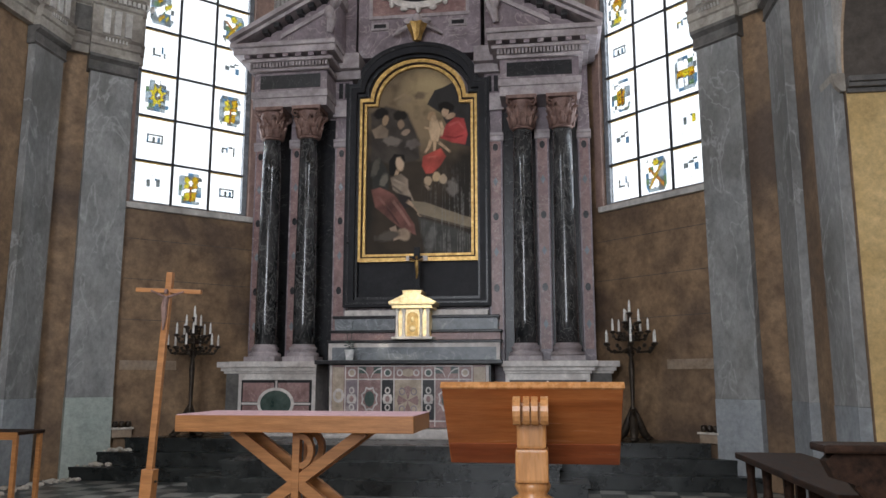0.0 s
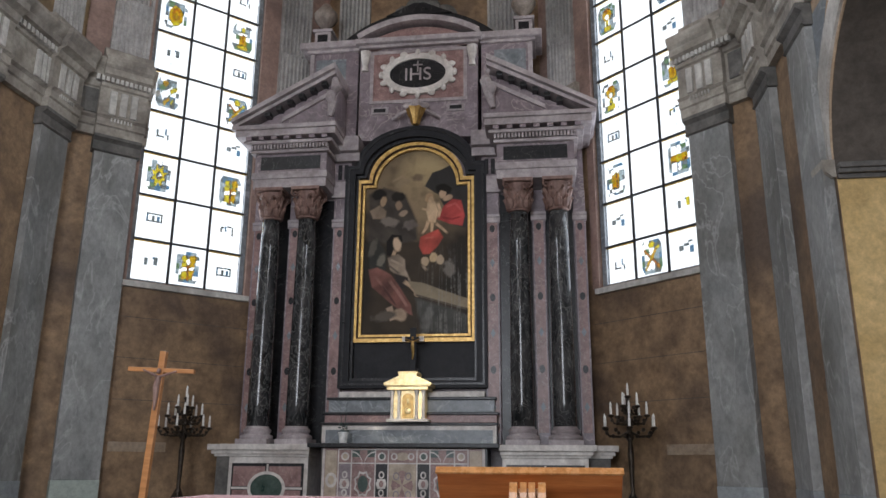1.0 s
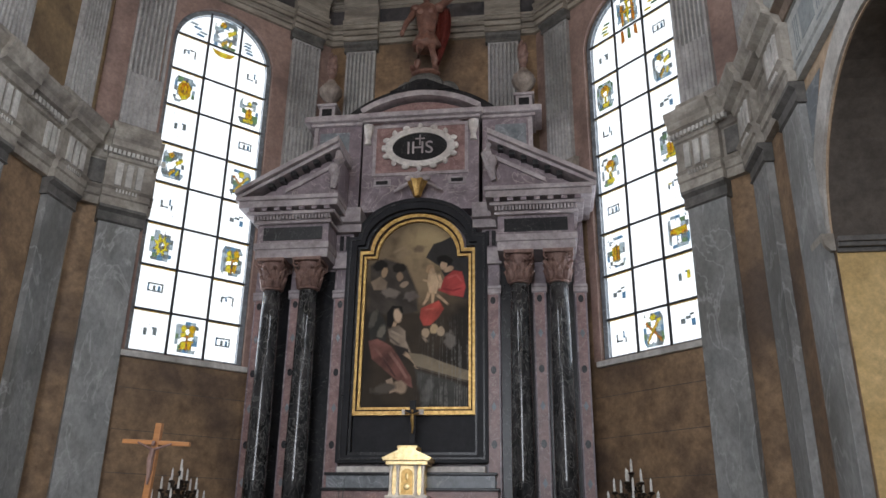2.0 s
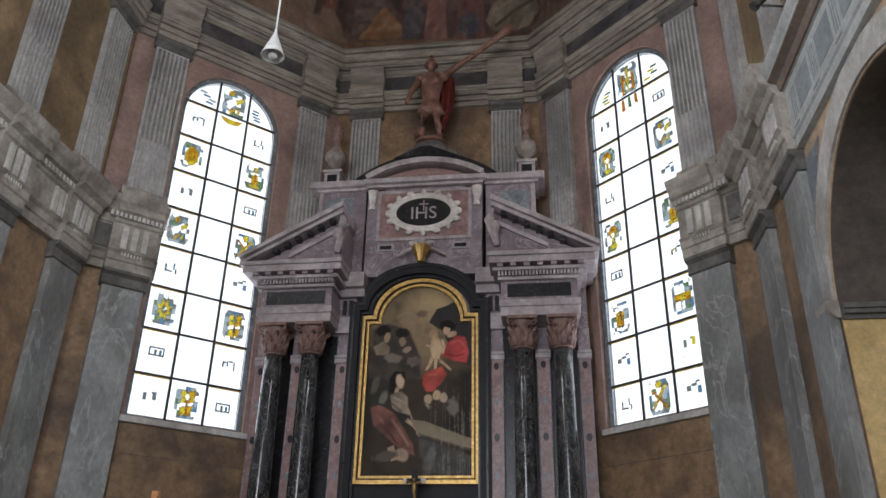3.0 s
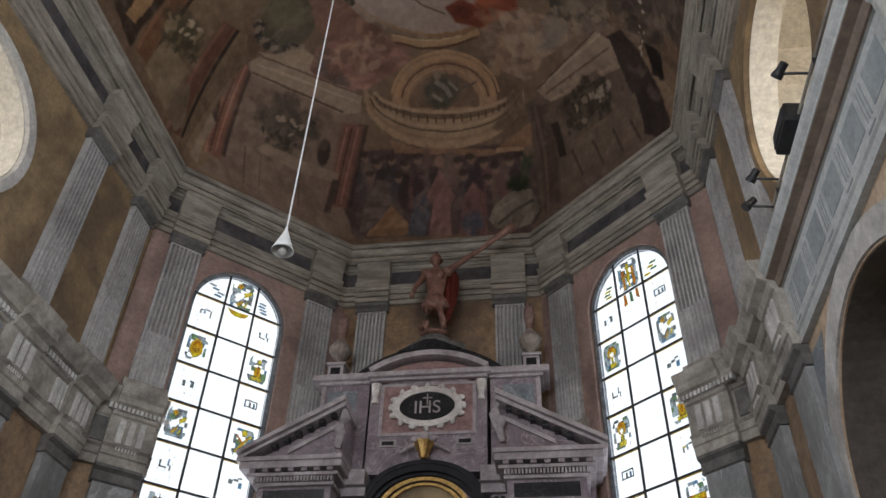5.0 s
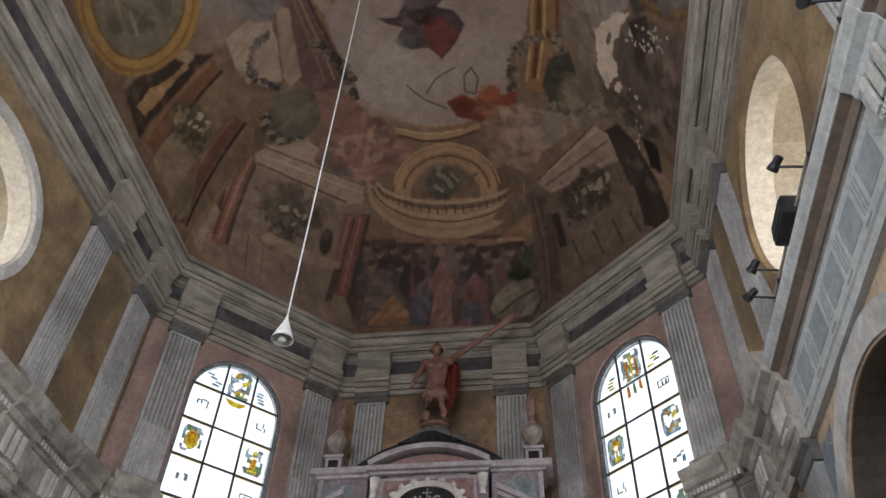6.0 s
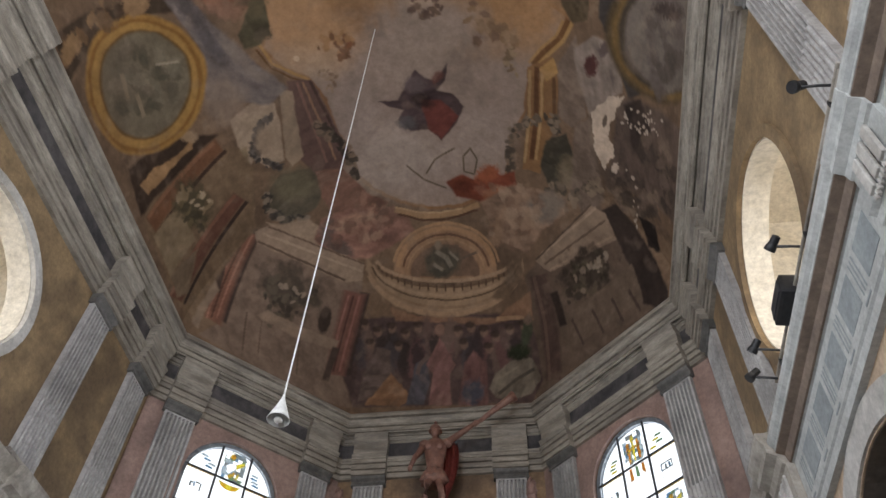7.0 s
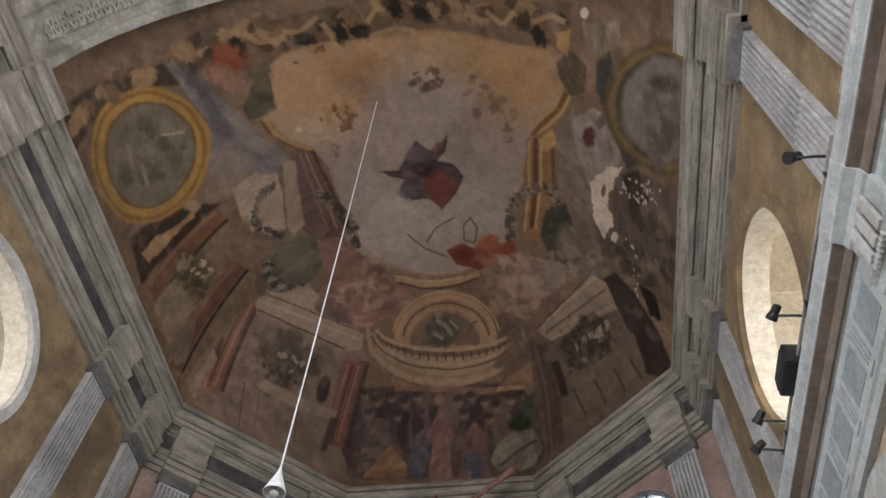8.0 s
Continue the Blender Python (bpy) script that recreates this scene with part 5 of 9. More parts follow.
    P.trail([(-4.59, 9.66), (-5.88, 10.43), (-7.45, 11.39)], 0.071, 0.071, (0.085, 0.065, 0.055), 1)
    P.shape([(-7.48, 8.73), (-6.31, 8.58), (-6.30, 9.83), (-7.47, 10.24)], (0.3, 0.25, 0.175), 0.056, 0.20, 1.00, 0.037)
    P.shape([(-7.47, 10.24), (-6.31, 10.13), (-7.16, 11.17), (-7.59, 11.03)], (0.25, 0.205, 0.15), 0.060, 0.20, 1.00, 0.040)
    P.oval(-5.99, 8.85, 0.726, 0.455, (0.14, 0.125, 0.085), 77, 0.5, 0.5, 1)
    P.sprigs([(-6.20, 8.38), (-5.80, 8.51), (-5.83, 8.83), (-5.62, 9.25), (-5.92, 9.33)], 16, 0.101, 0.151, ((0.46, 0.4, 0.3), (0.3, 0.25, 0.17),), 17, 0.9)
    P.sprigs([(-6.23, 8.63), (-5.93, 9.61)], 16, 0.122, 0.208, ((0.11, 0.1, 0.07), (0.2, 0.175, 0.11),), 18, 0.9)
    P.shape([(-7.20, 7.63), (-6.63, 7.55), (-6.11, 7.63), (-5.65, 7.59), (-5.26, 7.44), (-5.45, 7.70), (-6.09, 7.78), (-6.52, 7.88), (-7.06, 7.91)], (0.36, 0.255, 0.15), 0.043, 0.50, 1.00, 0.029)
    P.oval(-5.42, 7.43, 0.213, 0.124, (0.37, 0.29, 0.2), -152, 0.5, 0.3, 1)
    # gilt medallion and the drapery about it
    P.shape([(-7.69, 4.32), (-6.62, 4.30), (-5.51, 4.47), (-4.80, 4.43), (-4.61, 5.01), (-5.77, 4.72), (-6.94, 4.83), (-7.98, 5.16)], (0.1, 0.08, 0.06), 0.073, 0.30, 1.00, 0.024)
    P.shape([(-4.94, 4.44), (-4.46, 4.59), (-4.06, 5.37), (-3.44, 6.41), (-2.80, 7.31), (-3.35, 7.55), (-4.08, 7.13), (-4.70, 6.88), (-4.46, 5.80)], (0.235, 0.215, 0.205), 0.076, 0.50, 1.00, 0.025)
    P.oval(-4.20, 5.77, 0.494, 0.151, (0.15, 0.145, 0.15), 71, 0.7, 0.4, 0.8)
    P.oval(-4.37, 5.09, 0.474, 0.172, (0.13, 0.12, 0.12), 65, 0.7, 0.4, 0.8)
    P.oval(-3.67, 6.27, 0.595, 0.151, (0.31, 0.275, 0.245), 66, 0.8, 0.4, 0.7)
    P.oval(-4.34, 7.03, 0.562, 0.502, (0.29, 0.245, 0.205), -143, 0.8, 0.4, 0.8)
    P.oval(-6.04, 5.99, 1.589, 1.351, (0.375, 0.25, 0.1), -172, 0.05, 0.03, 1)
    P.oval(-6.05, 6.00, 1.486, 1.263, (0.27, 0.17, 0.065), -172, 0.05, 0.03, 1)
    P.oval(-6.05, 6.00, 1.398, 1.195, (0.4, 0.275, 0.115), -173, 0.05, 0.03, 1)
    P.oval(-6.01, 5.99, 1.206, 1.046, (0.2, 0.135, 0.06), -177, 0.05, 0.03, 1)
    P.oval(-6.01, 5.99, 1.148, 0.999, (0.225, 0.205, 0.155), -179, 0.06, 0.04, 1)
    P.sprigs([(-6.53, 5.57), (-6.02, 5.55), (-5.37, 5.82), (-5.42, 6.30), (-6.38, 6.25), (-6.77, 6.31)], 40, 0.169, 0.260, ((0.16, 0.15, 0.115), (0.29, 0.265, 0.205), (0.21, 0.2, 0.155), (0.13, 0.125, 0.095),), 19, 0.7)
    P.trail([(-5.56, 5.74), (-5.03, 5.90)], 0.032, 0.032, (0.38, 0.35, 0.28), 1)
    P.trail([(-6.27, 6.05), (-6.32, 6.53)], 0.068, 0.068, (0.31, 0.27, 0.2), 1)
    P.trail([(-6.43, 5.56), (-6.53, 6.05)], 0.066, 0.066, (0.29, 0.25, 0.18), 1)
    P.sprigs([(-7.64, 4.76), (-6.82, 4.49), (-5.99, 4.42), (-5.20, 4.58)], 30, 0.155, 0.143, ((0.33, 0.24, 0.15), (0.22, 0.155, 0.095), (0.12, 0.09, 0.065), (0.36, 0.265, 0.165),), 20, 0.85)
    P.oval(-5.45, 4.49, 0.289, 0.095, (0.36, 0.26, 0.165), -169, 0.5, 0.3, 1)
    P.oval(-7.47, 4.67, 0.353, 0.150, (0.33, 0.24, 0.145), 159, 0.5, 0.3, 1)
    # crowded rim toward the nave: clouds, drapery, limbs
    P.shape([(-4.78, 4.38), (-3.23, 4.36), (-1.50, 4.22), (0.15, 4.30), (2.55, 4.43), (3.96, 4.48), (3.93, 5.14), (3.24, 5.38), (2.46, 5.33), (1.73, 5.14), (0.89, 4.98), (0.04, 4.95), (-0.70, 5.02), (-1.65, 4.91), (-2.41, 4.99), (-3.29, 5.43), (-4.18, 4.91)], (0.2, 0.15, 0.105), 0.072, 0.50, 1.00, 0.024)
    P.sprigs([(-4.42, 4.49), (-3.26, 4.47), (-2.05, 4.53), (-0.85, 4.57), (0.36, 4.50), (1.67, 4.62), (2.90, 4.76), (3.96, 4.59)], 80, 0.200, 0.235, ((0.33, 0.24, 0.15), (0.1, 0.08, 0.06), (0.24, 0.17, 0.11), (0.075, 0.06, 0.045), (0.38, 0.28, 0.175), (0.16, 0.13, 0.085),), 21, 0.85)
    P.trail([(-3.11, 4.39), (-2.87, 4.63), (-2.57, 4.67)], 0.071, 0.071, (0.38, 0.28, 0.175), 0.9)
    P.trail([(-2.29, 4.53), (-1.96, 4.66), (-1.53, 4.39)], 0.071, 0.071, (0.38, 0.28, 0.175), 0.9)
    P.trail([(-1.44, 4.53), (-1.28, 4.92), (-0.99, 4.67)], 0.072, 0.072, (0.38, 0.28, 0.175), 0.9)
    P.trail([(-0.51, 4.68), (-0.29, 4.42), (-0.12, 4.50)], 0.070, 0.070, (0.38, 0.28, 0.175), 0.9)
    P.trail([(-0.51, 4.99), (0.05, 4.88), (0.46, 4.98)], 0.072, 0.072, (0.38, 0.28, 0.175), 0.9)
    P.trail([(3.02, 4.87), (3.48, 4.71), (3.81, 4.82)], 0.073, 0.073, (0.38, 0.28, 0.175), 0.9)
    P.trail([(2.03, 4.66), (2.37, 4.95), (2.65, 4.66)], 0.073, 0.073, (0.38, 0.28, 0.175), 0.9)
    P.oval(-1.87, 4.80, 0.238, 0.142, (0.055, 0.048, 0.04), -169, 0.5, 0.5, 1)
    P.oval(-1.09, 4.83, 0.236, 0.144, (0.055, 0.048, 0.04), -103, 0.5, 0.5, 1)
    P.oval(-0.72, 4.83, 0.237, 0.144, (0.055, 0.048, 0.04), -167, 0.5, 0.5, 1)
    P.oval(0.64, 4.61, 0.232, 0.144, (0.055, 0.048, 0.04), -151, 0.5, 0.5, 1)
    P.oval(0.12, 4.47, 0.230, 0.143, (0.055, 0.048, 0.04), -100, 0.5, 0.5, 1)
    P.oval(3.19, 5.15, 0.228, 0.160, (0.055, 0.048, 0.04), -131, 0.5, 0.5, 1)
    P.oval(-3.31, 4.63, 0.229, 0.144, (0.055, 0.048, 0.04), -107, 0.5, 0.5, 1)
    P.oval(-3.59, 4.79, 0.363, 0.278, (0.3, 0.12, 0.07), -150, 0.5, 0.5, 1)
    P.oval(-3.86, 4.95, 0.199, 0.161, (0.34, 0.17, 0.11), -165, 0.5, 0.4, 1)
    P.oval(-3.73, 5.17, 0.495, 0.212, (0.36, 0.24, 0.18), -145, 0.7, 0.4, 0.8)
    P.shape([(-3.55, 5.86), (-3.23, 5.45), (-2.95, 5.15), (-2.78, 5.45), (-2.83, 5.88), (-3.11, 6.19), (-3.51, 6.19)], (0.14, 0.13, 0.09), 0.050, 0.50, 1.00, 0.025)
    P.oval(-2.94, 5.34, 0.313, 0.173, (0.185, 0.165, 0.11), 116, 0.5, 0.4, 1)
    P.oval(-3.04, 5.95, 0.228, 0.149, (0.11, 0.1, 0.07), -163, 0.5, 0.4, 1)
    P.shape([(3.56, 5.64), (3.92, 5.37), (4.32, 5.66), (4.23, 6.21), (3.87, 6.33), (3.61, 6.00)], (0.15, 0.125, 0.085), 0.052, 0.50, 1.00, 0.026)
    P.shape([(3.59, 5.06), (3.94, 4.92), (3.84, 5.50), (3.58, 5.35)], (0.42, 0.28, 0.14), 0.038, 0.20, 1.00, 0.025)
    P.shape([(4.22, 4.78), (5.16, 4.66), (5.23, 5.07), (4.62, 5.39), (4.27, 5.22)], (0.3, 0.26, 0.2), 0.064, 0.60, 1.00, 0.026)
    P.oval(4.28, 4.60, 0.111, 0.093, (0.62, 0.58, 0.52), 116, 0.2, 0.15, 1)
    P.oval(-2.45, 6.72, 0.066, 0.064, (0.6, 0.5, 0.38), 75, 0.3, 0.2, 1)
    # grey drapery, fallen plaster and the grey medallion on the other flank
    P.shape([(3.87, 6.89), (4.37, 6.49), (4.74, 6.53), (5.18, 7.10), (5.18, 7.54), (4.80, 7.78), (4.23, 8.34), (3.93, 7.46)], (0.345, 0.305, 0.27), 0.058, 0.50, 1.00, 0.029)
    P.oval(4.31, 7.16, 0.240, 0.161, (0.13, 0.07, 0.065), 105, 0.4, 0.3, 1)
    P.oval(4.66, 6.73, 0.201, 0.106, (0.2, 0.17, 0.16), 122, 0.5, 0.4, 1)
    P.shape([(4.55, 5.51), (4.92, 5.23), (5.22, 6.42), (5.73, 7.36), (5.38, 7.60), (4.86, 6.75), (4.53, 6.10)], (0.1, 0.095, 0.09), 0.071, 0.30, 1.00, 0.028)
    P.oval(6.41, 6.03, 1.798, 1.222, (0.15, 0.12, 0.075), 155, 0.08, 0.05, 1)
    P.oval(6.41, 6.03, 1.635, 1.139, (0.24, 0.18, 0.09), 155, 0.08, 0.05, 1)
    P.oval(6.45, 6.02, 1.482, 1.013, (0.12, 0.105, 0.085), 156, 0.08, 0.05, 1)
    P.oval(6.49, 6.02, 1.370, 0.949, (0.245, 0.225, 0.2), 155, 0.12, 0.08, 1)
    P.sprigs([(5.72, 5.95), (6.62, 5.48), (6.87, 6.15), (6.09, 6.76), (6.70, 6.89)], 26, 0.267, 0.267, ((0.15, 0.135, 0.12), (0.3, 0.275, 0.24), (0.2, 0.18, 0.165),), 22, 0.7)
    P.oval(6.52, 5.51, 0.454, 0.150, (0.13, 0.11, 0.1), 170, 0.6, 0.5, 1)
    P.shape([(5.04, 7.84), (5.38, 7.54), (7.21, 7.50), (7.25, 10.08), (5.75, 9.86), (4.75, 9.93)], (0.17, 0.14, 0.12), 0.114, 0.50, 1.00, 0.038)
    P.shape([(5.21, 7.79), (5.73, 7.48), (6.12, 8.10), (5.56, 8.75)], (0.085, 0.07, 0.062), 0.081, 0.40, 1.00, 0.032)
    P.sprigs([(4.84, 9.90), (5.56, 10.13), (6.39, 10.25), (6.92, 8.82), (6.14, 8.62)], 40, 0.263, 0.394, ((0.1, 0.085, 0.072), (0.24, 0.2, 0.165), (0.155, 0.13, 0.11), (0.29, 0.24, 0.19),), 23, 0.75)
    P.shape([(4.29, 8.26), (4.55, 7.92), (4.88, 7.71), (5.28, 7.61), (5.04, 7.89), (4.97, 8.19), (4.80, 8.38), (4.76, 8.68), (4.99, 9.13), (4.85, 9.25), (4.67, 9.68), (4.48, 9.32), (4.36, 9.00), (4.31, 8.60)], (0.62, 0.55, 0.46), 0.019, 0.10, 1.00, 0.078)
    P.oval(4.97, 9.51, 0.178, 0.089, (0.6, 0.53, 0.45), 116, 0.2, 0.6, 1)
    P.oval(4.67, 8.33, 0.179, 0.060, (0.2, 0.17, 0.14), 105, 0.3, 0.4, 1)
    P.sprigs([(5.29, 8.02), (5.93, 7.98), (6.31, 7.77)], 34, 0.043, 0.232, ((0.55, 0.5, 0.43),), 24, 1)
    P.sprigs([(5.20, 9.42), (5.56, 9.69), (5.76, 10.95)], 12, 0.050, 0.115, ((0.5, 0.45, 0.38),), 25, 1)
    # dark columns, ledge and flowers on the other slanting face
    P.shape([(4.62, 10.85), (5.01, 10.61), (6.01, 11.25), (7.43, 12.19), (7.74, 12.61), (6.60, 12.72), (5.46, 11.72)], (0.07, 0.057, 0.05), 0.066, 0.20, 1.00, 0.033)
    P.shape([(5.76, 10.67), (6.40, 10.63), (6.67, 11.43), (6.25, 11.40)], (0.05, 0.042, 0.038), 0.066, 0.20, 1.00, 0.044)
    P.shape([(2.77, 12.44), (4.32, 10.77), (4.73, 10.90), (5.16, 11.44), (4.75, 11.73), (3.24, 12.67)], (0.335, 0.275, 0.215), 0.031, 0.15, 1.00, 0.031)
    P.trail([(2.96, 12.22), (4.44, 10.81)], 0.045, 0.045, (0.43, 0.355, 0.28), 1)
    P.trail([(3.05, 12.48), (4.75, 11.06)], 0.038, 0.038, (0.2, 0.16, 0.125), 1)
    P.trail([(3.23, 12.60), (5.05, 11.39)], 0.039, 0.039, (0.41, 0.335, 0.26), 1)
    P.trail([(2.80, 12.39), (4.29, 10.75)], 0.030, 0.030, (0.15, 0.12, 0.095), 1)
    P.oval(4.39, 12.46, 0.865, 0.533, (0.085, 0.072, 0.058), 151, 0.5, 0.6, 1)
    P.sprigs([(3.88, 12.79), (4.18, 12.28), (4.86, 11.99), (4.79, 12.59), (4.28, 13.01), (3.75, 13.27)], 50, 0.101, 0.218, ((0.08, 0.07, 0.055), (0.15, 0.13, 0.1), (0.12, 0.11, 0.08),), 26, 0.9)
    P.sprigs([(4.06, 12.75), (4.37, 12.39), (4.72, 12.24), (4.86, 11.99), (4.28, 13.01)], 18, 0.074, 0.131, ((0.37, 0.33, 0.27), (0.29, 0.25, 0.2),), 27, 0.9)
    P.shape([(3.64, 13.93), (4.85, 12.88), (5.81, 11.92), (6.57, 12.66), (4.20, 14.71)], (0.2, 0.165, 0.13), 0.053, 0.25, 1.00, 0.035)
    P.trail([(4.12, 13.82), (4.74, 14.40)], 0.058, 0.058, (0.115, 0.09, 0.075), 1)
    P.trail([(4.76, 13.37), (5.40, 13.89)], 0.057, 0.057, (0.115, 0.09, 0.075), 1)
    P.trail([(5.38, 12.92), (6.05, 13.38)], 0.057, 0.057, (0.115, 0.09, 0.075), 1)
    P.trail([(5.90, 12.55), (6.59, 12.95)], 0.057, 0.057, (0.115, 0.09, 0.075), 1)
    P.trail([(2.85, 12.82), (3.37, 14.15), (3.87, 15.76)], 0.359, 0.395, (0.135, 0.1, 0.085), 1)
    P.trail([(2.74, 12.87), (3.23, 14.18), (3.67, 15.81)], 0.072, 0.072, (0.2, 0.15, 0.125), 1)
    P.trail([(3.40, 13.19), (3.86, 14.05)], 0.162, 0.162, (0.055, 0.045, 0.04), 1)
    # robed crowd at the foot, plain blots of cloth with paler heads
    P.oval(0.16, 15.15, 0.543, 0.202, (0.085, 0.07, 0.07), 108, 0.5, 0.35, 0.85)
    P.oval(1.90, 14.81, 0.395, 0.180, (0.19, 0.145, 0.13), 81, 0.5, 0.35, 0.85)
    P.oval(-2.48, 14.79, 0.485, 0.243, (0.125, 0.115, 0.12), 110, 0.5, 0.35, 0.85)
    P.oval(0.37, 14.63, 0.456, 0.230, (0.22, 0.175, 0.15), 86, 0.5, 0.35, 0.85)
    P.oval(-1.21, 15.06, 0.436, 0.222, (0.075, 0.065, 0.06), 98, 0.5, 0.35, 0.85)
    P.oval(1.32, 14.91, 0.486, 0.191, (0.2, 0.13, 0.125), 107, 0.5, 0.35, 0.85)
    P.oval(2.34, 15.26, 0.670, 0.276, (0.085, 0.07, 0.07), 75, 0.5, 0.35, 0.85)
    P.oval(-2.19, 14.96, 0.497, 0.241, (0.19, 0.145, 0.13), 87, 0.5, 0.35, 0.85)
    P.oval(-0.57, 14.92, 0.473, 0.196, (0.125, 0.115, 0.12), 92, 0.5, 0.35, 0.85)
    P.oval(1.74, 15.16, 0.474, 0.195, (0.22, 0.175, 0.15), 82, 0.5, 0.35, 0.85)
    P.oval(-1.56, 14.64, 0.407, 0.227, (0.075, 0.065, 0.06), 98, 0.5, 0.35, 0.85)
    P.oval(-0.81, 15.09, 0.607, 0.265, (0.2, 0.13, 0.125), 103, 0.5, 0.35, 0.85)
    P.oval(-0.74, 15.07, 0.567, 0.207, (0.085, 0.07, 0.07), 86, 0.5, 0.35, 0.85)
    P.oval(-0.35, 14.61, 0.682, 0.187, (0.19, 0.145, 0.13), 81, 0.5, 0.35, 0.85)
    P.oval(0.88, 15.15, 0.530, 0.262, (0.125, 0.115, 0.12), 91, 0.5, 0.35, 0.85)
    P.oval(-2.24, 14.50, 0.420, 0.186, (0.22, 0.175, 0.15), 82, 0.5, 0.35, 0.85)
    P.oval(-1.98, 14.90, 0.700, 0.182, (0.075, 0.065, 0.06), 106, 0.5, 0.35, 0.85)
    P.oval(0.11, 15.15, 0.675, 0.198, (0.2, 0.13, 0.125), 106, 0.5, 0.35, 0.85)
    P.oval(1.06, 15.03, 0.609, 0.277, (0.085, 0.07, 0.07), 94, 0.5, 0.35, 0.85)
    P.oval(2.02, 15.21, 0.584, 0.199, (0.19, 0.145, 0.13), 70, 0.5, 0.35, 0.85)
    P.oval(-1.68, 15.05, 0.716, 0.265, (0.125, 0.115, 0.12), 113, 0.5, 0.35, 0.85)
    P.oval(0.14, 14.66, 0.662, 0.223, (0.22, 0.175, 0.15), 104, 0.5, 0.35, 0.85)
    P.oval(-0.17, 14.93, 0.444, 0.185, (0.075, 0.065, 0.06), 73, 0.5, 0.35, 0.85)
    P.oval(1.91, 15.21, 0.547, 0.167, (0.2, 0.13, 0.125), 65, 0.5, 0.35, 0.85)
    P.oval(-2.27, 14.04, 0.150, 0.115, (0.27, 0.205, 0.165), 91, 0.5, 0.2, 0.85)
    P.oval(-2.29, 13.93, 0.135, 0.097, (0.08, 0.065, 0.055), -153, 0.6, 0.2, 0.8)
    P.oval(-1.92, 14.26, 0.142, 0.118, (0.27, 0.205, 0.165), 109, 0.5, 0.2, 0.85)
    P.oval(-1.94, 14.16, 0.136, 0.093, (0.08, 0.065, 0.055), 180, 0.6, 0.2, 0.8)
    P.oval(-1.48, 14.19, 0.141, 0.118, (0.27, 0.205, 0.165), 105, 0.5, 0.2, 0.85)
    P.oval(-1.50, 14.10, 0.135, 0.093, (0.08, 0.065, 0.055), -179, 0.6, 0.2, 0.8)
    P.oval(-1.08, 14.37, 0.141, 0.119, (0.27, 0.205, 0.165), 101, 0.5, 0.2, 0.85)
    P.oval(-1.10, 14.28, 0.136, 0.093, (0.08, 0.065, 0.055), -178, 0.6, 0.2, 0.8)
    P.oval(-0.69, 14.23, 0.139, 0.118, (0.27, 0.205, 0.165), 97, 0.5, 0.2, 0.85)
    P.oval(-0.71, 14.13, 0.134, 0.092, (0.08, 0.065, 0.055), -177, 0.6, 0.2, 0.8)
    P.oval(0.52, 14.42, 0.139, 0.118, (0.27, 0.205, 0.165), 83, 0.5, 0.2, 0.85)
    P.oval(0.49, 14.32, 0.135, 0.092, (0.08, 0.065, 0.055), -174, 0.6, 0.2, 0.8)
    P.oval(0.91, 14.32, 0.139, 0.117, (0.27, 0.205, 0.165), 80, 0.5, 0.2, 0.85)
    P.oval(0.88, 14.23, 0.134, 0.091, (0.08, 0.065, 0.055), -173, 0.6, 0.2, 0.8)
    P.oval(1.30, 14.47, 0.140, 0.117, (0.27, 0.205, 0.165), 75, 0.5, 0.2, 0.85)
    P.oval(1.27, 14.37, 0.135, 0.091, (0.08, 0.065, 0.055), -172, 0.6, 0.2, 0.8)
    P.oval(1.68, 14.65, 0.142, 0.117, (0.27, 0.205, 0.165), 71, 0.5, 0.2, 0.85)
    P.oval(1.64, 14.55, 0.137, 0.092, (0.08, 0.065, 0.055), -171, 0.6, 0.2, 0.8)
    P.oval(2.09, 14.46, 0.142, 0.115, (0.27, 0.205, 0.165), 69, 0.5, 0.2, 0.85)
    P.oval(2.05, 14.37, 0.135, 0.091, (0.08, 0.065, 0.055), -170, 0.6, 0.2, 0.8)
    P.oval(2.52, 14.33, 0.154, 0.128, (0.27, 0.205, 0.165), 108, 0.5, 0.2, 0.85)
    P.oval(2.47, 14.24, 0.152, 0.098, (0.08, 0.065, 0.055), 163, 0.6, 0.2, 0.8)
    P.oval(-2.20, 14.60, 0.145, 0.120, (0.27, 0.205, 0.165), 111, 0.5, 0.2, 0.85)
    P.oval(-2.22, 14.50, 0.139, 0.094, (0.08, 0.065, 0.055), 179, 0.6, 0.2, 0.8)
    P.oval(-1.34, 14.70, 0.143, 0.121, (0.27, 0.205, 0.165), 103, 0.5, 0.2, 0.85)
    P.oval(-1.36, 14.61, 0.139, 0.094, (0.08, 0.065, 0.055), -179, 0.6, 0.2, 0.8)
    P.oval(0.69, 14.79, 0.142, 0.120, (0.27, 0.205, 0.165), 79, 0.5, 0.2, 0.85)
    P.oval(0.66, 14.69, 0.138, 0.093, (0.08, 0.065, 0.055), -173, 0.6, 0.2, 0.8)
    P.oval(1.49, 14.95, 0.144, 0.119, (0.27, 0.205, 0.165), 70, 0.5, 0.2, 0.85)
    P.oval(1.45, 14.85, 0.139, 0.093, (0.08, 0.065, 0.055), -171, 0.6, 0.2, 0.8)
    P.shape([(-2.73, 16.40), (-2.23, 15.65), (-1.69, 15.44), (-1.05, 16.27), (-1.51, 16.52)], (0.29, 0.195, 0.125), 0.054, 0.45, 1.00, 0.036)
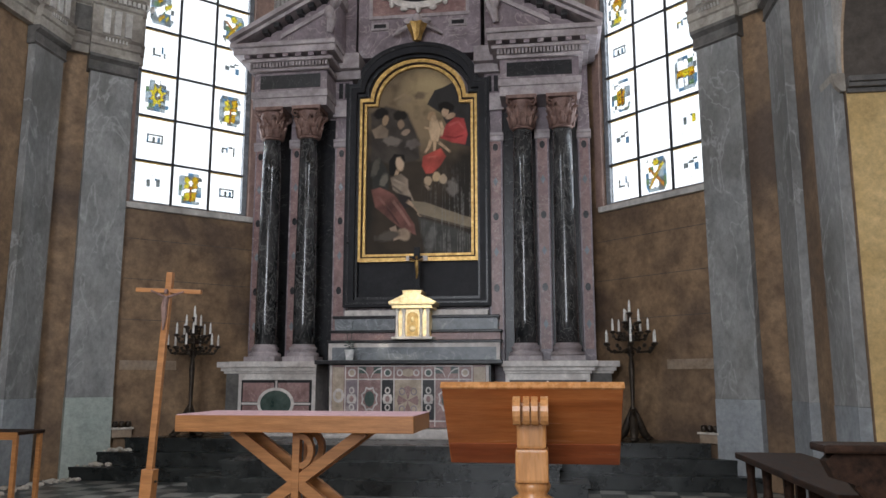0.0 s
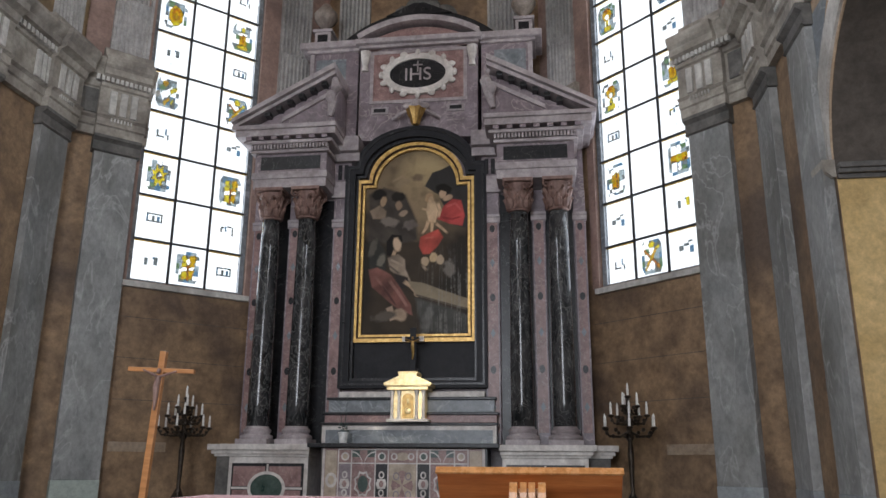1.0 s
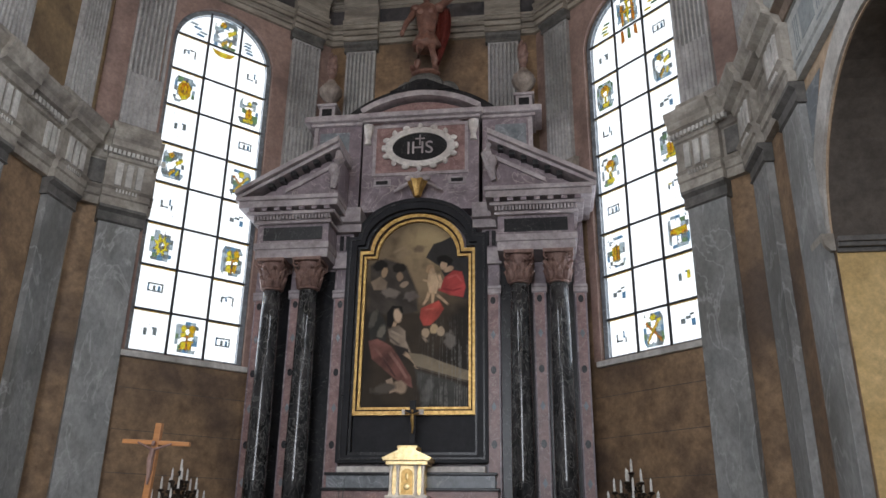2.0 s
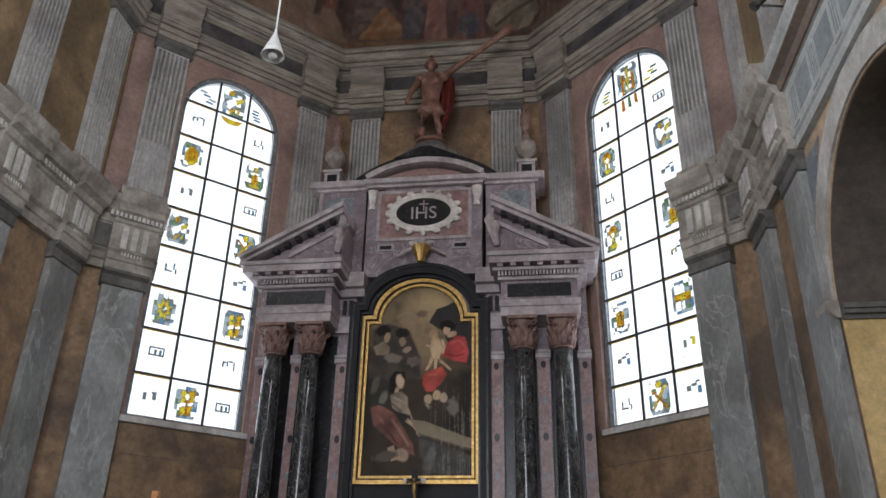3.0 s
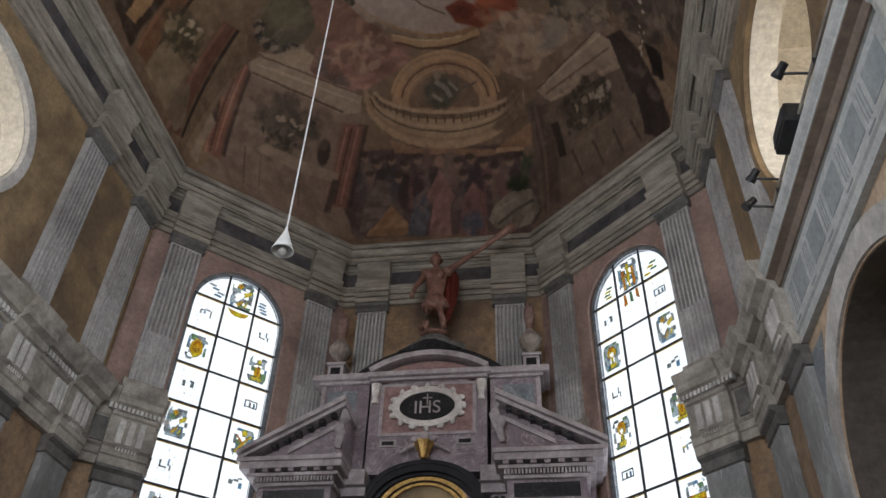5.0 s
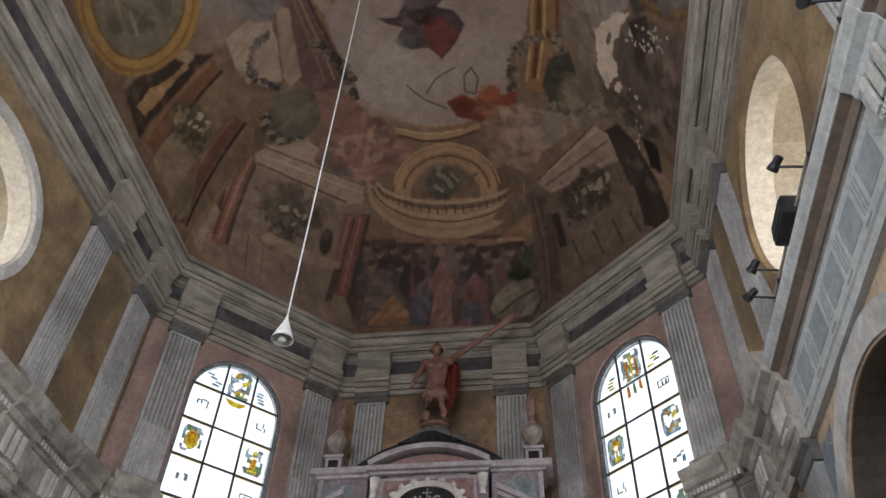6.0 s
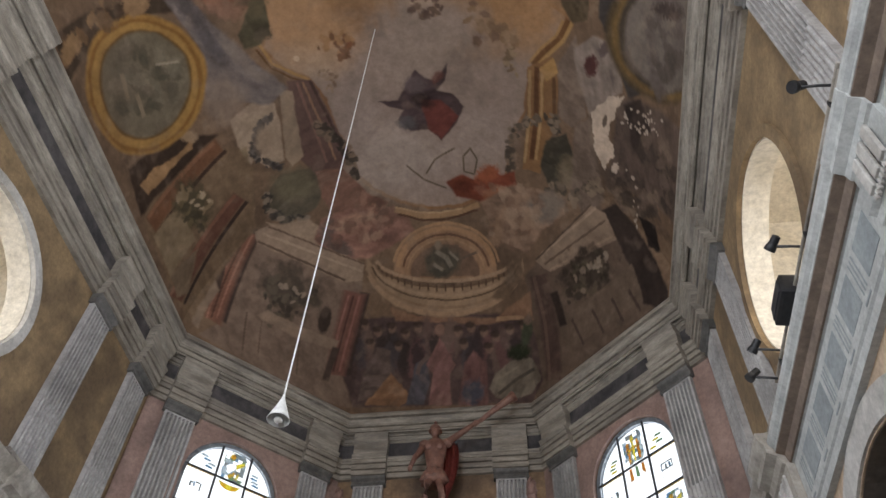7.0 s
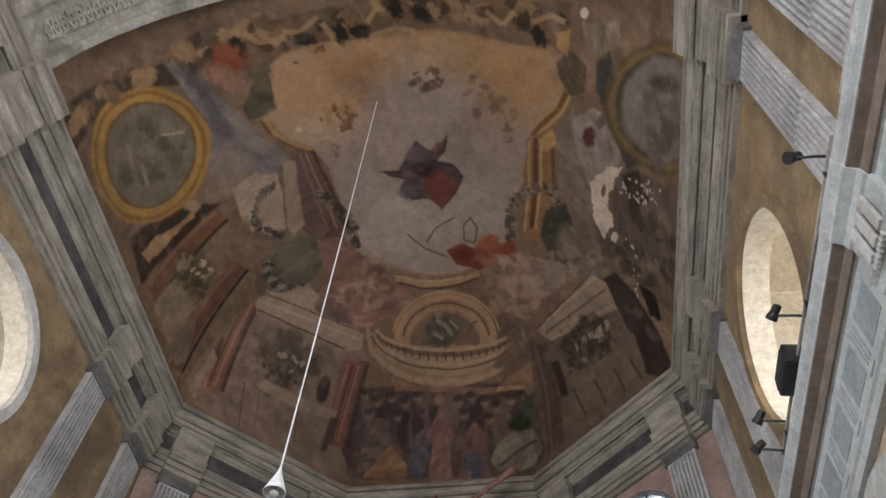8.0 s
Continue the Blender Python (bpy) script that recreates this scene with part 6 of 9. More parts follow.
    P.shape([(-2.61, 15.47), (-2.03, 14.69), (-1.61, 14.80), (-1.70, 15.52), (-2.44, 16.15), (-2.95, 16.30)], (0.175, 0.145, 0.13), 0.070, 0.60, 1.00, 0.035)
    P.shape([(-1.29, 16.48), (-0.85, 15.25), (-0.54, 15.10), (-0.39, 15.76), (-0.63, 16.51)], (0.135, 0.135, 0.15), 0.053, 0.50, 1.00, 0.035)
    P.shape([(-0.48, 16.54), (-0.31, 15.60), (-0.55, 15.30), (-0.25, 14.88), (-0.06, 14.53), (0.17, 14.91), (0.42, 15.36), (0.24, 15.64), (0.34, 16.59)], (0.275, 0.18, 0.165), 0.052, 0.45, 1.00, 0.034)
    P.oval(-0.05, 14.32, 0.170, 0.152, (0.29, 0.21, 0.17), 88, 0.5, 0.2, 1)
    P.trail([(-0.43, 15.03), (-0.73, 15.29), (-0.82, 15.57)], 0.085, 0.085, (0.2, 0.165, 0.15), 1)
    P.shape([(0.58, 16.60), (0.70, 15.34), (1.01, 14.96), (1.42, 15.38), (1.63, 16.66)], (0.225, 0.145, 0.135), 0.070, 0.50, 1.00, 0.035)
    P.oval(1.04, 16.21, 0.403, 0.349, (0.12, 0.125, 0.15), -139, 0.5, 0.4, 1)
    P.shape([(1.60, 16.13), (1.76, 15.65), (2.18, 15.35), (2.89, 15.28), (3.34, 15.80), (3.08, 16.38), (2.37, 16.56), (1.87, 16.43)], (0.245, 0.225, 0.185), 0.053, 0.50, 1.00, 0.035)
    P.trail([(1.94, 16.32), (2.44, 15.93), (3.04, 15.60)], 0.070, 0.070, (0.13, 0.12, 0.1), 1)
    P.trail([(1.79, 15.89), (2.46, 15.53)], 0.051, 0.051, (0.31, 0.285, 0.235), 1)
    P.oval(2.44, 15.10, 0.378, 0.223, (0.055, 0.065, 0.042), -179, 0.5, 0.3, 1)
    P.oval(2.62, 14.51, 0.481, 0.168, (0.1, 0.115, 0.08), 97, 0.5, 0.3, 1)
    P.oval(2.62, 14.14, 0.152, 0.127, (0.25, 0.2, 0.16), 108, 0.5, 0.2, 1)


def vault_mesh():
    corners = [(-VR, V_FRONT), (-VR, YC), (-VR, YC + VR * T8), (-VR * T8, YC + VR), (VR * T8, YC + VR), (VR, YC + VR * T8), (VR, YC), (VR, V_FRONT)]
    pts, cen = [], []
    for (x0, y0), (x1, y1) in zip(corners, corners[1:]):
        n = max(2, int(math.hypot(x1 - x0, y1 - y0) / 0.026))
        for k in range(n):
            x, y = x0 + (x1 - x0) * k / n, y0 + (y1 - y0) * k / n
            pts.append((x, y))
            cen.append((0, min(y, YC)))
    pts.append(corners[-1])
    cen.append((0, V_FRONT))
    pts, cen = np.array(pts), np.array(cen)
    nphi = 320
    phi = np.linspace(0, math.pi / 2, nphi)
    k = np.cos(phi)[:, None, None]
    xy = cen[None] + k * (pts - cen)[None]
    z = SPRING + VH * np.sin(phi)[:, None] * np.ones(len(pts))[None]
    co = np.concatenate([xy, z[..., None]], 2).reshape(-1, 3)
    w = len(pts)
    run = np.concatenate([[0], np.cumsum(np.hypot(*np.diff(pts, axis=0).T))])
    faces = [(r * w + c, r * w + c + 1, (r + 1) * w + c + 1, (r + 1) * w + c) for r in range(nphi - 1) for c in range(w - 1)]
    X, Y, Z = co.T
    arc = np.repeat(phi, w) * 5.0                      # metres up from the springing
    along = np.tile(run, nphi)
    share = np.clip((6.5 - arc) / 2.5, 0, 1)

    def mottle(scale, seed):
        return share * cloud2(along, arc, scale, seed) + (1 - share) * cloud2(X, Y, scale, seed + 5)
    # flat chart of the vault: distances from the crown taken along the curve
    bow = ((math.pi / 2 - np.repeat(phi, w)) / np.maximum(np.cos(np.repeat(phi, w)), 1e-6))
    bow[np.repeat(phi, w) > 1.5706] = 1.0
    mid = np.minimum(Y, YC)
    U, V = X * bow, mid + (Y - mid) * bow
    wob = 0.03 * (cloud2(U, V, 3.0, 3) - 0.5)
    P = Paint(U + wob, V - wob, (0.235, 0.18, 0.13))
    P.lay((cloud2(U, V, 0.9, 5) - 0.45) * 4, (0.29, 0.225, 0.16), 0.6)
    P.lay((cloud2(U, V, 1.7, 8) - 0.52) * 5, (0.14, 0.11, 0.085), 0.6)
    P.lay((cloud2(U, V, 3.6, 9) - 0.6) * 6, (0.34, 0.27, 0.20), 0.4)
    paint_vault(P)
    # faded and sooty patches, brushed tone at hand scale
    P.lay((cloud2(U, V, 0.5, 21) - 0.52) * 3, (0.16, 0.13, 0.105), 0.25)
    P.lay((cloud2(U + 3, V, 2.6, 23) - 0.62) * 6, (0.38, 0.32, 0.26), 0.2)
    fold = 0.6 * (mottle(1.7, 45) - 0.5) + 0.7 * (mottle(5.0, 47) - 0.5) + 0.4 * (mottle(11.0, 49) - 0.5)
    P.col = np.maximum(P.col * (1 + 0.42 * fold)[:, None], 0.012)
    P.col = 0.124 * (P.col / 0.21) ** 1.24 * np.array((1.11, 0.985, 0.92))
    return colour_mesh("ceiling", co.tolist(), faces, P.col, M_FRESCO)


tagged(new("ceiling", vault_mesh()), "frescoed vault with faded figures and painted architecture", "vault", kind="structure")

# the nave vault behind the viewer, and the carved band between the two vaults
bm = bmesh.new()
rows = []
for y in (Y_END - 0.5, -3.0, V_FRONT - 0.8):
    rows.append([bm.verts.new((VR * math.cos(math.pi * k / 40), y, SPRING + 0.3 + VH * math.sin(math.pi * k / 40))) for k in range(41)])
for a, b in zip(rows, rows[1:]):
    for k in range(40):
        bm.faces.new((a[k], a[k + 1], b[k + 1], b[k]))
tagged(part("ceiling", bm, M_OCHRE), "plain ochre vault of the nave", "vault", kind="structure")
ARCH_BAND = thing("transverse_arch", pose(0, 0, 0), "stone arch with a carved scroll frieze under the vault", "arch", kind="structure")


def arch_strip(r0, r1, y0, y1, n=60):
    bm = bmesh.new()
    for k in range(n):
        a, b = math.pi * k / n, math.pi * (k + 1) / n
        q = [(math.cos(t) * (VR - d), math.sin(t) * (VH - d) + SPRING) for t, d in ((a, r0), (b, r0), (b, r1), (a, r1))]
        prism(bm, q, y0, y1)
    return bm


part("edge_moulding", arch_strip(-0.1, 0.20, 3.45, 3.62), M_STONE, ARCH_BAND)
part("band", arch_strip(-0.1, 0.14, 2.7, 3.45), M_STONE, ARCH_BAND)
part("edge_moulding", arch_strip(-0.1, 0.20, 2.5, 2.7), M_STONE, ARCH_BAND)
scroll = None
for k in range(3, 72):
    t = math.pi * k / 75
    m = pose(math.cos(t) * (VR - 0.15), 3.08, math.sin(t) * (VH - 0.15) + SPRING, 0, 90 - math.degrees(t), 0)
    if not scroll:
        bm = bmesh.new()
        ring(bm, [(x, z) for x, z in ellipse(0, 0, 0.085, 0.15, 14)], [(x, z) for x, z in ellipse(0, 0, 0.045, 0.09, 14)], -0.03, 0.03)
        bm.transform(Matrix.Rotation(math.pi / 2, 4, "X"))
        blob(bm, (0, 0, -0.01), (0.035, 0.05, 0.03), n=6)
        for j in range(6):
            blob(bm, (0.09 * math.cos(j * 1.05), 0.17 * math.sin(j * 1.05), -0.01), (0.035, 0.05, 0.025), Matrix.Rotation(j * 1.05, 4, "Z"), n=5)
        scroll = part("scroll_carving", bm, M_STONE, ARCH_BAND, m=m)
    else:
        again(scroll, ARCH_BAND, m)


# ---- stained-glass windows ----
FIGURES = {(1, 6, 0): "flame", (1, 6, 2): "standing", (1, 4, 0): "bird", (1, 4, 2): "saltire", (1, 2, 0): "star", (1, 2, 2): "saint",
           (2, 6, 0): "cup", (2, 6, 2): "bird", (2, 4, 0): "cup", (2, 4, 2): "standing", (2, 2, 0): "jug", (2, 2, 2): "winged"}


def round_pts(x, z, rx, rz, n=12):
    return [(x + rx * math.cos(2 * math.pi * k / n), z + rz * math.sin(2 * math.pi * k / n)) for k in range(n)]


def bar_pts(x0, z0, x1, z1, w0, w1):
    d = Vector((x1 - x0, z1 - z0)).normalized()
    return [(x0 - d.y * w0, z0 + d.x * w0), (x0 + d.y * w0, z0 - d.x * w0), (x1 + d.y * w1, z1 - d.x * w1), (x1 - d.y * w1, z1 + d.x * w1)]


def inside(pts, x, z):
    hit = False
    for (x0, z0), (x1, z1) in zip(pts, pts[1:] + pts[:1]):
        if (z0 > z) != (z1 > z) and x < (x1 - x0) * (z - z0) / (z1 - z0) + x0:
            hit = not hit
    return hit


def figure_motif(kind, cx, cz, size, pane, rnd):
    """A leaded picture of small square pieces: cool ones behind, amber ones with dark outlines in front."""
    shapes = {
        "flame": [(round_pts(0, 0, 0.72, 0.8), G_GOLD), (round_pts(0, 0.15, 0.42, 0.5), G_ORANGE), (round_pts(0.05, 0.05, 0.2, 0.4), G_GOLD), (bar_pts(-0.3, -0.75, 0.35, -0.5, 0.18, 0.14), G_YELLOW)],
        "standing": [(round_pts(0.05, 0.72, 0.26, 0.2), G_YELLOW), (bar_pts(0, 0.5, 0.05, -0.6, 0.3, 0.42), G_GOLD), (bar_pts(-0.5, 0.25, 0.5, 0.35, 0.12, 0.1), G_WHITE), (bar_pts(0.05, 0.3, 0.0, -0.5, 0.08, 0.1), G_ORANGE), (bar_pts(-0.6, -0.78, 0.6, -0.78, 0.12, 0.12), G_YELLOW)],
        "bird": [(bar_pts(-0.6, -0.3, 0.5, 0.4, 0.3, 0.2), G_WHITE), (round_pts(-0.3, 0.7, 0.3, 0.22), G_GOLD), (round_pts(-0.3, 0.7, 0.12, 0.09), G_ORANGE), (bar_pts(0.2, 0.1, 0.9, 0.5, 0.2, 0.12), G_YELLOW), (bar_pts(-0.3, -0.8, 0.2, -0.35, 0.14, 0.1), G_GOLD), (bar_pts(0.4, -0.75, 0.6, -0.35, 0.12, 0.1), G_YELLOW)],
        "saltire": [(round_pts(0.0, 0.75, 0.34, 0.22), G_YELLOW), (bar_pts(0, 0.5, 0.0, -0.8, 0.22, 0.3), G_WHITE), (bar_pts(-0.8, 0.5, 0.8, -0.75, 0.1, 0.1), G_ORANGE), (bar_pts(-0.75, -0.8, 0.5, 0.5, 0.1, 0.14), G_GOLD), (bar_pts(0.45, 0.45, 0.85, 0.65, 0.14, 0.1), G_YELLOW)],
        "star": [([((0.85 if k % 2 else 0.48) * math.cos(math.pi * k / 8), (0.85 if k % 2 else 0.48) * math.sin(math.pi * k / 8)) for k in range(16)], G_YELLOW), (round_pts(0, 0, 0.3, 0.3, 8), G_GREY), (round_pts(0.08, 0.06, 0.14, 0.12, 6), G_WHITE), (bar_pts(-0.1, 0.75, 0.25, 1.0, 0.08, 0.12), G_WHITE)],
        "saint": [(round_pts(-0.35, 0.55, 0.28, 0.24), G_YELLOW), (round_pts(0.45, 0.58, 0.34, 0.28), G_GOLD), (bar_pts(-0.35, 0.3, -0.25, -0.85, 0.26, 0.3), G_YELLOW), (bar_pts(0.45, 0.3, 0.3, -0.8, 0.28, 0.22), G_GOLD), (bar_pts(-0.6, -0.2, 0.65, -0.05, 0.16, 0.12), G_WHITE), (bar_pts(0.05, 0.2, 0.02, -0.9, 0.08, 0.1), G_ORANGE)],
        "cup": [(round_pts(0, 0.35, 0.6, 0.5, 10), G_GOLD), (round_pts(0, 0.15, 0.25, 0.2, 8), G_WHITE), (bar_pts(0.0, -0.1, 0.0, -0.55, 0.12, 0.14), G_YELLOW), (bar_pts(-0.45, -0.75, 0.45, -0.75, 0.18, 0.18), G_YELLOW), (bar_pts(-0.3, 0.62, 0.3, 0.62, 0.12, 0.12), G_ORANGE)],
        "jug": [(bar_pts(0, 0.45, 0, -0.6, 0.5, 0.42), G_GOLD), (bar_pts(-0.2, 0.4, -0.18, -0.55, 0.07, 0.06), G_ORANGE), (bar_pts(0.16, 0.4, 0.15, -0.55, 0.07, 0.06), G_ORANGE), (round_pts(-0.3, 0.6, 0.26, 0.2, 8), G_WHITE), (round_pts(0.28, 0.6, 0.26, 0.2, 8), G_WHITE), (bar_pts(-0.5, -0.75, 0.4, -0.8, 0.14, 0.14), G_WHITE)],
        "winged": [(round_pts(0, 0.55, 0.3, 0.36), G_WHITE), (bar_pts(-0.9, -0.02, 0.9, 0.02, 0.26, 0.26), G_GOLD), (bar_pts(-0.85, -0.18, 0.85, -0.12, 0.06, 0.06), G_ORANGE), (bar_pts(-0.85, 0.15, -0.3, 0.15, 0.06, 0.06), G_ORANGE), (bar_pts(0.0, 0.25, 0.0, -0.25, 0.3, 0.2), G_YELLOW), (bar_pts(0, -0.3, 0.05, -0.85, 0.16, 0.14), G_WHITE)],
        "three_bars": [(bar_pts(-0.55, 0.5, -0.5, -0.9, 0.16, 0.16), G_ORANGE), (bar_pts(0.0, 0.9, 0.05, -0.9, 0.16, 0.12), G_YELLOW), (bar_pts(0.5, 0.5, 0.6, -0.9, 0.16, 0.16), G_ORANGE), (bar_pts(-0.6, -0.1, 0.6, 0.05, 0.1, 0.1), G_GOLD), (round_pts(0.0, 0.6, 0.25, 0.16, 8), G_YELLOW)],
    }[kind]
    sx, sz, step = 0.165 * size, 0.235 * size, 0.019
    cool = {(i, j): rnd.choice((G_GREY, G_GREY, G_BLUE, G_PALE, G_PALE, G_GREEN, None, None)) for i in range(-4, 5) for j in range(-6, 7)}
    cells = {}
    ni, nj = int(1.1 * sx / step), int(1.05 * sz / step)
    for i in range(-ni, ni + 1):
        for j in range(-nj, nj + 1):
            x, z = i * step / sx, j * step / sz
            top = [k for k, (pts, mat) in enumerate(shapes) if inside(pts, x, z)]
            if top:
                pts, mat = shapes[top[-1]]
                if not all(inside(pts, x + dx * 0.6 * step / sx, z + dz * 0.6 * step / sz) for dx, dz in ((1, 0), (-1, 0), (0, 1), (0, -1))):
                    mat = G_LINE if rnd.random() < 0.5 else mat
                elif mat is not G_WHITE and rnd.random() < 0.12:
                    mat = rnd.choice((G_ORANGE, G_YELLOW, G_GOLD))
            else:
                mat = cool[(round(i * 0.21), round(j * 0.21))] if math.hypot(x, z * 0.9) < 1.25 else None
            if mat and mat is not G_WHITE:
                cells.setdefault(mat.name, (mat, []))[1].append((cx + i * step, cz + j * step))
    for name, (mat, spots) in cells.items():
        bm = bmesh.new()
        h = step / 2
        for x, z in spots:
            bm.faces.new([bm.verts.new((x + dx * h, 0.072, z + dz * h)) for dx, dz in ((-1, -1), (1, -1), (1, 1), (-1, 1))])
        ob = part(name, bm, mat, pane, weld=True)
        ob.visible_shadow = False


def glyph_motif(kind, cx, cz, pane, glass_piece, warm):
    """A small sign drawn with grey bars and blocks."""
    rects = (((-0.09, -0.02, 0.02, 0.06), (-0.09, 0.04, 0.05, 0.02), (-0.03, 0.0, 0.018, 0.07), (0.0, 0.06, 0.06, 0.02), (0.07, -0.05, 0.018, 0.12)),
             ((-0.07, -0.05, 0.04, 0.09), (0.05, -0.04, 0.045, 0.10), (0.03, 0.04, 0.02, 0.02)),
             ((-0.09, -0.06, 0.02, 0.10), (-0.09, -0.06, 0.10, 0.018), (0.02, -0.02, 0.018, 0.09), (0.05, -0.08, 0.018, 0.07)),
             ((-0.10, -0.05, 0.18, 0.016), (-0.10, 0.05, 0.20, 0.016), (-0.10, -0.05, 0.016, 0.10), (0.085, -0.05, 0.016, 0.11), (-0.03, -0.03, 0.03, 0.06), (0.035, -0.03, 0.03, 0.06)),
             ((-0.10, -0.02, 0.06, 0.06), (-0.03, 0.03, 0.07, 0.03), (0.05, -0.06, 0.05, 0.08), (0.03, 0.07, 0.06, 0.018)))[kind]
    for k, (x, z, w, h) in enumerate(rects):
        glass_piece("small_glass", [(cx + 1.3 * dx, cz + 1.3 * dz) for dx, dz in ((x, z), (x + w + 0.006, z), (x + w + 0.006, z + h + 0.006), (x, z + h + 0.006))], G_YELLOW if warm and k == 1 else G_GREY if k % 3 < 2 else G_BLUE, pane, 0.002 + 0.0006 * k)


def stained_window(wall, s, number):
    W = thing("window_%d" % number, WALLS[wall] @ pose(s * WIN_U, 0.0, 0.0), "tall arched leaded window of white glass with amber and blue motifs", "window", kind="structure")
    h, z0, zs, gy = WIN_HALF, WIN_SILL, WIN_SPRING, 0.09

    def outline(d, foot):
        return [(-h - d, foot), (h + d, foot)] + [((h + d) * math.cos(math.pi * k / 24), zs + (h + d) * math.sin(math.pi * k / 24)) for k in range(25)]
    part("window_frame", ring(bmesh.new(), outline(0.055, z0 - 0.05), outline(-0.035, z0 + 0.04), gy - 0.03, gy + 0.05), M_BLUEGREY, W, "grey painted frame")
    part("outer_moulding", ring(bmesh.new(), outline(0.20, z0 - 0.02), outline(0.05, z0 - 0.01), -0.04, 0.03), M_ROSE, W, "worn rose plaster surround")
    part("window_sill", block(-h - 0.14, h + 0.14, -0.07, gy, z0 - 0.12, z0 - 0.02, 0.015), M_PALE, W, "pale sloping stone sill")
    rnd = random.Random(number)
    col_w = 2 * h / 3
    first, step = (5.085, 0.783) if number == 1 else (5.03, 0.776)
    levels = [z0] + [first + step * k for k in range(8)]

    def glass_piece(name, pts, mat, parent, lift):
        bm = bmesh.new()
        bm.faces.new([bm.verts.new((x, gy - 0.012 - lift, z)) for x, z in pts])
        ob = part(name, bm, mat, parent)
        ob.visible_shadow = False
        return ob

    for r in range(9):
        for c in range(3):
            x0 = -h + c * col_w
            if r < 8:
                za, zb = levels[r], levels[r + 1]
                pts = [(x0, za), (x0 + col_w, za), (x0 + col_w, zb), (x0, zb)]
            else:
                za = levels[8]
                zb = zs + 0.9
                xs = [x0 + col_w * k / 10 for k in range(11)]
                pts = [(x0 + col_w, za), (x0, za)] + [(x, max(za + 0.002, zs + math.sqrt(max(0, h * h - x * x)))) for x in xs]
            pane = part("pane", prism(bmesh.new(), pts, gy - 0.004, gy + 0.004), G_WHITE, W, "white leaded pane")
            pane.visible_shadow = False
            cx, cz = x0 + col_w / 2, (za + zb) / 2
            if c != 1 and r < 8:
                glass_piece("amber_strip", [(x0 + 0.02, zb - 0.034), (x0 + col_w - 0.02, zb - 0.034), (x0 + col_w - 0.02, zb - 0.02), (x0 + 0.02, zb - 0.02)], G_GOLD, pane, 0.0)
                for dx in (-0.12, 0.0, 0.12):
                    for k in range(6):
                        zz = za + 0.05 + (zb - za - 0.1) * k / 6
                        glass_piece("thin_lead", [(cx + dx - 0.003, zz), (cx + dx + 0.003, zz), (cx + dx + 0.003, zz + 0.05), (cx + dx - 0.003, zz + 0.05)], G_PALE, pane, 0.001)
            if r in (2, 4, 6) and c != 1:
                figure_motif(FIGURES[(number, r, c)], cx, cz - 0.01, 1.1, pane, rnd)
            elif r == 0 and c == 1:
                figure_motif("saint" if number == 1 else "saltire", cx, cz, 1.12, pane, rnd)
            elif r == 8 and c == 1:
                figure_motif("bird" if number == 1 else "three_bars", cx, cz - 0.02, 1.35, pane, rnd)
            elif r == 8:
                for k in range(4):
                    bx, bz = cx - 0.1 * (c - 1) + rnd.uniform(-0.1, 0.1), za + 0.12 + 0.07 * k
                    glass_piece("cool_glass", [(bx - 0.09, bz - 0.02), (bx + 0.07, bz - 0.03), (bx + 0.09, bz + 0.015), (bx - 0.05, bz + 0.03)], (G_BLUE, G_PALE)[k % 2] if number == 1 else (G_YELLOW, G_GREEN)[k % 2], pane, 0.002 + 0.0005 * k)
            elif c == 1 and r == 7:
                if number == 1:
                    for k in range(5):
                        a0, a1 = 0.2 + 0.55 * k, 0.2 + 0.55 * (k + 1)
                        pts = [(cx - 0.25 * math.cos(a0), zb - 0.03 - 0.05 * math.sin(a0)), (cx - 0.25 * math.cos(a1), zb - 0.03 - 0.05 * math.sin(a1)), (cx - 0.21 * math.cos(a1), zb - 0.08 - 0.12 * math.sin(a1)), (cx - 0.21 * math.cos(a0), zb - 0.08 - 0.12 * math.sin(a0))]
                        glass_piece("amber_glass", pts, (G_YELLOW, G_GOLD)[k % 2], pane, 0.004 + 0.0003 * k)
                else:
                    for k, (dx, mat) in enumerate(((-0.15, G_ORANGE), (0.0, G_GREEN), (0.15, G_ORANGE))):
                        glass_piece("inner_glass", [(cx + dx - 0.035, zb - 0.30 + 0.05 * k), (cx + dx + 0.05, zb - 0.28), (cx + dx + 0.03, zb - 0.03), (cx + dx - 0.03, zb - 0.03)], mat, pane, 0.004)
            elif c != 1:
                glyph_motif((r * 2 + c + number) % 5, cx, cz, pane, glass_piece, number == 2 and r in (1, 3) and c == 2)
    for r in range(1, 9):
        z = levels[r]
        part("glazing_bar", block(-h, h, gy - 0.03, gy - 0.012, z - 0.020, z + 0.020), M_LEAD, W)
    for c in (-1, 1):
        x = c * col_w / 2
        part("glazing_bar", block(x - 0.022, x + 0.022, gy - 0.034, gy - 0.014, z0, zs + math.sqrt(h * h - x * x)), M_LEAD, W)
    return W


stained_window("diag_left", -1, 1)
stained_window("diag_right", 1, 2)


# ---- altar steps and platform ----
STEPS = thing("altar_steps", pose(0, 0, 0), "worn black slate steps rising to the high altar", "steps")


def step_plan(front, half):
    """Plan of a step between the slanting walls (half 0: as wide as the apse)."""
    if half:
        return [(-half, front), (half, front), (half, 12.3), (-half, 12.3)]
    e = 0.13
    x = min(A - 0.02, YB + C - e * 1.41 - front)
    return [(-x, front), (x, front), (C, YB), (-C, YB)]


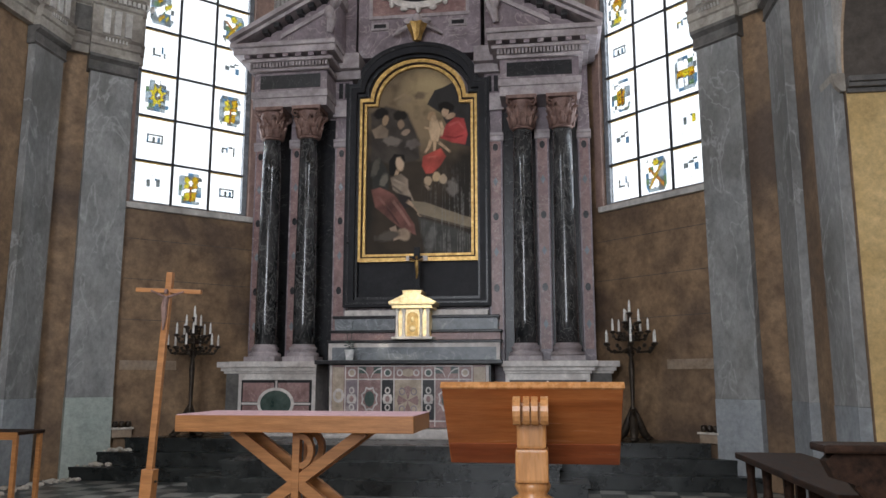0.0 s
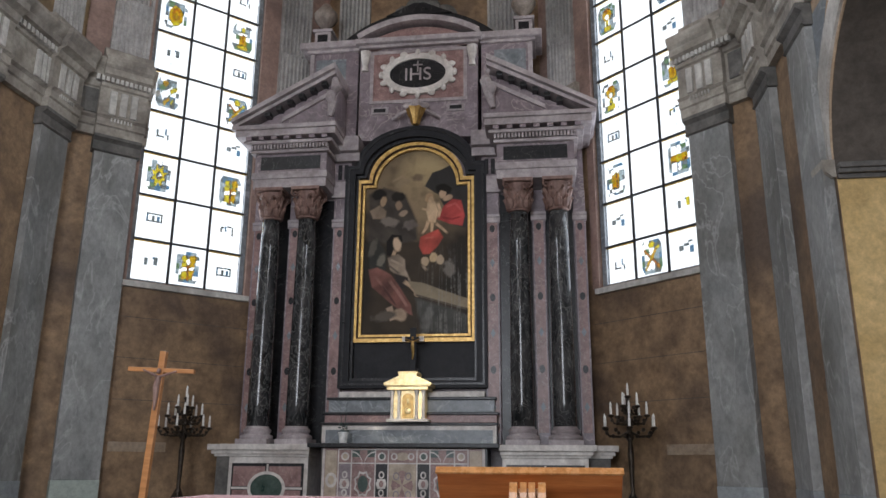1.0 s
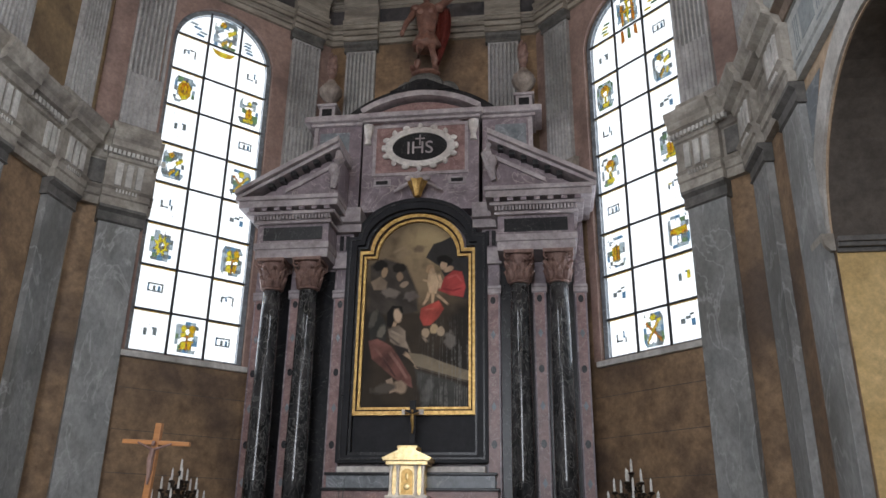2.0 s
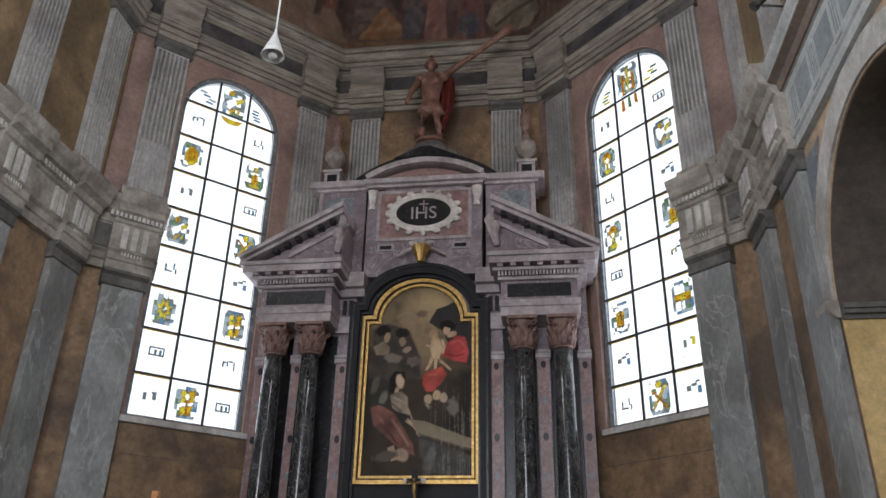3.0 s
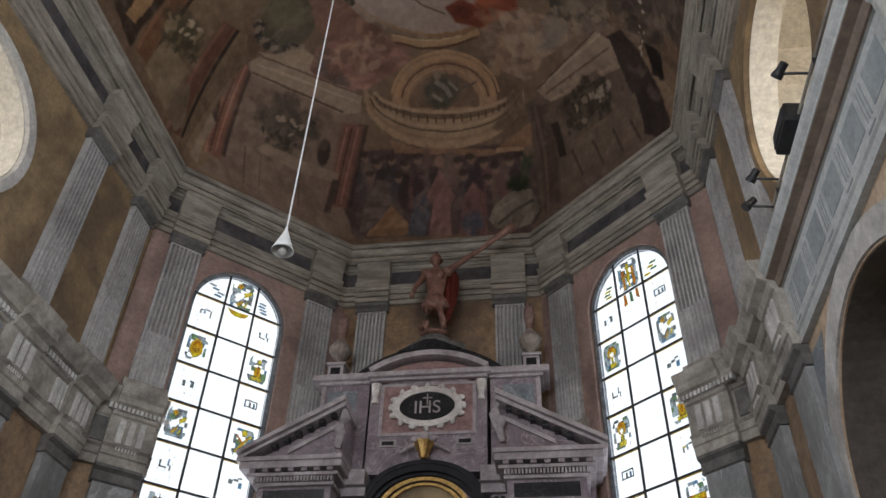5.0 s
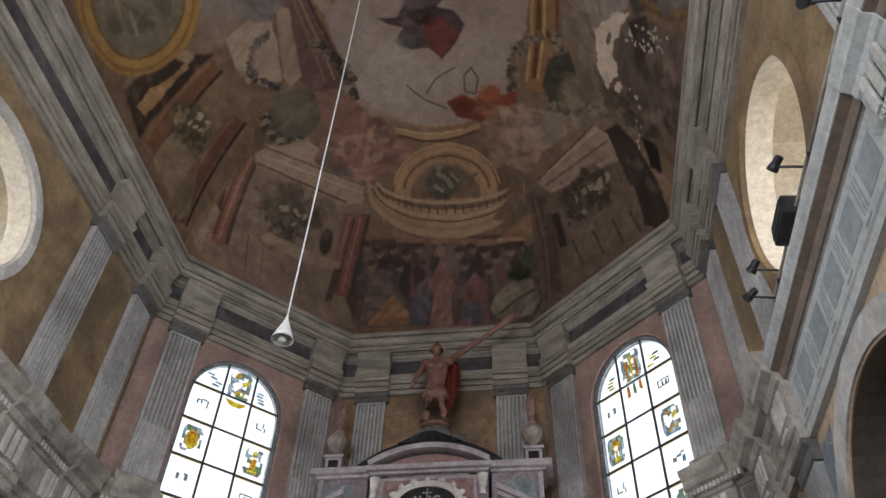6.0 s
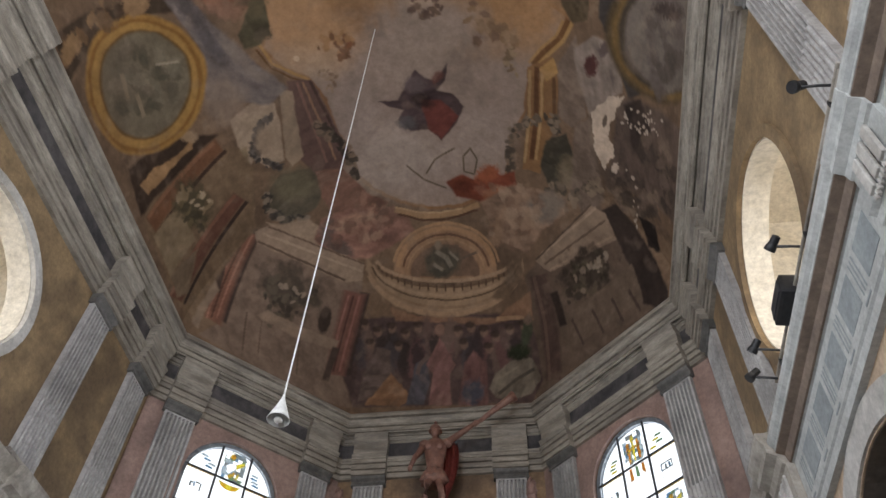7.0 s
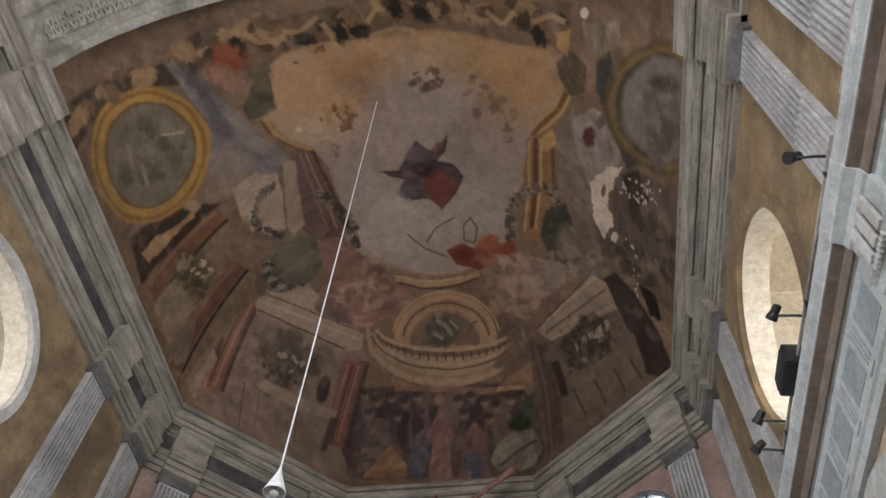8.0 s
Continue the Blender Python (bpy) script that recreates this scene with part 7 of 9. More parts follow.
for z0, z1, front, half in ((-0.01, 0.19, 11.10, 0), (0.19, 0.385, 11.37, 0), (0.385, 0.58, 11.65, 0), (-0.01, 0.188, 10.15, 2.62), (0.188, 0.383, 10.45, 2.28), (0.383, 0.578, 10.75, 1.92)):
    bm = bmesh.new()
    plan = step_plan(front, half)
    prism(bm, [(x, y) for x, y in plan], -z1 + 0.045, -z0)
    lip = [(x + (0.03 if x > 0 else -0.03) * (half > 0), y - (0.03 if y < 12 else 0)) for x, y in plan]
    prism(bm, lip, -z1, -z1 + 0.045)
    bm.transform(Matrix(((1, 0, 0, 0), (0, 0, 1, 0), (0, -1, 0, 0), (0, 0, 0, 1))))
    part("step", bm, M_STEP, STEPS)

# ---- high altar: altarpiece ----
RET = thing("altarpiece", pose(0, 0, 0), "tall polychrome marble altarpiece with paired black columns and broken pediment", "altarpiece")


def retable(name, bm, mat, label="", parent=None, smooth=False):
    return part(name, bm, mat, parent or RET, label, smooth=smooth)


retable("back_panel", block(-2.92, 2.92, 12.93, 13.5, 0.58, 7.0), M_PURPLE, "purple-grey marble backing")
for s in (-1, 1):
    def sx(a, b):
        return (a, b) if s > 0 else (-b, -a)

    # pedestal under two columns, with an inlaid front
    ped = retable("pedestal", block(*sx(1.50, 2.78), 12.12, 13.0, 0.58, 1.56, 0.01), M_WHITE, "white marble pedestal with inlaid panels")
    part("pedestal", block(*sx(2.80, 3.12), 12.42, 13.1, 0.58, 1.56, 0.01), M_DARKSTONE, RET, "dark side pedestal")
    part("panel", block(*sx(1.56, 2.72), 12.108, 12.125, 0.72, 1.46), M_BLACK, ped)
    cx = s * 2.14
    for px in (1.585, 2.165):
        for pz in (0.76, 1.115):
            part("inlay", block(*sx(px + 0.012, px + 0.528), 12.100, 12.118, pz, pz + 0.30, 0.004), M_ROSEMARBLE, ped, "rose marble inlay")
    part("inlay_band", block(*sx(2.125, 2.155), 12.096, 12.11, 0.73, 1.45), M_WHITE, ped)
    part("inlay_band", block(*sx(1.57, 2.71), 12.0965, 12.11, 1.072, 1.105), M_WHITE, ped)
    part("oval_ring", ring(bmesh.new(), ellipse(cx, 1.09, 0.30, 0.25), ellipse(cx, 1.09, 0.255, 0.205), 12.088, 12.11), M_WHITE, ped)
    part("oval_field", prism(bmesh.new(), ellipse(cx, 1.09, 0.26, 0.21), 12.094, 12.11), M_GREENOVAL, ped, "green marble oval")
    part("base_moulding", block(*sx(1.46, 2.84), 12.06, 13.0, 0.58, 0.70, 0.02), M_WHITE, ped)
    bm = bmesh.new()
    for k, (d, z0, z1) in enumerate(((0.03, 1.56, 1.60), (0.07, 1.60, 1.66), (0.12, 1.66, 1.75))):
        box(bm, *sx(1.50 - d * 0.4, 2.78 + d), 12.12 - d, 13.0, z0, z1, 0.008)
        box(bm, *sx(2.80, 3.12 + d), 12.42 - d, 13.05, z0, z1 + 0.001, 0.008)
    part("cap_moulding", bm, M_WHITE, ped)
    # inlaid strips behind and between the columns
    for a, b, y in ((1.22, 1.46, 12.78), (2.02, 2.24, 12.72), (2.72, 2.92, 12.80)):
        st = retable("inlaid_strip", block(*sx(a, b), y, 12.95, 1.75, 6.0, 0.01), M_PURPLE, "grey-mauve marble strip with dark inlays")
        part("border", block(*sx(a + 0.03, b - 0.03), y - 0.006, y + 0.01, 1.95, 5.6), M_ROSEMARBLE, st)
        mid = s * (a + b) / 2
        for k, z in enumerate((2.35, 2.95, 3.55, 4.15, 4.75, 5.35)):
            pts = ellipse(mid, z, 0.045, 0.065, 14) if k % 2 else [(mid - 0.04, z), (mid, z - 0.08), (mid + 0.04, z), (mid, z + 0.08)]
            part("inlay", prism(bmesh.new(), pts, y - 0.011, y + 0.005), M_BLACK if k % 2 else M_BLUEGREY, st)
        part("cap", extrude_profile(bmesh.new(), [(0.0, 5.45), (0.03, 5.47), (0.03, 5.54), (0.05, 5.56), (0.05, 5.6)], *sx(a - 0.02, b + 0.02)), M_WARMWHITE, st, m=pose(0, y, 0))
    for a, b in ((1.47, 2.01), (2.25, 2.71)):
        retable("dark_niche", block(*sx(a, b), 12.90, 12.94, 1.75, 6.0), M_BLACK, "black marble ground behind the columns")



def column(x):
    col = thing("column", pose(x, 12.40, 0), "black-green veined marble column with leaf capital", "column", "paired columns of the altarpiece")
    prof = [(0.178, 2.02)] + [(0.178 - 0.026 * max(0, t - 0.25) / 0.75, 2.02 + 3.5 * t) for t in (0.1, 0.25, 0.4, 0.55, 0.7, 0.85, 0.99)]
    part("shaft", lathe(bmesh.new(), prof, n=36), M_GREENBLACK, col, smooth=True)
    bm = box(bmesh.new(), -0.26, 0.26, -0.26, 0.26, 1.75, 1.83, 0.006)
    lathe(bm, [(0.25, 1.83), (0.262, 1.855), (0.255, 1.885), (0.215, 1.90), (0.205, 1.925), (0.22, 1.94), (0.228, 1.965), (0.215, 1.985), (0.19, 2.0), (0.185, 2.03)], n=32)
    part("base", bm, M_WARMWHITE, col, "pale marble moulded base")
    cap = part("capital", lathe(bmesh.new(), [(0.165, 5.50), (0.175, 5.52), (0.165, 5.54), (0.16, 5.6), (0.17, 5.8), (0.22, 5.97)], n=24), M_CAPITAL, col, "brown-red carved leaf capital")
    for tier, (z, r, hgt, out) in enumerate(((5.54, 0.165, 0.20, 0.07), (5.66, 0.172, 0.22, 0.085))):
        leaf = None
        for k in range(8):
            m = pose(0, 0, 0, 0, 0, 45 * k + tier * 22.5)
            if leaf:
                again(leaf, cap, m)
                continue
            bm = tube(bmesh.new(), [(r, 0, z), (r + 0.02, 0, z + hgt * 0.6), (r + out, 0, z + hgt), (r + out + 0.015, 0, z + hgt * 0.86)], [0.045, 0.05, 0.03, 0.016], 6)
            for e in (-1, 1):
                tube(bm, [(r + 0.01, e * 0.03, z), (r + 0.025, e * 0.05, z + hgt * 0.5), (r + out * 0.7, e * 0.045, z + hgt * 0.75)], [0.02, 0.026, 0.012], 6)
            leaf = part("leaf", bm, M_CAPITAL, cap, m=m, smooth=True)
    vol = None
    for k in range(4):
        m = pose(0, 0, 0, 0, 0, 45 + 90 * k)
        if vol:
            again(vol, cap, m)
            continue
        vol = part("volute", tube(bmesh.new(), [(0.27 + math.cos(t) * (0.012 + 0.009 * t), 0, 5.93 + math.sin(t) * (0.012 + 0.009 * t)) for t in range(8)], 0.018, 6), M_CAPITAL, cap, m=m)
    part("abacus", block(-0.25, 0.25, -0.25, 0.25, 5.98, 6.04, 0.01), M_CAPITAL, cap)
    return col


FIRST_COLUMN = column(-2.46)
for x in (-1.81, 1.81, 2.46):
    copy_thing(FIRST_COLUMN, pose(x, 12.40, 0))

for s in (-1, 1):
    def sx(a, b):
        return (a, b) if s > 0 else (-b, -a)

    # entablature over a pair of columns
    ent = retable("entablature", block(*sx(1.46, 2.76), 12.20, 13.2, 6.04, 6.30, 0.008), M_WARMWHITE, "pale marble entablature block with black frieze panel")
    part("fascia", block(*sx(1.44, 2.79), 12.17, 13.2, 6.20, 6.32, 0.01), M_WARMWHITE, ent)
    part("frieze", block(*sx(1.47, 2.75), 12.21, 13.2, 6.32, 6.66), M_PURPLE, ent)
    part("frieze_panel", block(*sx(1.58, 2.64), 12.195, 12.215, 6.37, 6.61, 0.004), M_BLACK, ent, "black marble panel")
    part("bed_moulding", block(*sx(1.42, 2.82), 12.13, 13.2, 6.66, 6.72, 0.012), M_WARMWHITE, ent)
    dent = None
    for k in range(24):
        m = pose(s * (1.448 + k * 0.058), 0, 0)
        dent = again(dent, ent, m) if dent else part("dentil", block(-0.018, 0.018, 12.08, 12.2, 6.72, 6.80), M_WARMWHITE, ent, m=m)
    bm = bmesh.new()
    box(bm, *sx(1.34, 2.92), 12.04, 13.2, 6.80, 6.86, 0.012)
    box(bm, *sx(1.28, 3.06), 11.98, 13.2, 6.92, 7.04, 0.012)
    box(bm, *sx(1.26, 3.12), 11.94, 13.2, 7.04, 7.12, 0.02)
    part("cornice", bm, M_WARMWHITE, ent)
    for k in range(7):
        a = 1.42 + k * 0.225
        part("modillion", block(*sx(a, a + 0.10), 12.0, 12.2, 6.86, 6.92, 0.006), M_PURPLE, ent)
    # recessed entablature toward the painting
    for y, z0, z1, m in ((12.72, 6.0, 6.3, M_WARMWHITE), (12.76, 6.3, 6.66, M_PURPLE), (12.66, 6.66, 6.82, M_WARMWHITE), (12.55, 6.82, 7.1, M_WARMWHITE)):
        part("recessed_moulding", block(*sx(1.16 if z0 < 6.5 else 1.0, 1.5), y, 13.2, z0, z1, 0.01), m, ent)
    for a in (1.22, 1.33):
        part("triglyph_bar", block(*sx(a, a + 0.07), 12.74, 12.77, 6.34, 6.62), M_BLACK, ent)
    # half pediment, broken in the middle
    ped = retable("pediment", prism(bmesh.new(), [(s * 2.95, 7.12), (s * 1.36, 7.12), (s * 1.36, 7.98)], 12.22, 13.2), M_PURPLE, "broken triangular half pediment of pale marble")
    for y0, y1, lo, hi in ((11.94, 13.2, 0.10, 0.20), (12.02, 13.2, 0.02, 0.10)):
        part("raking_cornice", prism(bmesh.new(), [(s * 3.14, 7.12 + lo - 0.04), (s * 1.32, 8.10 + lo - 0.06), (s * 1.32, 8.10 + hi - 0.06), (s * 3.14, 7.12 + hi - 0.06)], y0, y1), M_WARMWHITE, ped)
    for k in range(6):
        x = 2.55 - k * 0.2
        z = 7.12 + (3.14 - x) * 0.54
        part("modillion", block(*sx(x - 0.06, x + 0.04), 12.06, 12.24, z - 0.11, z - 0.03, 0.006), M_BLACK, ped)
    part("dentil_band", prism(bmesh.new(), [(s * 2.3, 7.34), (s * 1.42, 7.82), (s * 1.42, 7.74), (s * 2.3, 7.26)], 12.17, 12.24), M_WARMWHITE, ped)
    bm = bmesh.new()
    tube(bm, [(s * 1.42, 12.12, 7.30), (s * 1.36, 12.06, 7.55), (s * 1.30, 12.04, 7.78), (s * 1.34, 12.06, 7.98)], [0.05, 0.09, 0.10, 0.05], 8)
    blob(bm, (s * 1.40, 12.02, 7.62), (0.09, 0.07, 0.12))
    part("carved_scroll", bm, M_WARMWHITE, ped, "carved leaf scroll at the break")
    # attic pier with urn pedestal
    pier = retable("attic_pier", block(*sx(1.16, 2.08), 12.95, 13.6, 7.1, 8.98, 0.01), M_PURPLE, "grey-mauve marble side pier")
    part("pier_panel", block(*sx(1.40, 1.98), 12.94, 12.96, 7.5, 8.85, 0.004), M_BLUEGREY, pier)
    part("pier_edge", block(*sx(2.02, 2.10), 12.93, 12.97, 7.1, 8.98, 0.006), M_WARMWHITE, pier)
    bm = bmesh.new()
    box(bm, *sx(1.14, 2.16), 12.88, 13.6, 8.98, 9.04, 0.012)
    box(bm, *sx(1.14, 2.28), 12.80, 13.6, 9.04, 9.17, 0.02)
    part("pier_cap", bm, M_WARMWHITE, pier, "projecting pale marble cap")

# attic with the monogram cartouche and a curved pediment
ATT = retable("attic", block(-1.10, 1.10, 12.86, 13.6, 7.12, 8.96, 0.01), M_PURPLE, "purple-grey attic block with a cartouche")
part("panel_border", ring(bmesh.new(), [(-0.90, 7.83), (0.90, 7.83), (0.90, 8.90), (-0.90, 8.90)], [(-0.84, 7.89), (0.84, 7.89), (0.84, 8.84), (-0.84, 8.84)], 12.835, 12.87), M_WARMWHITE, ATT)
part("panel", block(-0.84, 0.84, 12.85, 12.87, 7.89, 8.84), M_ROSEMARBLE, ATT, "rose marble panel")
part("oval_field", prism(bmesh.new(), ellipse(0, 8.38, 0.52, 0.30, 40), 12.80, 12.86), M_BLACK, ATT, "black oval field")
bm = ring(bmesh.new(), ellipse(0, 8.38, 0.66, 0.41, 40), ellipse(0, 8.38, 0.52, 0.295, 40), 12.77, 12.86)
for k in range(16):
    a = 2 * math.pi * k / 16
    blob(bm, (0.68 * math.cos(a), 12.79, 8.38 + 0.43 * math.sin(a)), (0.075, 0.045, 0.055) if k % 2 else (0.05, 0.05, 0.07), n=6)
part("cartouche", bm, M_WHITE, ATT, "scrolled white marble cartouche")
txt = bpy.data.curves.new("letters", "FONT")
txt.body, txt.size, txt.extrude, txt.align_x = "IHS", 0.36, 0.006, "CENTER"
tob = bpy.data.objects.new("letters", txt)
scene.collection.objects.link(tob)
bpy.context.view_layer.update()
letters = bpy.data.meshes.new_from_object(tob)
bpy.data.objects.remove(tob)
letters.materials.append(M_WARMWHITE)
lo = new("letters", letters)
lo.parent = ATT
lo.matrix_local = pose(0, 12.792, 8.25, 90, 0, 0)
lo["label"] = "pale letters IHS"
bm = block(-0.012, 0.012, 12.788, 12.80, 8.42, 8.64)
box(bm, -0.09, 0.09, 12.7875, 12.80, 8.545, 8.57)
part("small_cross", bm, M_WARMWHITE, ATT)
for s in (-1, 1):
    part("bracket", lathe(bmesh.new(), [(0.07, 8.50), (0.05, 8.62), (0.085, 8.76), (0.10, 8.90)], s * 1.0, 12.84, 12), M_WHITE, ATT, "carved white bracket")
    part("tablet", block(s * 0.70 - 0.16, s * 0.70 + 0.16, 12.83, 12.87, 7.62, 7.76, 0.006), M_WARMWHITE, ATT)
    part("tablet_field", block(s * 0.70 - 0.11, s * 0.70 + 0.11, 12.822, 12.84, 7.655, 7.725), M_BLACK, ATT)
bm = bmesh.new()
box(bm, -1.12, 1.12, 12.78, 13.6, 8.96, 9.02, 0.012)
box(bm, -1.18, 1.18, 12.70, 13.6, 9.02, 9.12, 0.015)
part("attic_cornice", bm, M_WARMWHITE, ATT)


def segment_arch(half, z0, rise, d0, d1, y0, y1, n=24):
    r = (half ** 2 + rise ** 2) / (2 * rise)
    a = math.asin(half / r)
    bm = bmesh.new()
    p = [[((r + d) * math.sin(-a + 2 * a * k / n), z0 + rise - r + (r + d) * math.cos(-a + 2 * a * k / n)) for k in range(n + 1)] for d in (d0, d1)]
    for k in range(n):
        prism(bm, [p[0][k], p[0][k + 1], p[1][k + 1], p[1][k]], y0, y1)
    return bm


part("curved_cornice", segment_arch(1.10, 9.12, 0.33, -0.02, 0.09, 12.68, 13.6), M_WARMWHITE, ATT, "curved pale cornice", weld=True)
part("tympanum", segment_arch(1.02, 9.10, 0.30, -0.28, -0.02, 12.86, 13.6), M_ROSEMARBLE, ATT, weld=True)
part("curved_roof", segment_arch(1.34, 9.15, 0.50, -0.10, 0.08, 12.86, 13.9), M_BLACK, ATT, "black curved roof slab", weld=True)
part("roof_peak", prism(bmesh.new(), [(-0.62, 9.62), (0.62, 9.62), (0.10, 9.86), (-0.10, 9.86)], 12.80, 13.1), M_BLACK, ATT, "low black gablet on the roof")
# keystone mask and gilt bracket over the painting
key = retable("keystone", lathe(bmesh.new(), [(0.06, 7.30), (0.09, 7.42), (0.15, 7.56), (0.17, 7.60)], 0, 12.66, 12, 0.15, 6), M_GOLD, "gilded fluted keystone bracket")
bm = bmesh.new()
blob(bm, (0, 12.66, 7.70), (0.09, 0.08, 0.11))
for s in (-1, 1):
    blob(bm, (s * 0.14, 12.68, 7.68), (0.10, 0.05, 0.06))
    tube(bm, [(s * 0.15, 12.68, 7.60), (s * 0.30, 12.68, 7.52), (s * 0.44, 12.70, 7.44)], [0.03, 0.035, 0.02], 8)
part("carving", bm, M_WARMWHITE, key, "carved stone ornament")


# frames round the painting
def picture_outline(half, foot, shoulder, neck, crown, n=20):
    pts = [(-half, foot), (half, foot), (half, shoulder), (neck, shoulder)]
    pts += [(neck * math.cos(math.pi * k / n), shoulder + (crown - shoulder) * math.sin(math.pi * k / n)) for k in range(1, n)]
    return pts + [(-neck, shoulder), (-half, shoulder)]


BF = retable("black_frame", ring(bmesh.new(), picture_outline(1.25, 2.66, 6.58, 1.06, 7.30), picture_outline(1.07, 2.78, 6.42, 0.93, 7.10), 12.70, 12.95), M_BLACKWOOD, "black moulded stone frame")
part("inner_step", ring(bmesh.new(), picture_outline(1.08, 2.77, 6.43, 0.94, 7.11), picture_outline(1.03, 2.83, 6.37, 0.88, 7.05), 12.78, 12.95), M_BLACK, BF, "thin black inner moulding")
part("outer_bead", ring(bmesh.new(), picture_outline(1.20, 2.71, 6.54, 1.02, 7.25), picture_outline(1.17, 2.74, 6.51, 0.99, 7.22), 12.685, 12.72), M_BLACK, BF)
part("lower_panel", block(-1.02, 1.02, 12.88, 12.93, 2.8, 3.5), M_BLACKWOOD, BF, "plain black panel under the painting")

PIC = thing("altar_painting", pose(0, 12.90, 0), "arched dark oil painting in a gilded frame", "painting")
part("frame", ring(bmesh.new(), picture_outline(1.045, 3.43, 6.34, 0.84, 7.03), picture_outline(0.965, 3.515, 6.255, 0.765, 6.945), -0.10, 0.02), M_GOLD, PIC, "gilded moulded frame")
# dark wood ring laid in as the shadow line between moulding and bead
part("frame_groove", ring(bmesh.new(), picture_outline(0.985, 3.495, 6.275, 0.785, 6.965), picture_outline(0.962, 3.518, 6.252, 0.762, 6.942), -0.103, -0.05), M_DARKWOOD, PIC, "dark ring standing in for a shadow line in the frame")
part("frame_bead", ring(bmesh.new(), picture_outline(0.966, 3.514, 6.256, 0.766, 6.946), picture_outline(0.915, 3.565, 6.205, 0.715, 6.895), -0.06, 0.02), M_GOLD, PIC)


def canvas_mesh():
    nx, nz = 260, 470
    xs, zs = np.linspace(-0.93, 0.93, nx), np.linspace(3.54, 6.92, nz)
    X, Z = [a.ravel() for a in np.meshgrid(xs, zs)]
    P = Paint(X, Z, (0.030, 0.024, 0.018))
    P.lay((cloud2(X, Z, 1.5, 2) - 0.4) * 3, (0.060, 0.045, 0.030), 0.8)
    # sky glow and clouds at the head
    P.oval(0.0, 6.2, 0.95, 0.8, (0.17, 0.13, 0.085), 0, 0.9, 0.3)
    P.oval(0.22, 6.4, 0.45, 0.42, (0.33, 0.26, 0.155), 0, 0.9, 0.2, 0.9)
    P.oval(0.05, 5.9, 0.3, 0.5, (0.22, 0.165, 0.105), 0, 0.9, 0.3, 0.8)
    # the two groups and the stone edge between them, as plain blots
    P.trail([(-0.438, 6.325), (-0.266, 6.425), (-0.141, 6.312)], 0.030, 0.020, (0.25, 0.19, 0.13), 0.8)
    P.oval(0.021, 6.391, 0.109, 0.063, (0.12, 0.09, 0.065), 0, 0.6, 0.4, 0.8)
    P.oval(-0.263, 6.285, 0.139, 0.063, (0.22, 0.17, 0.115), 20, 0.6, 0.4, 0.7)
    P.shape([(0.146, 6.215), (0.275, 6.466), (0.478, 6.542), (0.640, 6.621), (0.711, 6.383), (0.912, 6.162), (0.930, 5.404), (0.654, 5.485), (0.390, 6.046)], (0.042, 0.039, 0.037), 0.020, 0.30, 1.00, 0.008)
    P.shape([(-0.864, 6.096), (-0.590, 6.224), (-0.197, 6.069), (0.014, 5.569), (0.019, 5.228), (-0.360, 5.168), (-0.836, 5.224)], (0.062, 0.052, 0.043), 0.050, 0.60, 1.00, 0.008)
    P.oval(-0.679, 6.088, 0.129, 0.104, (0.016, 0.013, 0.011), 0, 0.35, 0.2, 1)
    P.oval(-0.593, 5.958, 0.055, 0.094, (0.27, 0.195, 0.13), -10, 0.35, 0.2, 1)
    P.shape([(-0.844, 5.787), (-0.663, 5.886), (-0.537, 5.776), (-0.554, 5.630), (-0.778, 5.638)], (0.2, 0.155, 0.115), 0.030, 0.50, 1.00, 0.008)
    P.oval(-0.329, 6.032, 0.119, 0.094, (0.022, 0.018, 0.014), 0, 0.35, 0.2, 1)
    P.oval(-0.315, 5.873, 0.060, 0.083, (0.215, 0.155, 0.11), 0, 0.35, 0.2, 1)
    P.oval(-0.231, 5.723, 0.079, 0.052, (0.25, 0.19, 0.145), 25, 0.35, 0.2, 1)
    P.oval(-0.471, 5.575, 0.149, 0.083, (0.165, 0.14, 0.12), -10, 0.5, 0.4, 1)
    P.oval(-0.106, 5.510, 0.129, 0.083, (0.13, 0.11, 0.098), 10, 0.5, 0.4, 1)
    P.oval(0.480, 6.148, 0.139, 0.094, (0.016, 0.013, 0.011), -15, 0.35, 0.2, 1)
    P.oval(0.461, 6.054, 0.060, 0.089, (0.43, 0.31, 0.215), -15, 0.35, 0.2, 1)
    P.oval(0.552, 5.987, 0.089, 0.052, (0.36, 0.26, 0.18), 20, 0.35, 0.2, 1)
    P.oval(0.521, 6.157, 0.109, 0.052, (0.016, 0.013, 0.011), -10, 0.35, 0.2, 1)
    P.shape([(0.374, 5.597), (0.492, 5.843), (0.632, 5.963), (0.792, 5.936), (0.861, 5.642), (0.812, 5.459), (0.584, 5.508)], (0.31, 0.062, 0.058), 0.025, 0.70, 1.00, 0.008)
    P.trail([(0.533, 5.821), (0.692, 5.877), (0.792, 5.749)], 0.030, 0.020, (0.41, 0.115, 0.1), 0.7)
    P.trail([(0.454, 5.626), (0.633, 5.588), (0.772, 5.625)], 0.025, 0.020, (0.2, 0.035, 0.035), 0.8)
    P.oval(0.230, 6.000, 0.079, 0.089, (0.36, 0.25, 0.155), 0, 0.35, 0.2, 1)
    P.oval(0.260, 5.957, 0.050, 0.063, (0.44, 0.32, 0.21), 0, 0.35, 0.2, 1)
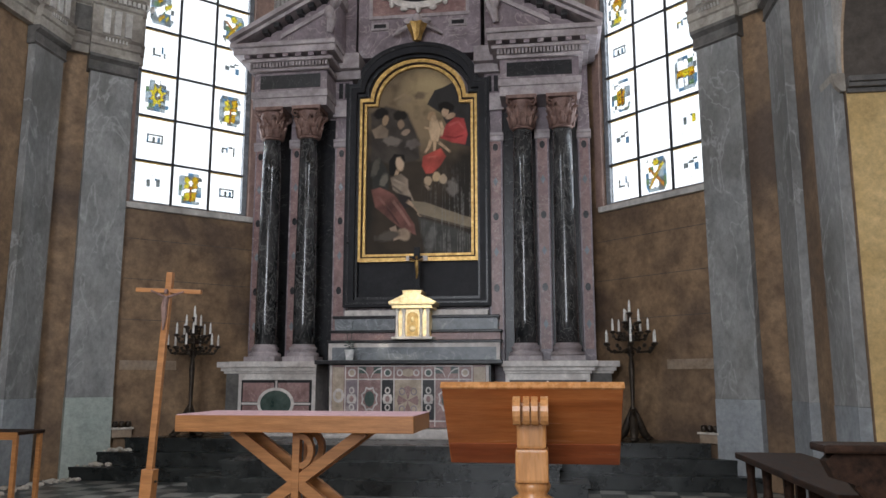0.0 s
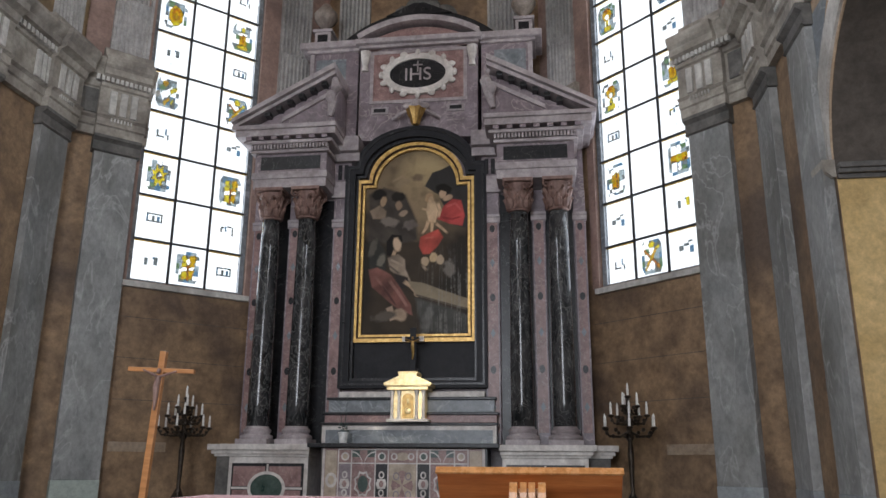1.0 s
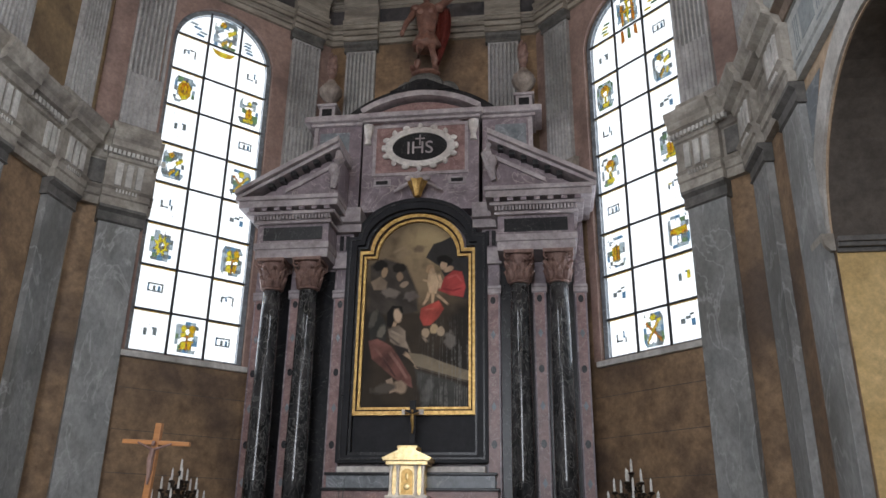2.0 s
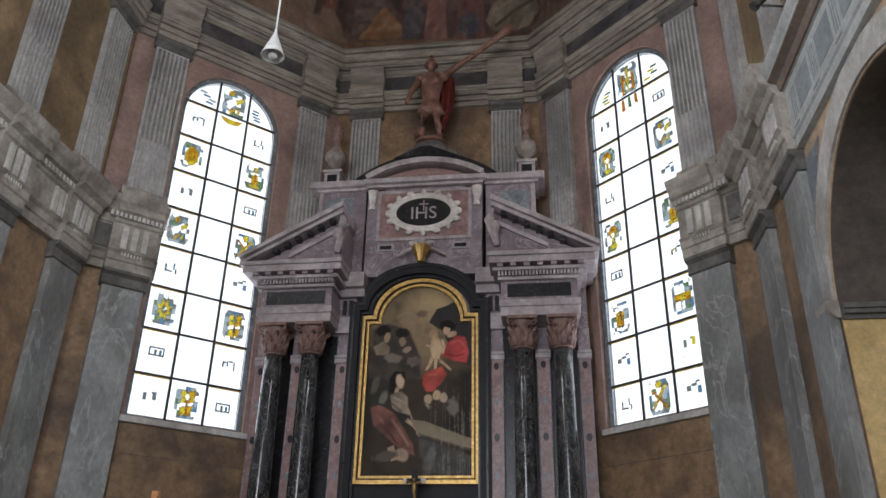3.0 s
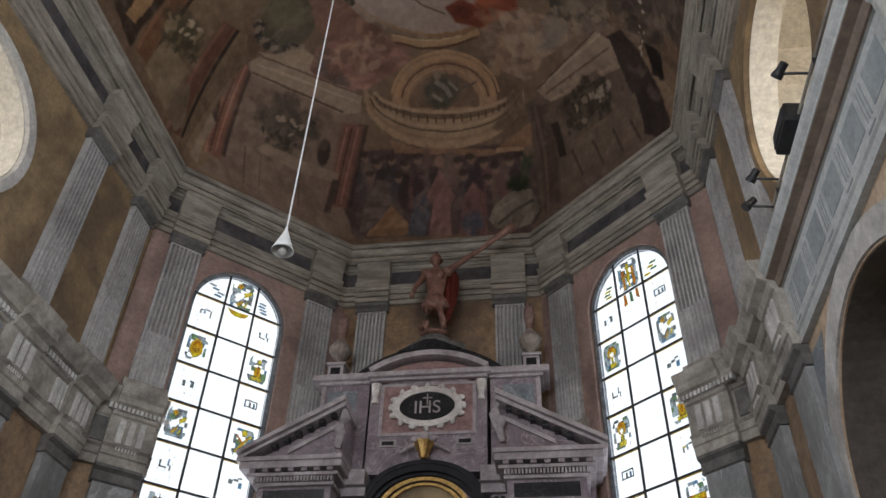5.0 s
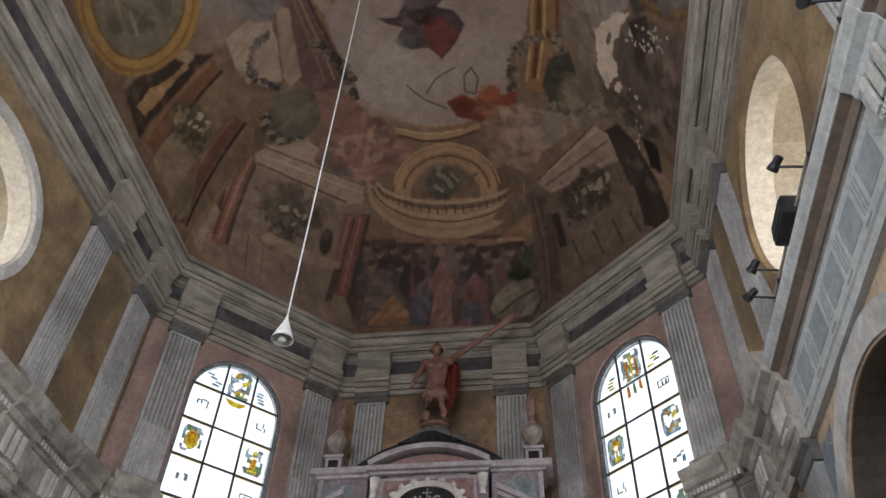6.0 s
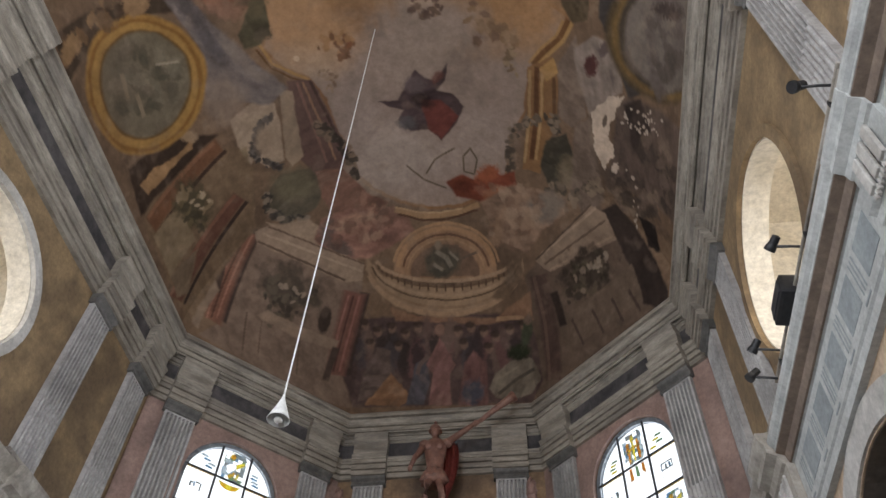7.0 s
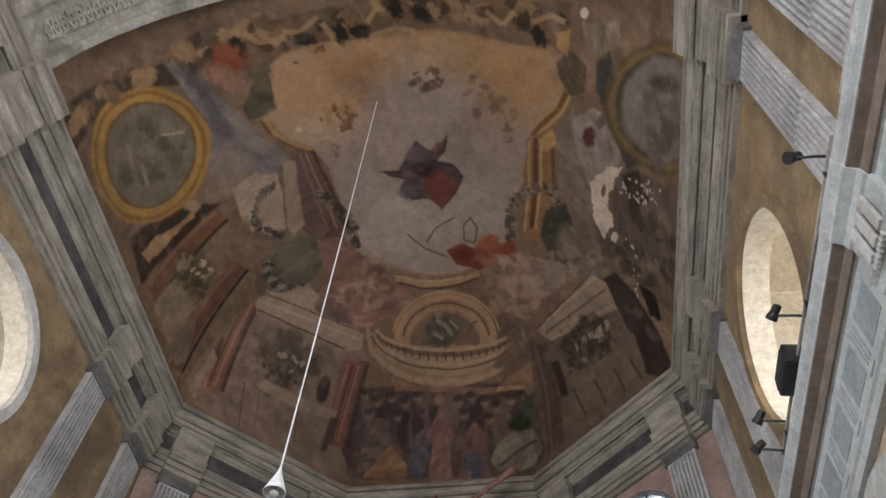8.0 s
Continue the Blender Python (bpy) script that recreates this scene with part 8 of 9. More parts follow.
    P.shape([(0.190, 5.907), (0.331, 5.933), (0.393, 5.742), (0.345, 5.536), (0.215, 5.562), (0.172, 5.750)], (0.45, 0.335, 0.225), 0.020, 0.40, 1.00, 0.008)
    P.trail([(0.382, 5.889), (0.423, 5.762), (0.394, 5.638)], 0.035, 0.030, (0.44, 0.32, 0.215), 1)
    P.trail([(0.285, 5.559), (0.277, 5.353)], 0.040, 0.025, (0.44, 0.32, 0.21), 1)
    P.trail([(0.215, 5.562), (0.176, 5.439), (0.117, 5.348)], 0.040, 0.025, (0.42, 0.3, 0.2), 1)
    P.trail([(0.355, 5.515), (0.455, 5.430), (0.545, 5.344)], 0.035, 0.025, (0.4, 0.29, 0.195), 1)
    P.trail([(0.202, 5.770), (0.111, 5.794)], 0.025, 0.025, (0.4, 0.29, 0.19), 1)
    P.shape([(0.078, 5.277), (0.217, 5.345), (0.386, 5.411), (0.476, 5.265), (0.388, 5.104), (0.241, 4.967), (0.123, 4.970), (0.051, 5.115)], (0.33, 0.075, 0.058), 0.025, 0.70, 1.00, 0.008)
    P.trail([(0.158, 5.254), (0.317, 5.270)], 0.025, 0.020, (0.43, 0.14, 0.1), 0.7)
    P.oval(0.164, 4.838, 0.070, 0.083, (0.36, 0.275, 0.19), -10, 0.35, 0.2, 1)
    P.oval(0.311, 4.904, 0.070, 0.083, (0.41, 0.31, 0.195), 0, 0.35, 0.2, 1)
    P.oval(0.430, 4.861, 0.065, 0.083, (0.36, 0.28, 0.2), 0, 0.35, 0.2, 1)
    P.oval(0.588, 4.716, 0.099, 0.136, (0.15, 0.132, 0.115), 0, 0.5, 0.4, 1)
    P.trail([(0.125, 4.768), (0.186, 4.686)], 0.030, 0.030, (0.26, 0.2, 0.15), 1)
    P.shape([(-0.846, 5.203), (-0.665, 5.260), (-0.516, 4.988), (-0.529, 4.705), (-0.798, 4.671)], (0.046, 0.045, 0.038), 0.040, 0.50, 1.00, 0.008)
    P.oval(-0.604, 4.889, 0.060, 0.125, (0.15, 0.135, 0.11), -15, 0.5, 0.4, 1)
    P.oval(-0.761, 5.098, 0.060, 0.146, (0.1, 0.09, 0.075), -20, 0.5, 0.4, 1)
    P.shape([(-0.522, 5.214), (-0.425, 5.345), (-0.253, 5.319), (-0.230, 5.205), (-0.341, 5.188), (-0.395, 4.934), (-0.516, 4.968)], (0.016, 0.013, 0.011), 0.020, 0.20, 1.00, 0.008)
    P.oval(-0.330, 5.157, 0.075, 0.125, (0.43, 0.325, 0.235), 12, 0.35, 0.2, 1)
    P.trail([(-0.367, 5.045), (-0.395, 4.954)], 0.040, 0.040, (0.36, 0.26, 0.18), 1)
    P.shape([(-0.494, 4.916), (-0.316, 4.983), (-0.184, 4.877), (-0.171, 4.716), (-0.078, 4.493), (-0.267, 4.557), (-0.449, 4.703)], (0.225, 0.18, 0.14), 0.025, 0.90, 1.00, 0.008)
    P.trail([(-0.434, 4.884), (-0.232, 4.778), (-0.149, 4.595)], 0.025, 0.020, (0.31, 0.25, 0.195), 0.8)
    P.trail([(-0.471, 4.784), (-0.288, 4.638)], 0.020, 0.020, (0.1, 0.08, 0.065), 0.8)
    P.shape([(-0.368, 4.640), (-0.128, 4.554), (-0.105, 4.394), (-0.282, 4.358)], (0.03, 0.024, 0.022), 0.025, 0.30, 1.00, 0.008)
    P.trail([(-0.186, 4.486), (-0.066, 4.393), (0.034, 4.272)], 0.045, 0.030, (0.37, 0.27, 0.19), 1)
    P.oval(0.034, 4.262, 0.050, 0.042, (0.37, 0.27, 0.19), -30, 0.35, 0.2, 1)
    P.shape([(-0.830, 4.712), (-0.670, 4.749), (-0.427, 4.622), (-0.283, 4.418), (-0.070, 4.078), (-0.038, 3.901), (-0.284, 4.003), (-0.535, 4.205), (-0.760, 4.409)], (0.175, 0.085, 0.07), 0.025, 0.90, 1.00, 0.008)
    P.trail([(-0.444, 4.502), (-0.280, 4.279), (-0.138, 4.059)], 0.035, 0.030, (0.27, 0.155, 0.125), 0.8)
    P.trail([(-0.706, 4.588), (-0.499, 4.333)], 0.030, 0.020, (0.24, 0.13, 0.105), 0.7)
    P.trail([(-0.581, 4.435), (-0.335, 4.083)], 0.020, 0.020, (0.08, 0.04, 0.035), 0.8)
    P.shape([(-0.501, 4.027), (-0.394, 4.074), (-0.320, 3.838), (-0.426, 3.801)], (0.34, 0.255, 0.19), 0.020, 0.40, 1.00, 0.008)
    P.oval(-0.253, 3.915, 0.119, 0.110, (0.325, 0.245, 0.18), -10, 0.35, 0.2, 1)
    P.oval(-0.527, 3.890, 0.199, 0.083, (0.1, 0.085, 0.07), 10, 0.5, 0.3, 1)
    P.shape([(-0.127, 4.494), (0.100, 4.469), (0.638, 4.269), (0.947, 4.155), (0.927, 4.000), (0.639, 4.054), (0.348, 4.158), (0.005, 4.263)], (0.235, 0.195, 0.14), 0.020, 0.30, 1.00, 0.008)
    P.trail([(0.005, 4.253), (0.348, 4.148), (0.889, 3.991)], 0.020, 0.020, (0.1, 0.08, 0.06), 1)
    P.shape([(0.006, 4.204), (0.639, 4.006), (0.908, 3.865), (0.888, 3.559), (0.112, 3.609)], (0.066, 0.064, 0.058), 0.060, 0.60, 1.00, 0.008)
    P.oval(0.225, 3.858, 0.079, 0.250, (0.13, 0.125, 0.115), -15, 0.6, 0.5, 1)
    # pale upright streaks, stronger toward the lower right
    streak = grain2(X, Z, 28, 9) * (grain2(X * 3, Z * 0.12, 22, 11) > 0.6)
    P.lay(streak * np.clip((X + 0.05) * 2, 0, 1) * np.clip((5.2 - Z) * 1.2, 0, 1), (0.24, 0.23, 0.21), 0.55)
    P.lay((cloud2(X, Z, 5, 31) - 0.55) * 3, (0.02, 0.016, 0.013), 0.35)
    P.col = (P.col * 1.45) ** 1.18
    keep = (np.abs(X) < 0.93) & ((Z < 6.22) | (np.hypot(X / 0.74, (Z - 6.22) / 0.68) < 1.03))
    faces = []
    for r in range(nz - 1):
        for c in range(nx - 1):
            q = (r * nx + c, r * nx + c + 1, (r + 1) * nx + c + 1, (r + 1) * nx + c)
            if all(keep[k] for k in q):
                faces.append(q)
    co = np.stack([X, np.zeros(len(X)), Z], 1)
    return colour_mesh("canvas", co.tolist(), faces, P.col, M_CANVAS)


canvas = new("canvas", canvas_mesh())
canvas.parent = PIC
canvas["label"] = "dark oil canvas with red drapery and a pale sky"


# ---- high altar: table, frontal, gradins ----
ALT = thing("high_altar", pose(0, 0, 0), "inlaid marble altar with black top and stepped ledges", "altar")
part("body", block(-1.28, 1.28, 12.06, 12.9, 0.72, 1.69), M_BLACK, ALT)
part("mensa", block(-1.47, 1.47, 11.92, 12.6, 1.70, 1.765, 0.012), M_BLACK, ALT, "black marble altar top")
part("plinth", block(-1.50, 1.50, 11.84, 12.9, 0.578, 0.73, 0.015), M_WHITE, ALT, "grey-white marble plinth")
FR = part("frontal", block(-1.25, 1.25, 12.035, 12.07, 0.74, 1.69, 0.004), M_ROSEMARBLE, ALT, "frontal of inlaid coloured marbles")
Y0 = 12.035


def inlay(bm, mat, lift=0.004, label=""):
    return part("inlay", bm, mat, FR, label, m=pose(0, Y0 - lift, 0))


def flat(pts):
    return prism(bmesh.new(), pts, 0, 0.012)


def hoop(o, i):
    return ring(bmesh.new(), o, i, 0, 0.012)


for x0, x1, z0, z1 in ((-1.25, -1.21, 0.74, 1.69), (1.21, 1.25, 0.74, 1.69)):
    inlay(block(x0, x1, 0, 0.012, z0, z1), M_WHITE)
for s in (-1, 1):
    inlay(block(s * 1.11 - 0.09, s * 1.11 + 0.09, 0, 0.012, 0.76, 1.66), M_BEIGE, 0.003, "mottled beige side field")
    inlay(hoop(ellipse(s * 1.10, 1.22, 0.09, 0.11, 16), ellipse(s * 1.10, 1.22, 0.05, 0.065, 16)), M_WHITE, 0.005)
for x in (-0.995, -0.79, -0.42, -0.22, 0.22, 0.42, 0.79, 0.995):
    inlay(block(x - 0.009, x + 0.009, 0, 0.012, 0.76, 1.68), M_WHITE, 0.006)
for z in (0.84, 1.47, 1.675):
    inlay(block(-1.0, 1.0, 0, 0.012, z - 0.009, z + 0.009), M_WHITE, 0.0065)
for x in (-0.89, -0.32, 0.32, 0.89):
    inlay(hoop(ellipse(x, 1.57, 0.062, 0.062, 18), ellipse(x, 1.57, 0.042, 0.042, 18)), M_WHITE, 0.007)
    inlay(flat(ellipse(x, 1.57, 0.042, 0.042, 14)), M_BEIGE if abs(x) > 0.5 else M_GREENOVAL, 0.006)
    inlay(block(x - 0.09, x + 0.09, 0, 0.012, 0.86, 1.46), M_BLACK if abs(x) < 0.5 else M_PURPLE, 0.003)
    inlay(flat([(x - 0.06, 1.10), (x + 0.06, 1.10), (x + 0.08, 1.17), (x + 0.06, 1.24), (x - 0.06, 1.24), (x - 0.08, 1.17)]), M_WHITE, 0.005)
    inlay(flat(ellipse(x, 1.17, 0.035, 0.05, 12)), M_ROSEMARBLE, 0.008)
    for dz in (-0.13, 0.13):
        inlay(hoop(ellipse(x, 1.17 + dz, 0.045, 0.055, 14), ellipse(x, 1.17 + dz, 0.024, 0.032, 14)), M_WHITE, 0.0055)
for s in (-1, 1):
    c = s * 0.605
    inlay(block(c - 0.17, c + 0.17, 0, 0.012, 0.86, 1.46), M_ROSEMARBLE, 0.0035)
    star_o = [(c + (0.145 if k % 2 else 0.115) * math.cos(math.pi * k / 8), 1.17 + (0.20 if k % 2 else 0.165) * math.sin(math.pi * k / 8)) for k in range(16)]
    star_i = [(c + (0.118 if k % 2 else 0.092) * math.cos(math.pi * k / 8), 1.17 + (0.165 if k % 2 else 0.135) * math.sin(math.pi * k / 8)) for k in range(16)]
    inlay(hoop(star_o, star_i), M_WHITE, 0.006, "white star-shaped border")
    inlay(flat(ellipse(c, 1.17, 0.08, 0.12, 16)), M_GREENOVAL, 0.005)
    for e in (-1, 1):
        arc = [(c + e * (0.185 - 0.17 * math.sin(t)), 1.66 - 0.19 * (1 - math.cos(t)) - 0.01) for t in (0, 0.4, 0.8, 1.2, 1.57)]
        arc2 = [(x, z - 0.022) for x, z in arc]
        bm = bmesh.new()
        for k in range(4):
            prism(bm, [arc[k], arc[k + 1], arc2[k + 1], arc2[k]], 0, 0.012)
        inlay(bm, M_WHITE, 0.008)
        inlay(block(min(c + e * 0.185, c + e * 0.06), max(c + e * 0.185, c + e * 0.06), 0, 0.012, 1.56, 1.66), M_GREENOVAL, 0.0025)
# central cross panel
inlay(block(-0.205, 0.205, 0, 0.012, 0.85, 1.46), M_BEIGE, 0.0035)
for k in range(4):
    a = math.pi / 2 * k
    ca, sa = math.cos(a), math.sin(a)
    pts = [(0.0, 0.0), (0.15, -0.06), (0.17, 0.0), (0.15, 0.06)]
    inlay(flat([(x * ca - z * sa, 1.15 + (x * sa + z * ca) * 1.3) for x, z in pts]), M_ROSEMARBLE, 0.006 + 0.0005 * k)
    a += math.pi / 4
    inlay(hoop(ellipse(0.13 * math.cos(a), 1.15 + 0.19 * math.sin(a), 0.05, 0.06, 14), ellipse(0.13 * math.cos(a), 1.15 + 0.19 * math.sin(a), 0.032, 0.04, 14)), M_PURPLE, 0.006 + 0.0005 * k)
inlay(flat(ellipse(0, 1.57, 0.10, 0.06, 18)), M_BEIGE, 0.006)
for s in (-1, 1):
    inlay(hoop(ellipse(s * 0.13, 1.57, 0.05, 0.055, 16), ellipse(s * 0.13, 1.57, 0.03, 0.033, 16)), M_WHITE, 0.007)

# stepped ledges behind the altar top
for z0, z1, y, h, m, lab in ((1.765, 2.05, 12.46, 1.40, M_BLUEGREY, "blue-grey marble ledge with white border"), (2.10, 2.22, 12.58, 1.40, M_ROSEMARBLE, "rose marble ledge"), (2.26, 2.46, 12.64, 1.36, M_BLUEGREY, "grey marble ledge")):
    g = part("ledge", block(-h, h, y, 12.95, z0, z1, 0.006), m, ALT, lab)
    part("ledge_top", block(-h - 0.03, h + 0.03, y - 0.04, 12.95, z1, z1 + 0.045, 0.012), M_BLACK, g, "black marble edge slab")
    if z0 < 1.8:
        part("ledge_border", ring(bmesh.new(), [(-1.40, 1.77), (1.40, 1.77), (1.40, 2.05), (-1.40, 2.05)], [(-1.34, 1.77), (1.34, 1.77), (1.34, 1.98), (-1.34, 1.98)], y - 0.008, y + 0.01), M_WHITE, g)
part("ledge", block(-1.2, 1.2, 12.66, 12.95, 2.505, 2.60, 0.01), M_WHITE, ALT, "white marble ledge under the frame")

# tabernacle
TAB = thing("tabernacle", pose(0.02, 12.36, 2.095), "small gilded temple-shaped tabernacle with columns", "tabernacle")
part("body", block(-0.26, 0.26, -0.05, 0.34, 0.0, 0.50, 0.01), M_GOLDPALE, TAB)
part("plinth", block(-0.33, 0.33, -0.14, 0.34, 0.0, 0.045, 0.008), M_WHITE, TAB, "white marble foot")
part("door", prism(bmesh.new(), [(-0.09, 0.06), (0.09, 0.06), (0.09, 0.36)] + [(0.09 * math.cos(math.pi * k / 8), 0.36 + 0.08 * math.sin(math.pi * k / 8)) for k in range(1, 8)] + [(-0.09, 0.36)], -0.075, -0.045), M_GOLD, TAB, "arched gilded door with a relief")
part("door_relief", blob(blob(bmesh.new(), (0, -0.078, 0.17), (0.055, 0.02, 0.05), n=8), (0, -0.078, 0.32), (0.025, 0.014, 0.05), n=8), M_GOLDPALE, TAB)
pc = None
for x in (-0.25, -0.14, 0.14, 0.25):
    m = pose(x, -0.09, 0)
    pc = again(pc, TAB, m) if pc else part("column", lathe(bmesh.new(), [(0.034, 0.045), (0.034, 0.07), (0.024, 0.08), (0.022, 0.40), (0.036, 0.47), (0.036, 0.49)], n=14), M_WHITE, TAB, m=m)
part("entablature", box(block(-0.33, 0.33, -0.15, 0.34, 0.49, 0.55, 0.008), -0.37, 0.37, -0.18, 0.34, 0.55, 0.58, 0.008), M_GOLDPALE, TAB)
part("roof", box(prism(bmesh.new(), [(-0.38, 0.58), (0.38, 0.58), (0.38, 0.60), (0.14, 0.71), (0.14, 0.74), (-0.14, 0.74), (-0.14, 0.71), (-0.38, 0.60)], -0.16, 0.34), -0.16, 0.16, -0.13, 0.3, 0.74, 0.785, 0.01), M_GOLDPALE, TAB, "pale gilded roof")

# crucifix on the tabernacle: one plain figure on a black cross
CRU = thing("altar_crucifix", pose(0.06, 12.42, 2.885), "black altar cross with a small gilded figure", "crucifix")
part("cross", box(box(block(-0.05, 0.05, 0, 0.03, 0.0, 0.72, 0.005), -0.17, 0.17, 0.001, 0.029, 0.50, 0.57, 0.005), -0.10, 0.10, -0.05, 0.08, -0.001, 0.04, 0.008), M_BLACKWOOD, CRU)
part("arm_tips", box(block(0.10, 0.175, -0.004, 0.033, 0.495, 0.575), -0.175, -0.13, -0.004, 0.033, 0.495, 0.575), M_WHITE, CRU, "silvery cross tips")
bm = blob(bmesh.new(), (0, -0.02, 0.44), (0.03, 0.02, 0.07), n=8)
tube(bm, [(0, -0.02, 0.40), (0.012, -0.022, 0.30), (0, -0.02, 0.20)], [0.028, 0.022, 0.012], 8)
blob(bm, (0, -0.03, 0.545), (0.022, 0.022, 0.028), n=8)
for s in (-1, 1):
    tube(bm, [(s * 0.02, -0.02, 0.49), (s * 0.12, -0.015, 0.535)], [0.014, 0.009], 6)
part("figure", bm, M_GOLD, CRU)

# flower pot on the altar top
POT = thing("flower_pot", pose(-0.98, 12.2, 1.765), "small white pot with thin bare stems", "flower pot")
part("pot", lathe(bmesh.new(), [(0.055, 0.0), (0.06, 0.02), (0.075, 0.14), (0.082, 0.15), (0.078, 0.17)], n=20), M_WHITEPAINT, POT)
bm = bmesh.new()
for k, (a, b) in enumerate(((0.03, 0.02), (-0.08, 0.03), (0.06, -0.02))):
    tube(bm, [(0, 0, 0.15), (a * 0.5, b, 0.32), (a, b, 0.50 + 0.12 * k)], [0.005, 0.004, 0.002], 5)
for k in range(10):
    blob(bm, (0.06 * math.cos(k * 2.4), 0.05 * math.sin(k * 2.4), 0.19 + 0.012 * k), (0.03, 0.012, 0.012), Matrix.Rotation(k * 2.4, 4, "Z"), n=5)
part("stems", bm, M_GREENOVAL, POT, "thin green stems")

# urns with flame finials on the attic piers
URN = None
for s in (-1, 1):
    m = pose(s * 1.95, 13.30, 9.17)
    if URN:
        copy_thing(URN, m)
        continue
    URN = thing("stone_urn", m, "pale stone urn with a carved flame on a pedestal", "urn", "urns on the altarpiece")
    part("pedestal", box(box(block(-0.16, 0.16, -0.16, 0.16, 0.0, 0.40, 0.01), -0.20, 0.20, -0.20, 0.20, 0.40, 0.46, 0.012), -0.20, 0.20, -0.20, 0.20, 0.0, 0.05, 0.01), M_WARMWHITE, URN)
    part("pedestal_panel", block(-0.10, 0.10, -0.168, -0.15, 0.10, 0.35, 0.004), M_BLACK, URN)
    part("bowl", lathe(bmesh.new(), [(0.09, 0.46), (0.10, 0.50), (0.05, 0.55), (0.06, 0.58), (0.15, 0.66), (0.215, 0.78), (0.22, 0.86), (0.17, 0.95), (0.11, 1.02), (0.07, 1.10)], n=36, wave=0.09, lobes=12), M_URN, URN, "gadrooned stone bowl", smooth=True)
    part("neck", lathe(bmesh.new(), [(0.07, 1.10), (0.06, 1.20), (0.09, 1.25), (0.10, 1.30), (0.07, 1.33)], n=20), M_CAPITAL, URN)
    bm = bmesh.new()
    for k in range(5):
        a = k * 1.257
        tube(bm, [(0.05 * math.cos(a + t), 0.05 * math.sin(a + t), 1.32 + 0.11 * t * (1 + 0.15 * (k % 2))) for t in (0, 0.6, 1.2, 1.8, 2.4, 3.0, 3.4)], [0.05, 0.065, 0.07, 0.06, 0.05, 0.03, 0.01], 8)
    part("flame", bm, M_CAPITAL, URN, "carved twisting flame", smooth=True)

# painted wooden statue above the attic: one plain mesh
bm = bmesh.new()
blob(bm, (0, 13.3, 10.30), (0.30, 0.20, 0.06))
for s, knee in ((-1, 0.10), (1, 0.02)):
    tube(bm, [(s * 0.20 - 0.02, 13.26, 10.36), (s * 0.17 + 0.01, 13.24, 10.55), (s * 0.14 + knee * 0.2, 13.20 - knee, 10.74), (s * 0.11, 13.24, 10.95), (s * 0.08, 13.30, 11.16)], [0.05, 0.075, 0.062, 0.09, 0.10], 12)
    blob(bm, (s * 0.23 - 0.02, 13.18, 10.35), (0.065, 0.14, 0.045))
    blob(bm, (s * 0.24, 13.27, 11.86), (0.12, 0.11, 0.10))
lathe(bm, [(0.28, 10.92), (0.27, 10.98), (0.22, 11.10), (0.18, 11.20)], 0, 13.29, 36, 0.10, 9)
lathe(bm, [(0.175, 11.17), (0.185, 11.22), (0.17, 11.27), (0.185, 11.40), (0.225, 11.62), (0.235, 11.76), (0.19, 11.88), (0.09, 11.96)], 0, 13.28, 24)
for s in (-1, 1):
    blob(bm, (s * 0.10, 13.10, 11.68), (0.10, 0.06, 0.10))
tube(bm, [(-0.01, 13.28, 11.9), (-0.01, 13.26, 12.06)], [0.07, 0.065], 8)
blob(bm, (-0.02, 13.25, 12.15), (0.095, 0.115, 0.135))
lathe(bm, [(0.15, 12.19), (0.145, 12.21), (0.115, 12.23), (0.11, 12.30), (0.06, 12.36)], -0.02, 13.27, 16)
tube(bm, [(-0.02, 13.14, 12.33), (-0.02, 13.26, 12.43), (-0.02, 13.42, 12.32)], [0.02, 0.04, 0.02], 8)
tube(bm, [(-0.24, 13.27, 11.84), (-0.37, 13.24, 11.58), (-0.40, 13.18, 11.50), (-0.46, 13.06, 11.18)], [0.085, 0.065, 0.06, 0.045], 10)
blob(bm, (-0.47, 13.05, 11.12), (0.05, 0.05, 0.07))
tube(bm, [(0.22, 13.27, 11.85), (0.52, 13.16, 12.0), (0.86, 13.06, 12.18)], [0.09, 0.065, 0.05], 10)
blob(bm, (0.88, 13.05, 12.18), (0.07, 0.06, 0.06))
tube(bm, [(0.84, 13.06, 12.12), (1.25, 12.98, 12.42), (1.60, 12.93, 12.66), (1.72, 12.92, 12.74)], [0.04, 0.06, 0.09, 0.13], 10)
SBASE = thing("statue_plinth", pose(0, 13.3, 9.45), "rough dark stone plinth under the statue", "plinth")
part("block", block(-0.42, 0.36, -0.24, 0.28, 0.0, 0.55, 0.05), M_DARKSTONE, SBASE)
part("rock", blob(blob(blob(bmesh.new(), (0, 0, 0.62), (0.36, 0.24, 0.20)), (-0.3, 0, 0.45), (0.3, 0.2, 0.2)), (0.42, 0.02, 0.42), (0.26, 0.2, 0.22)), M_DARKSTONE, SBASE)
STAT = tagged(part("statue", bm, M_FLESH, None, smooth=True), "painted wooden statue with raised arm and red cloak", "statue")
STAT.data.materials.append(M_STATUE_RED)
bm = bmesh.new()
bm.from_mesh(STAT.data)
old = set(bm.faces)
grid = [[bm.verts.new((0.10 + 0.025 * math.sin(11 * u) + u * (0.38 + 0.30 * v - 0.52 * v * v), 13.42 - 0.10 * u + 0.045 * math.sin(17 * u + 2 * v), 11.97 - 1.45 * v - 0.10 * u * (1 - v))) for u in [i / 14 for i in range(15)]] for v in [j / 10 for j in range(11)]]
cl = [bm.faces.new((grid[j][i], grid[j][i + 1], grid[j + 1][i + 1], grid[j + 1][i])) for j in range(10) for i in range(14)]
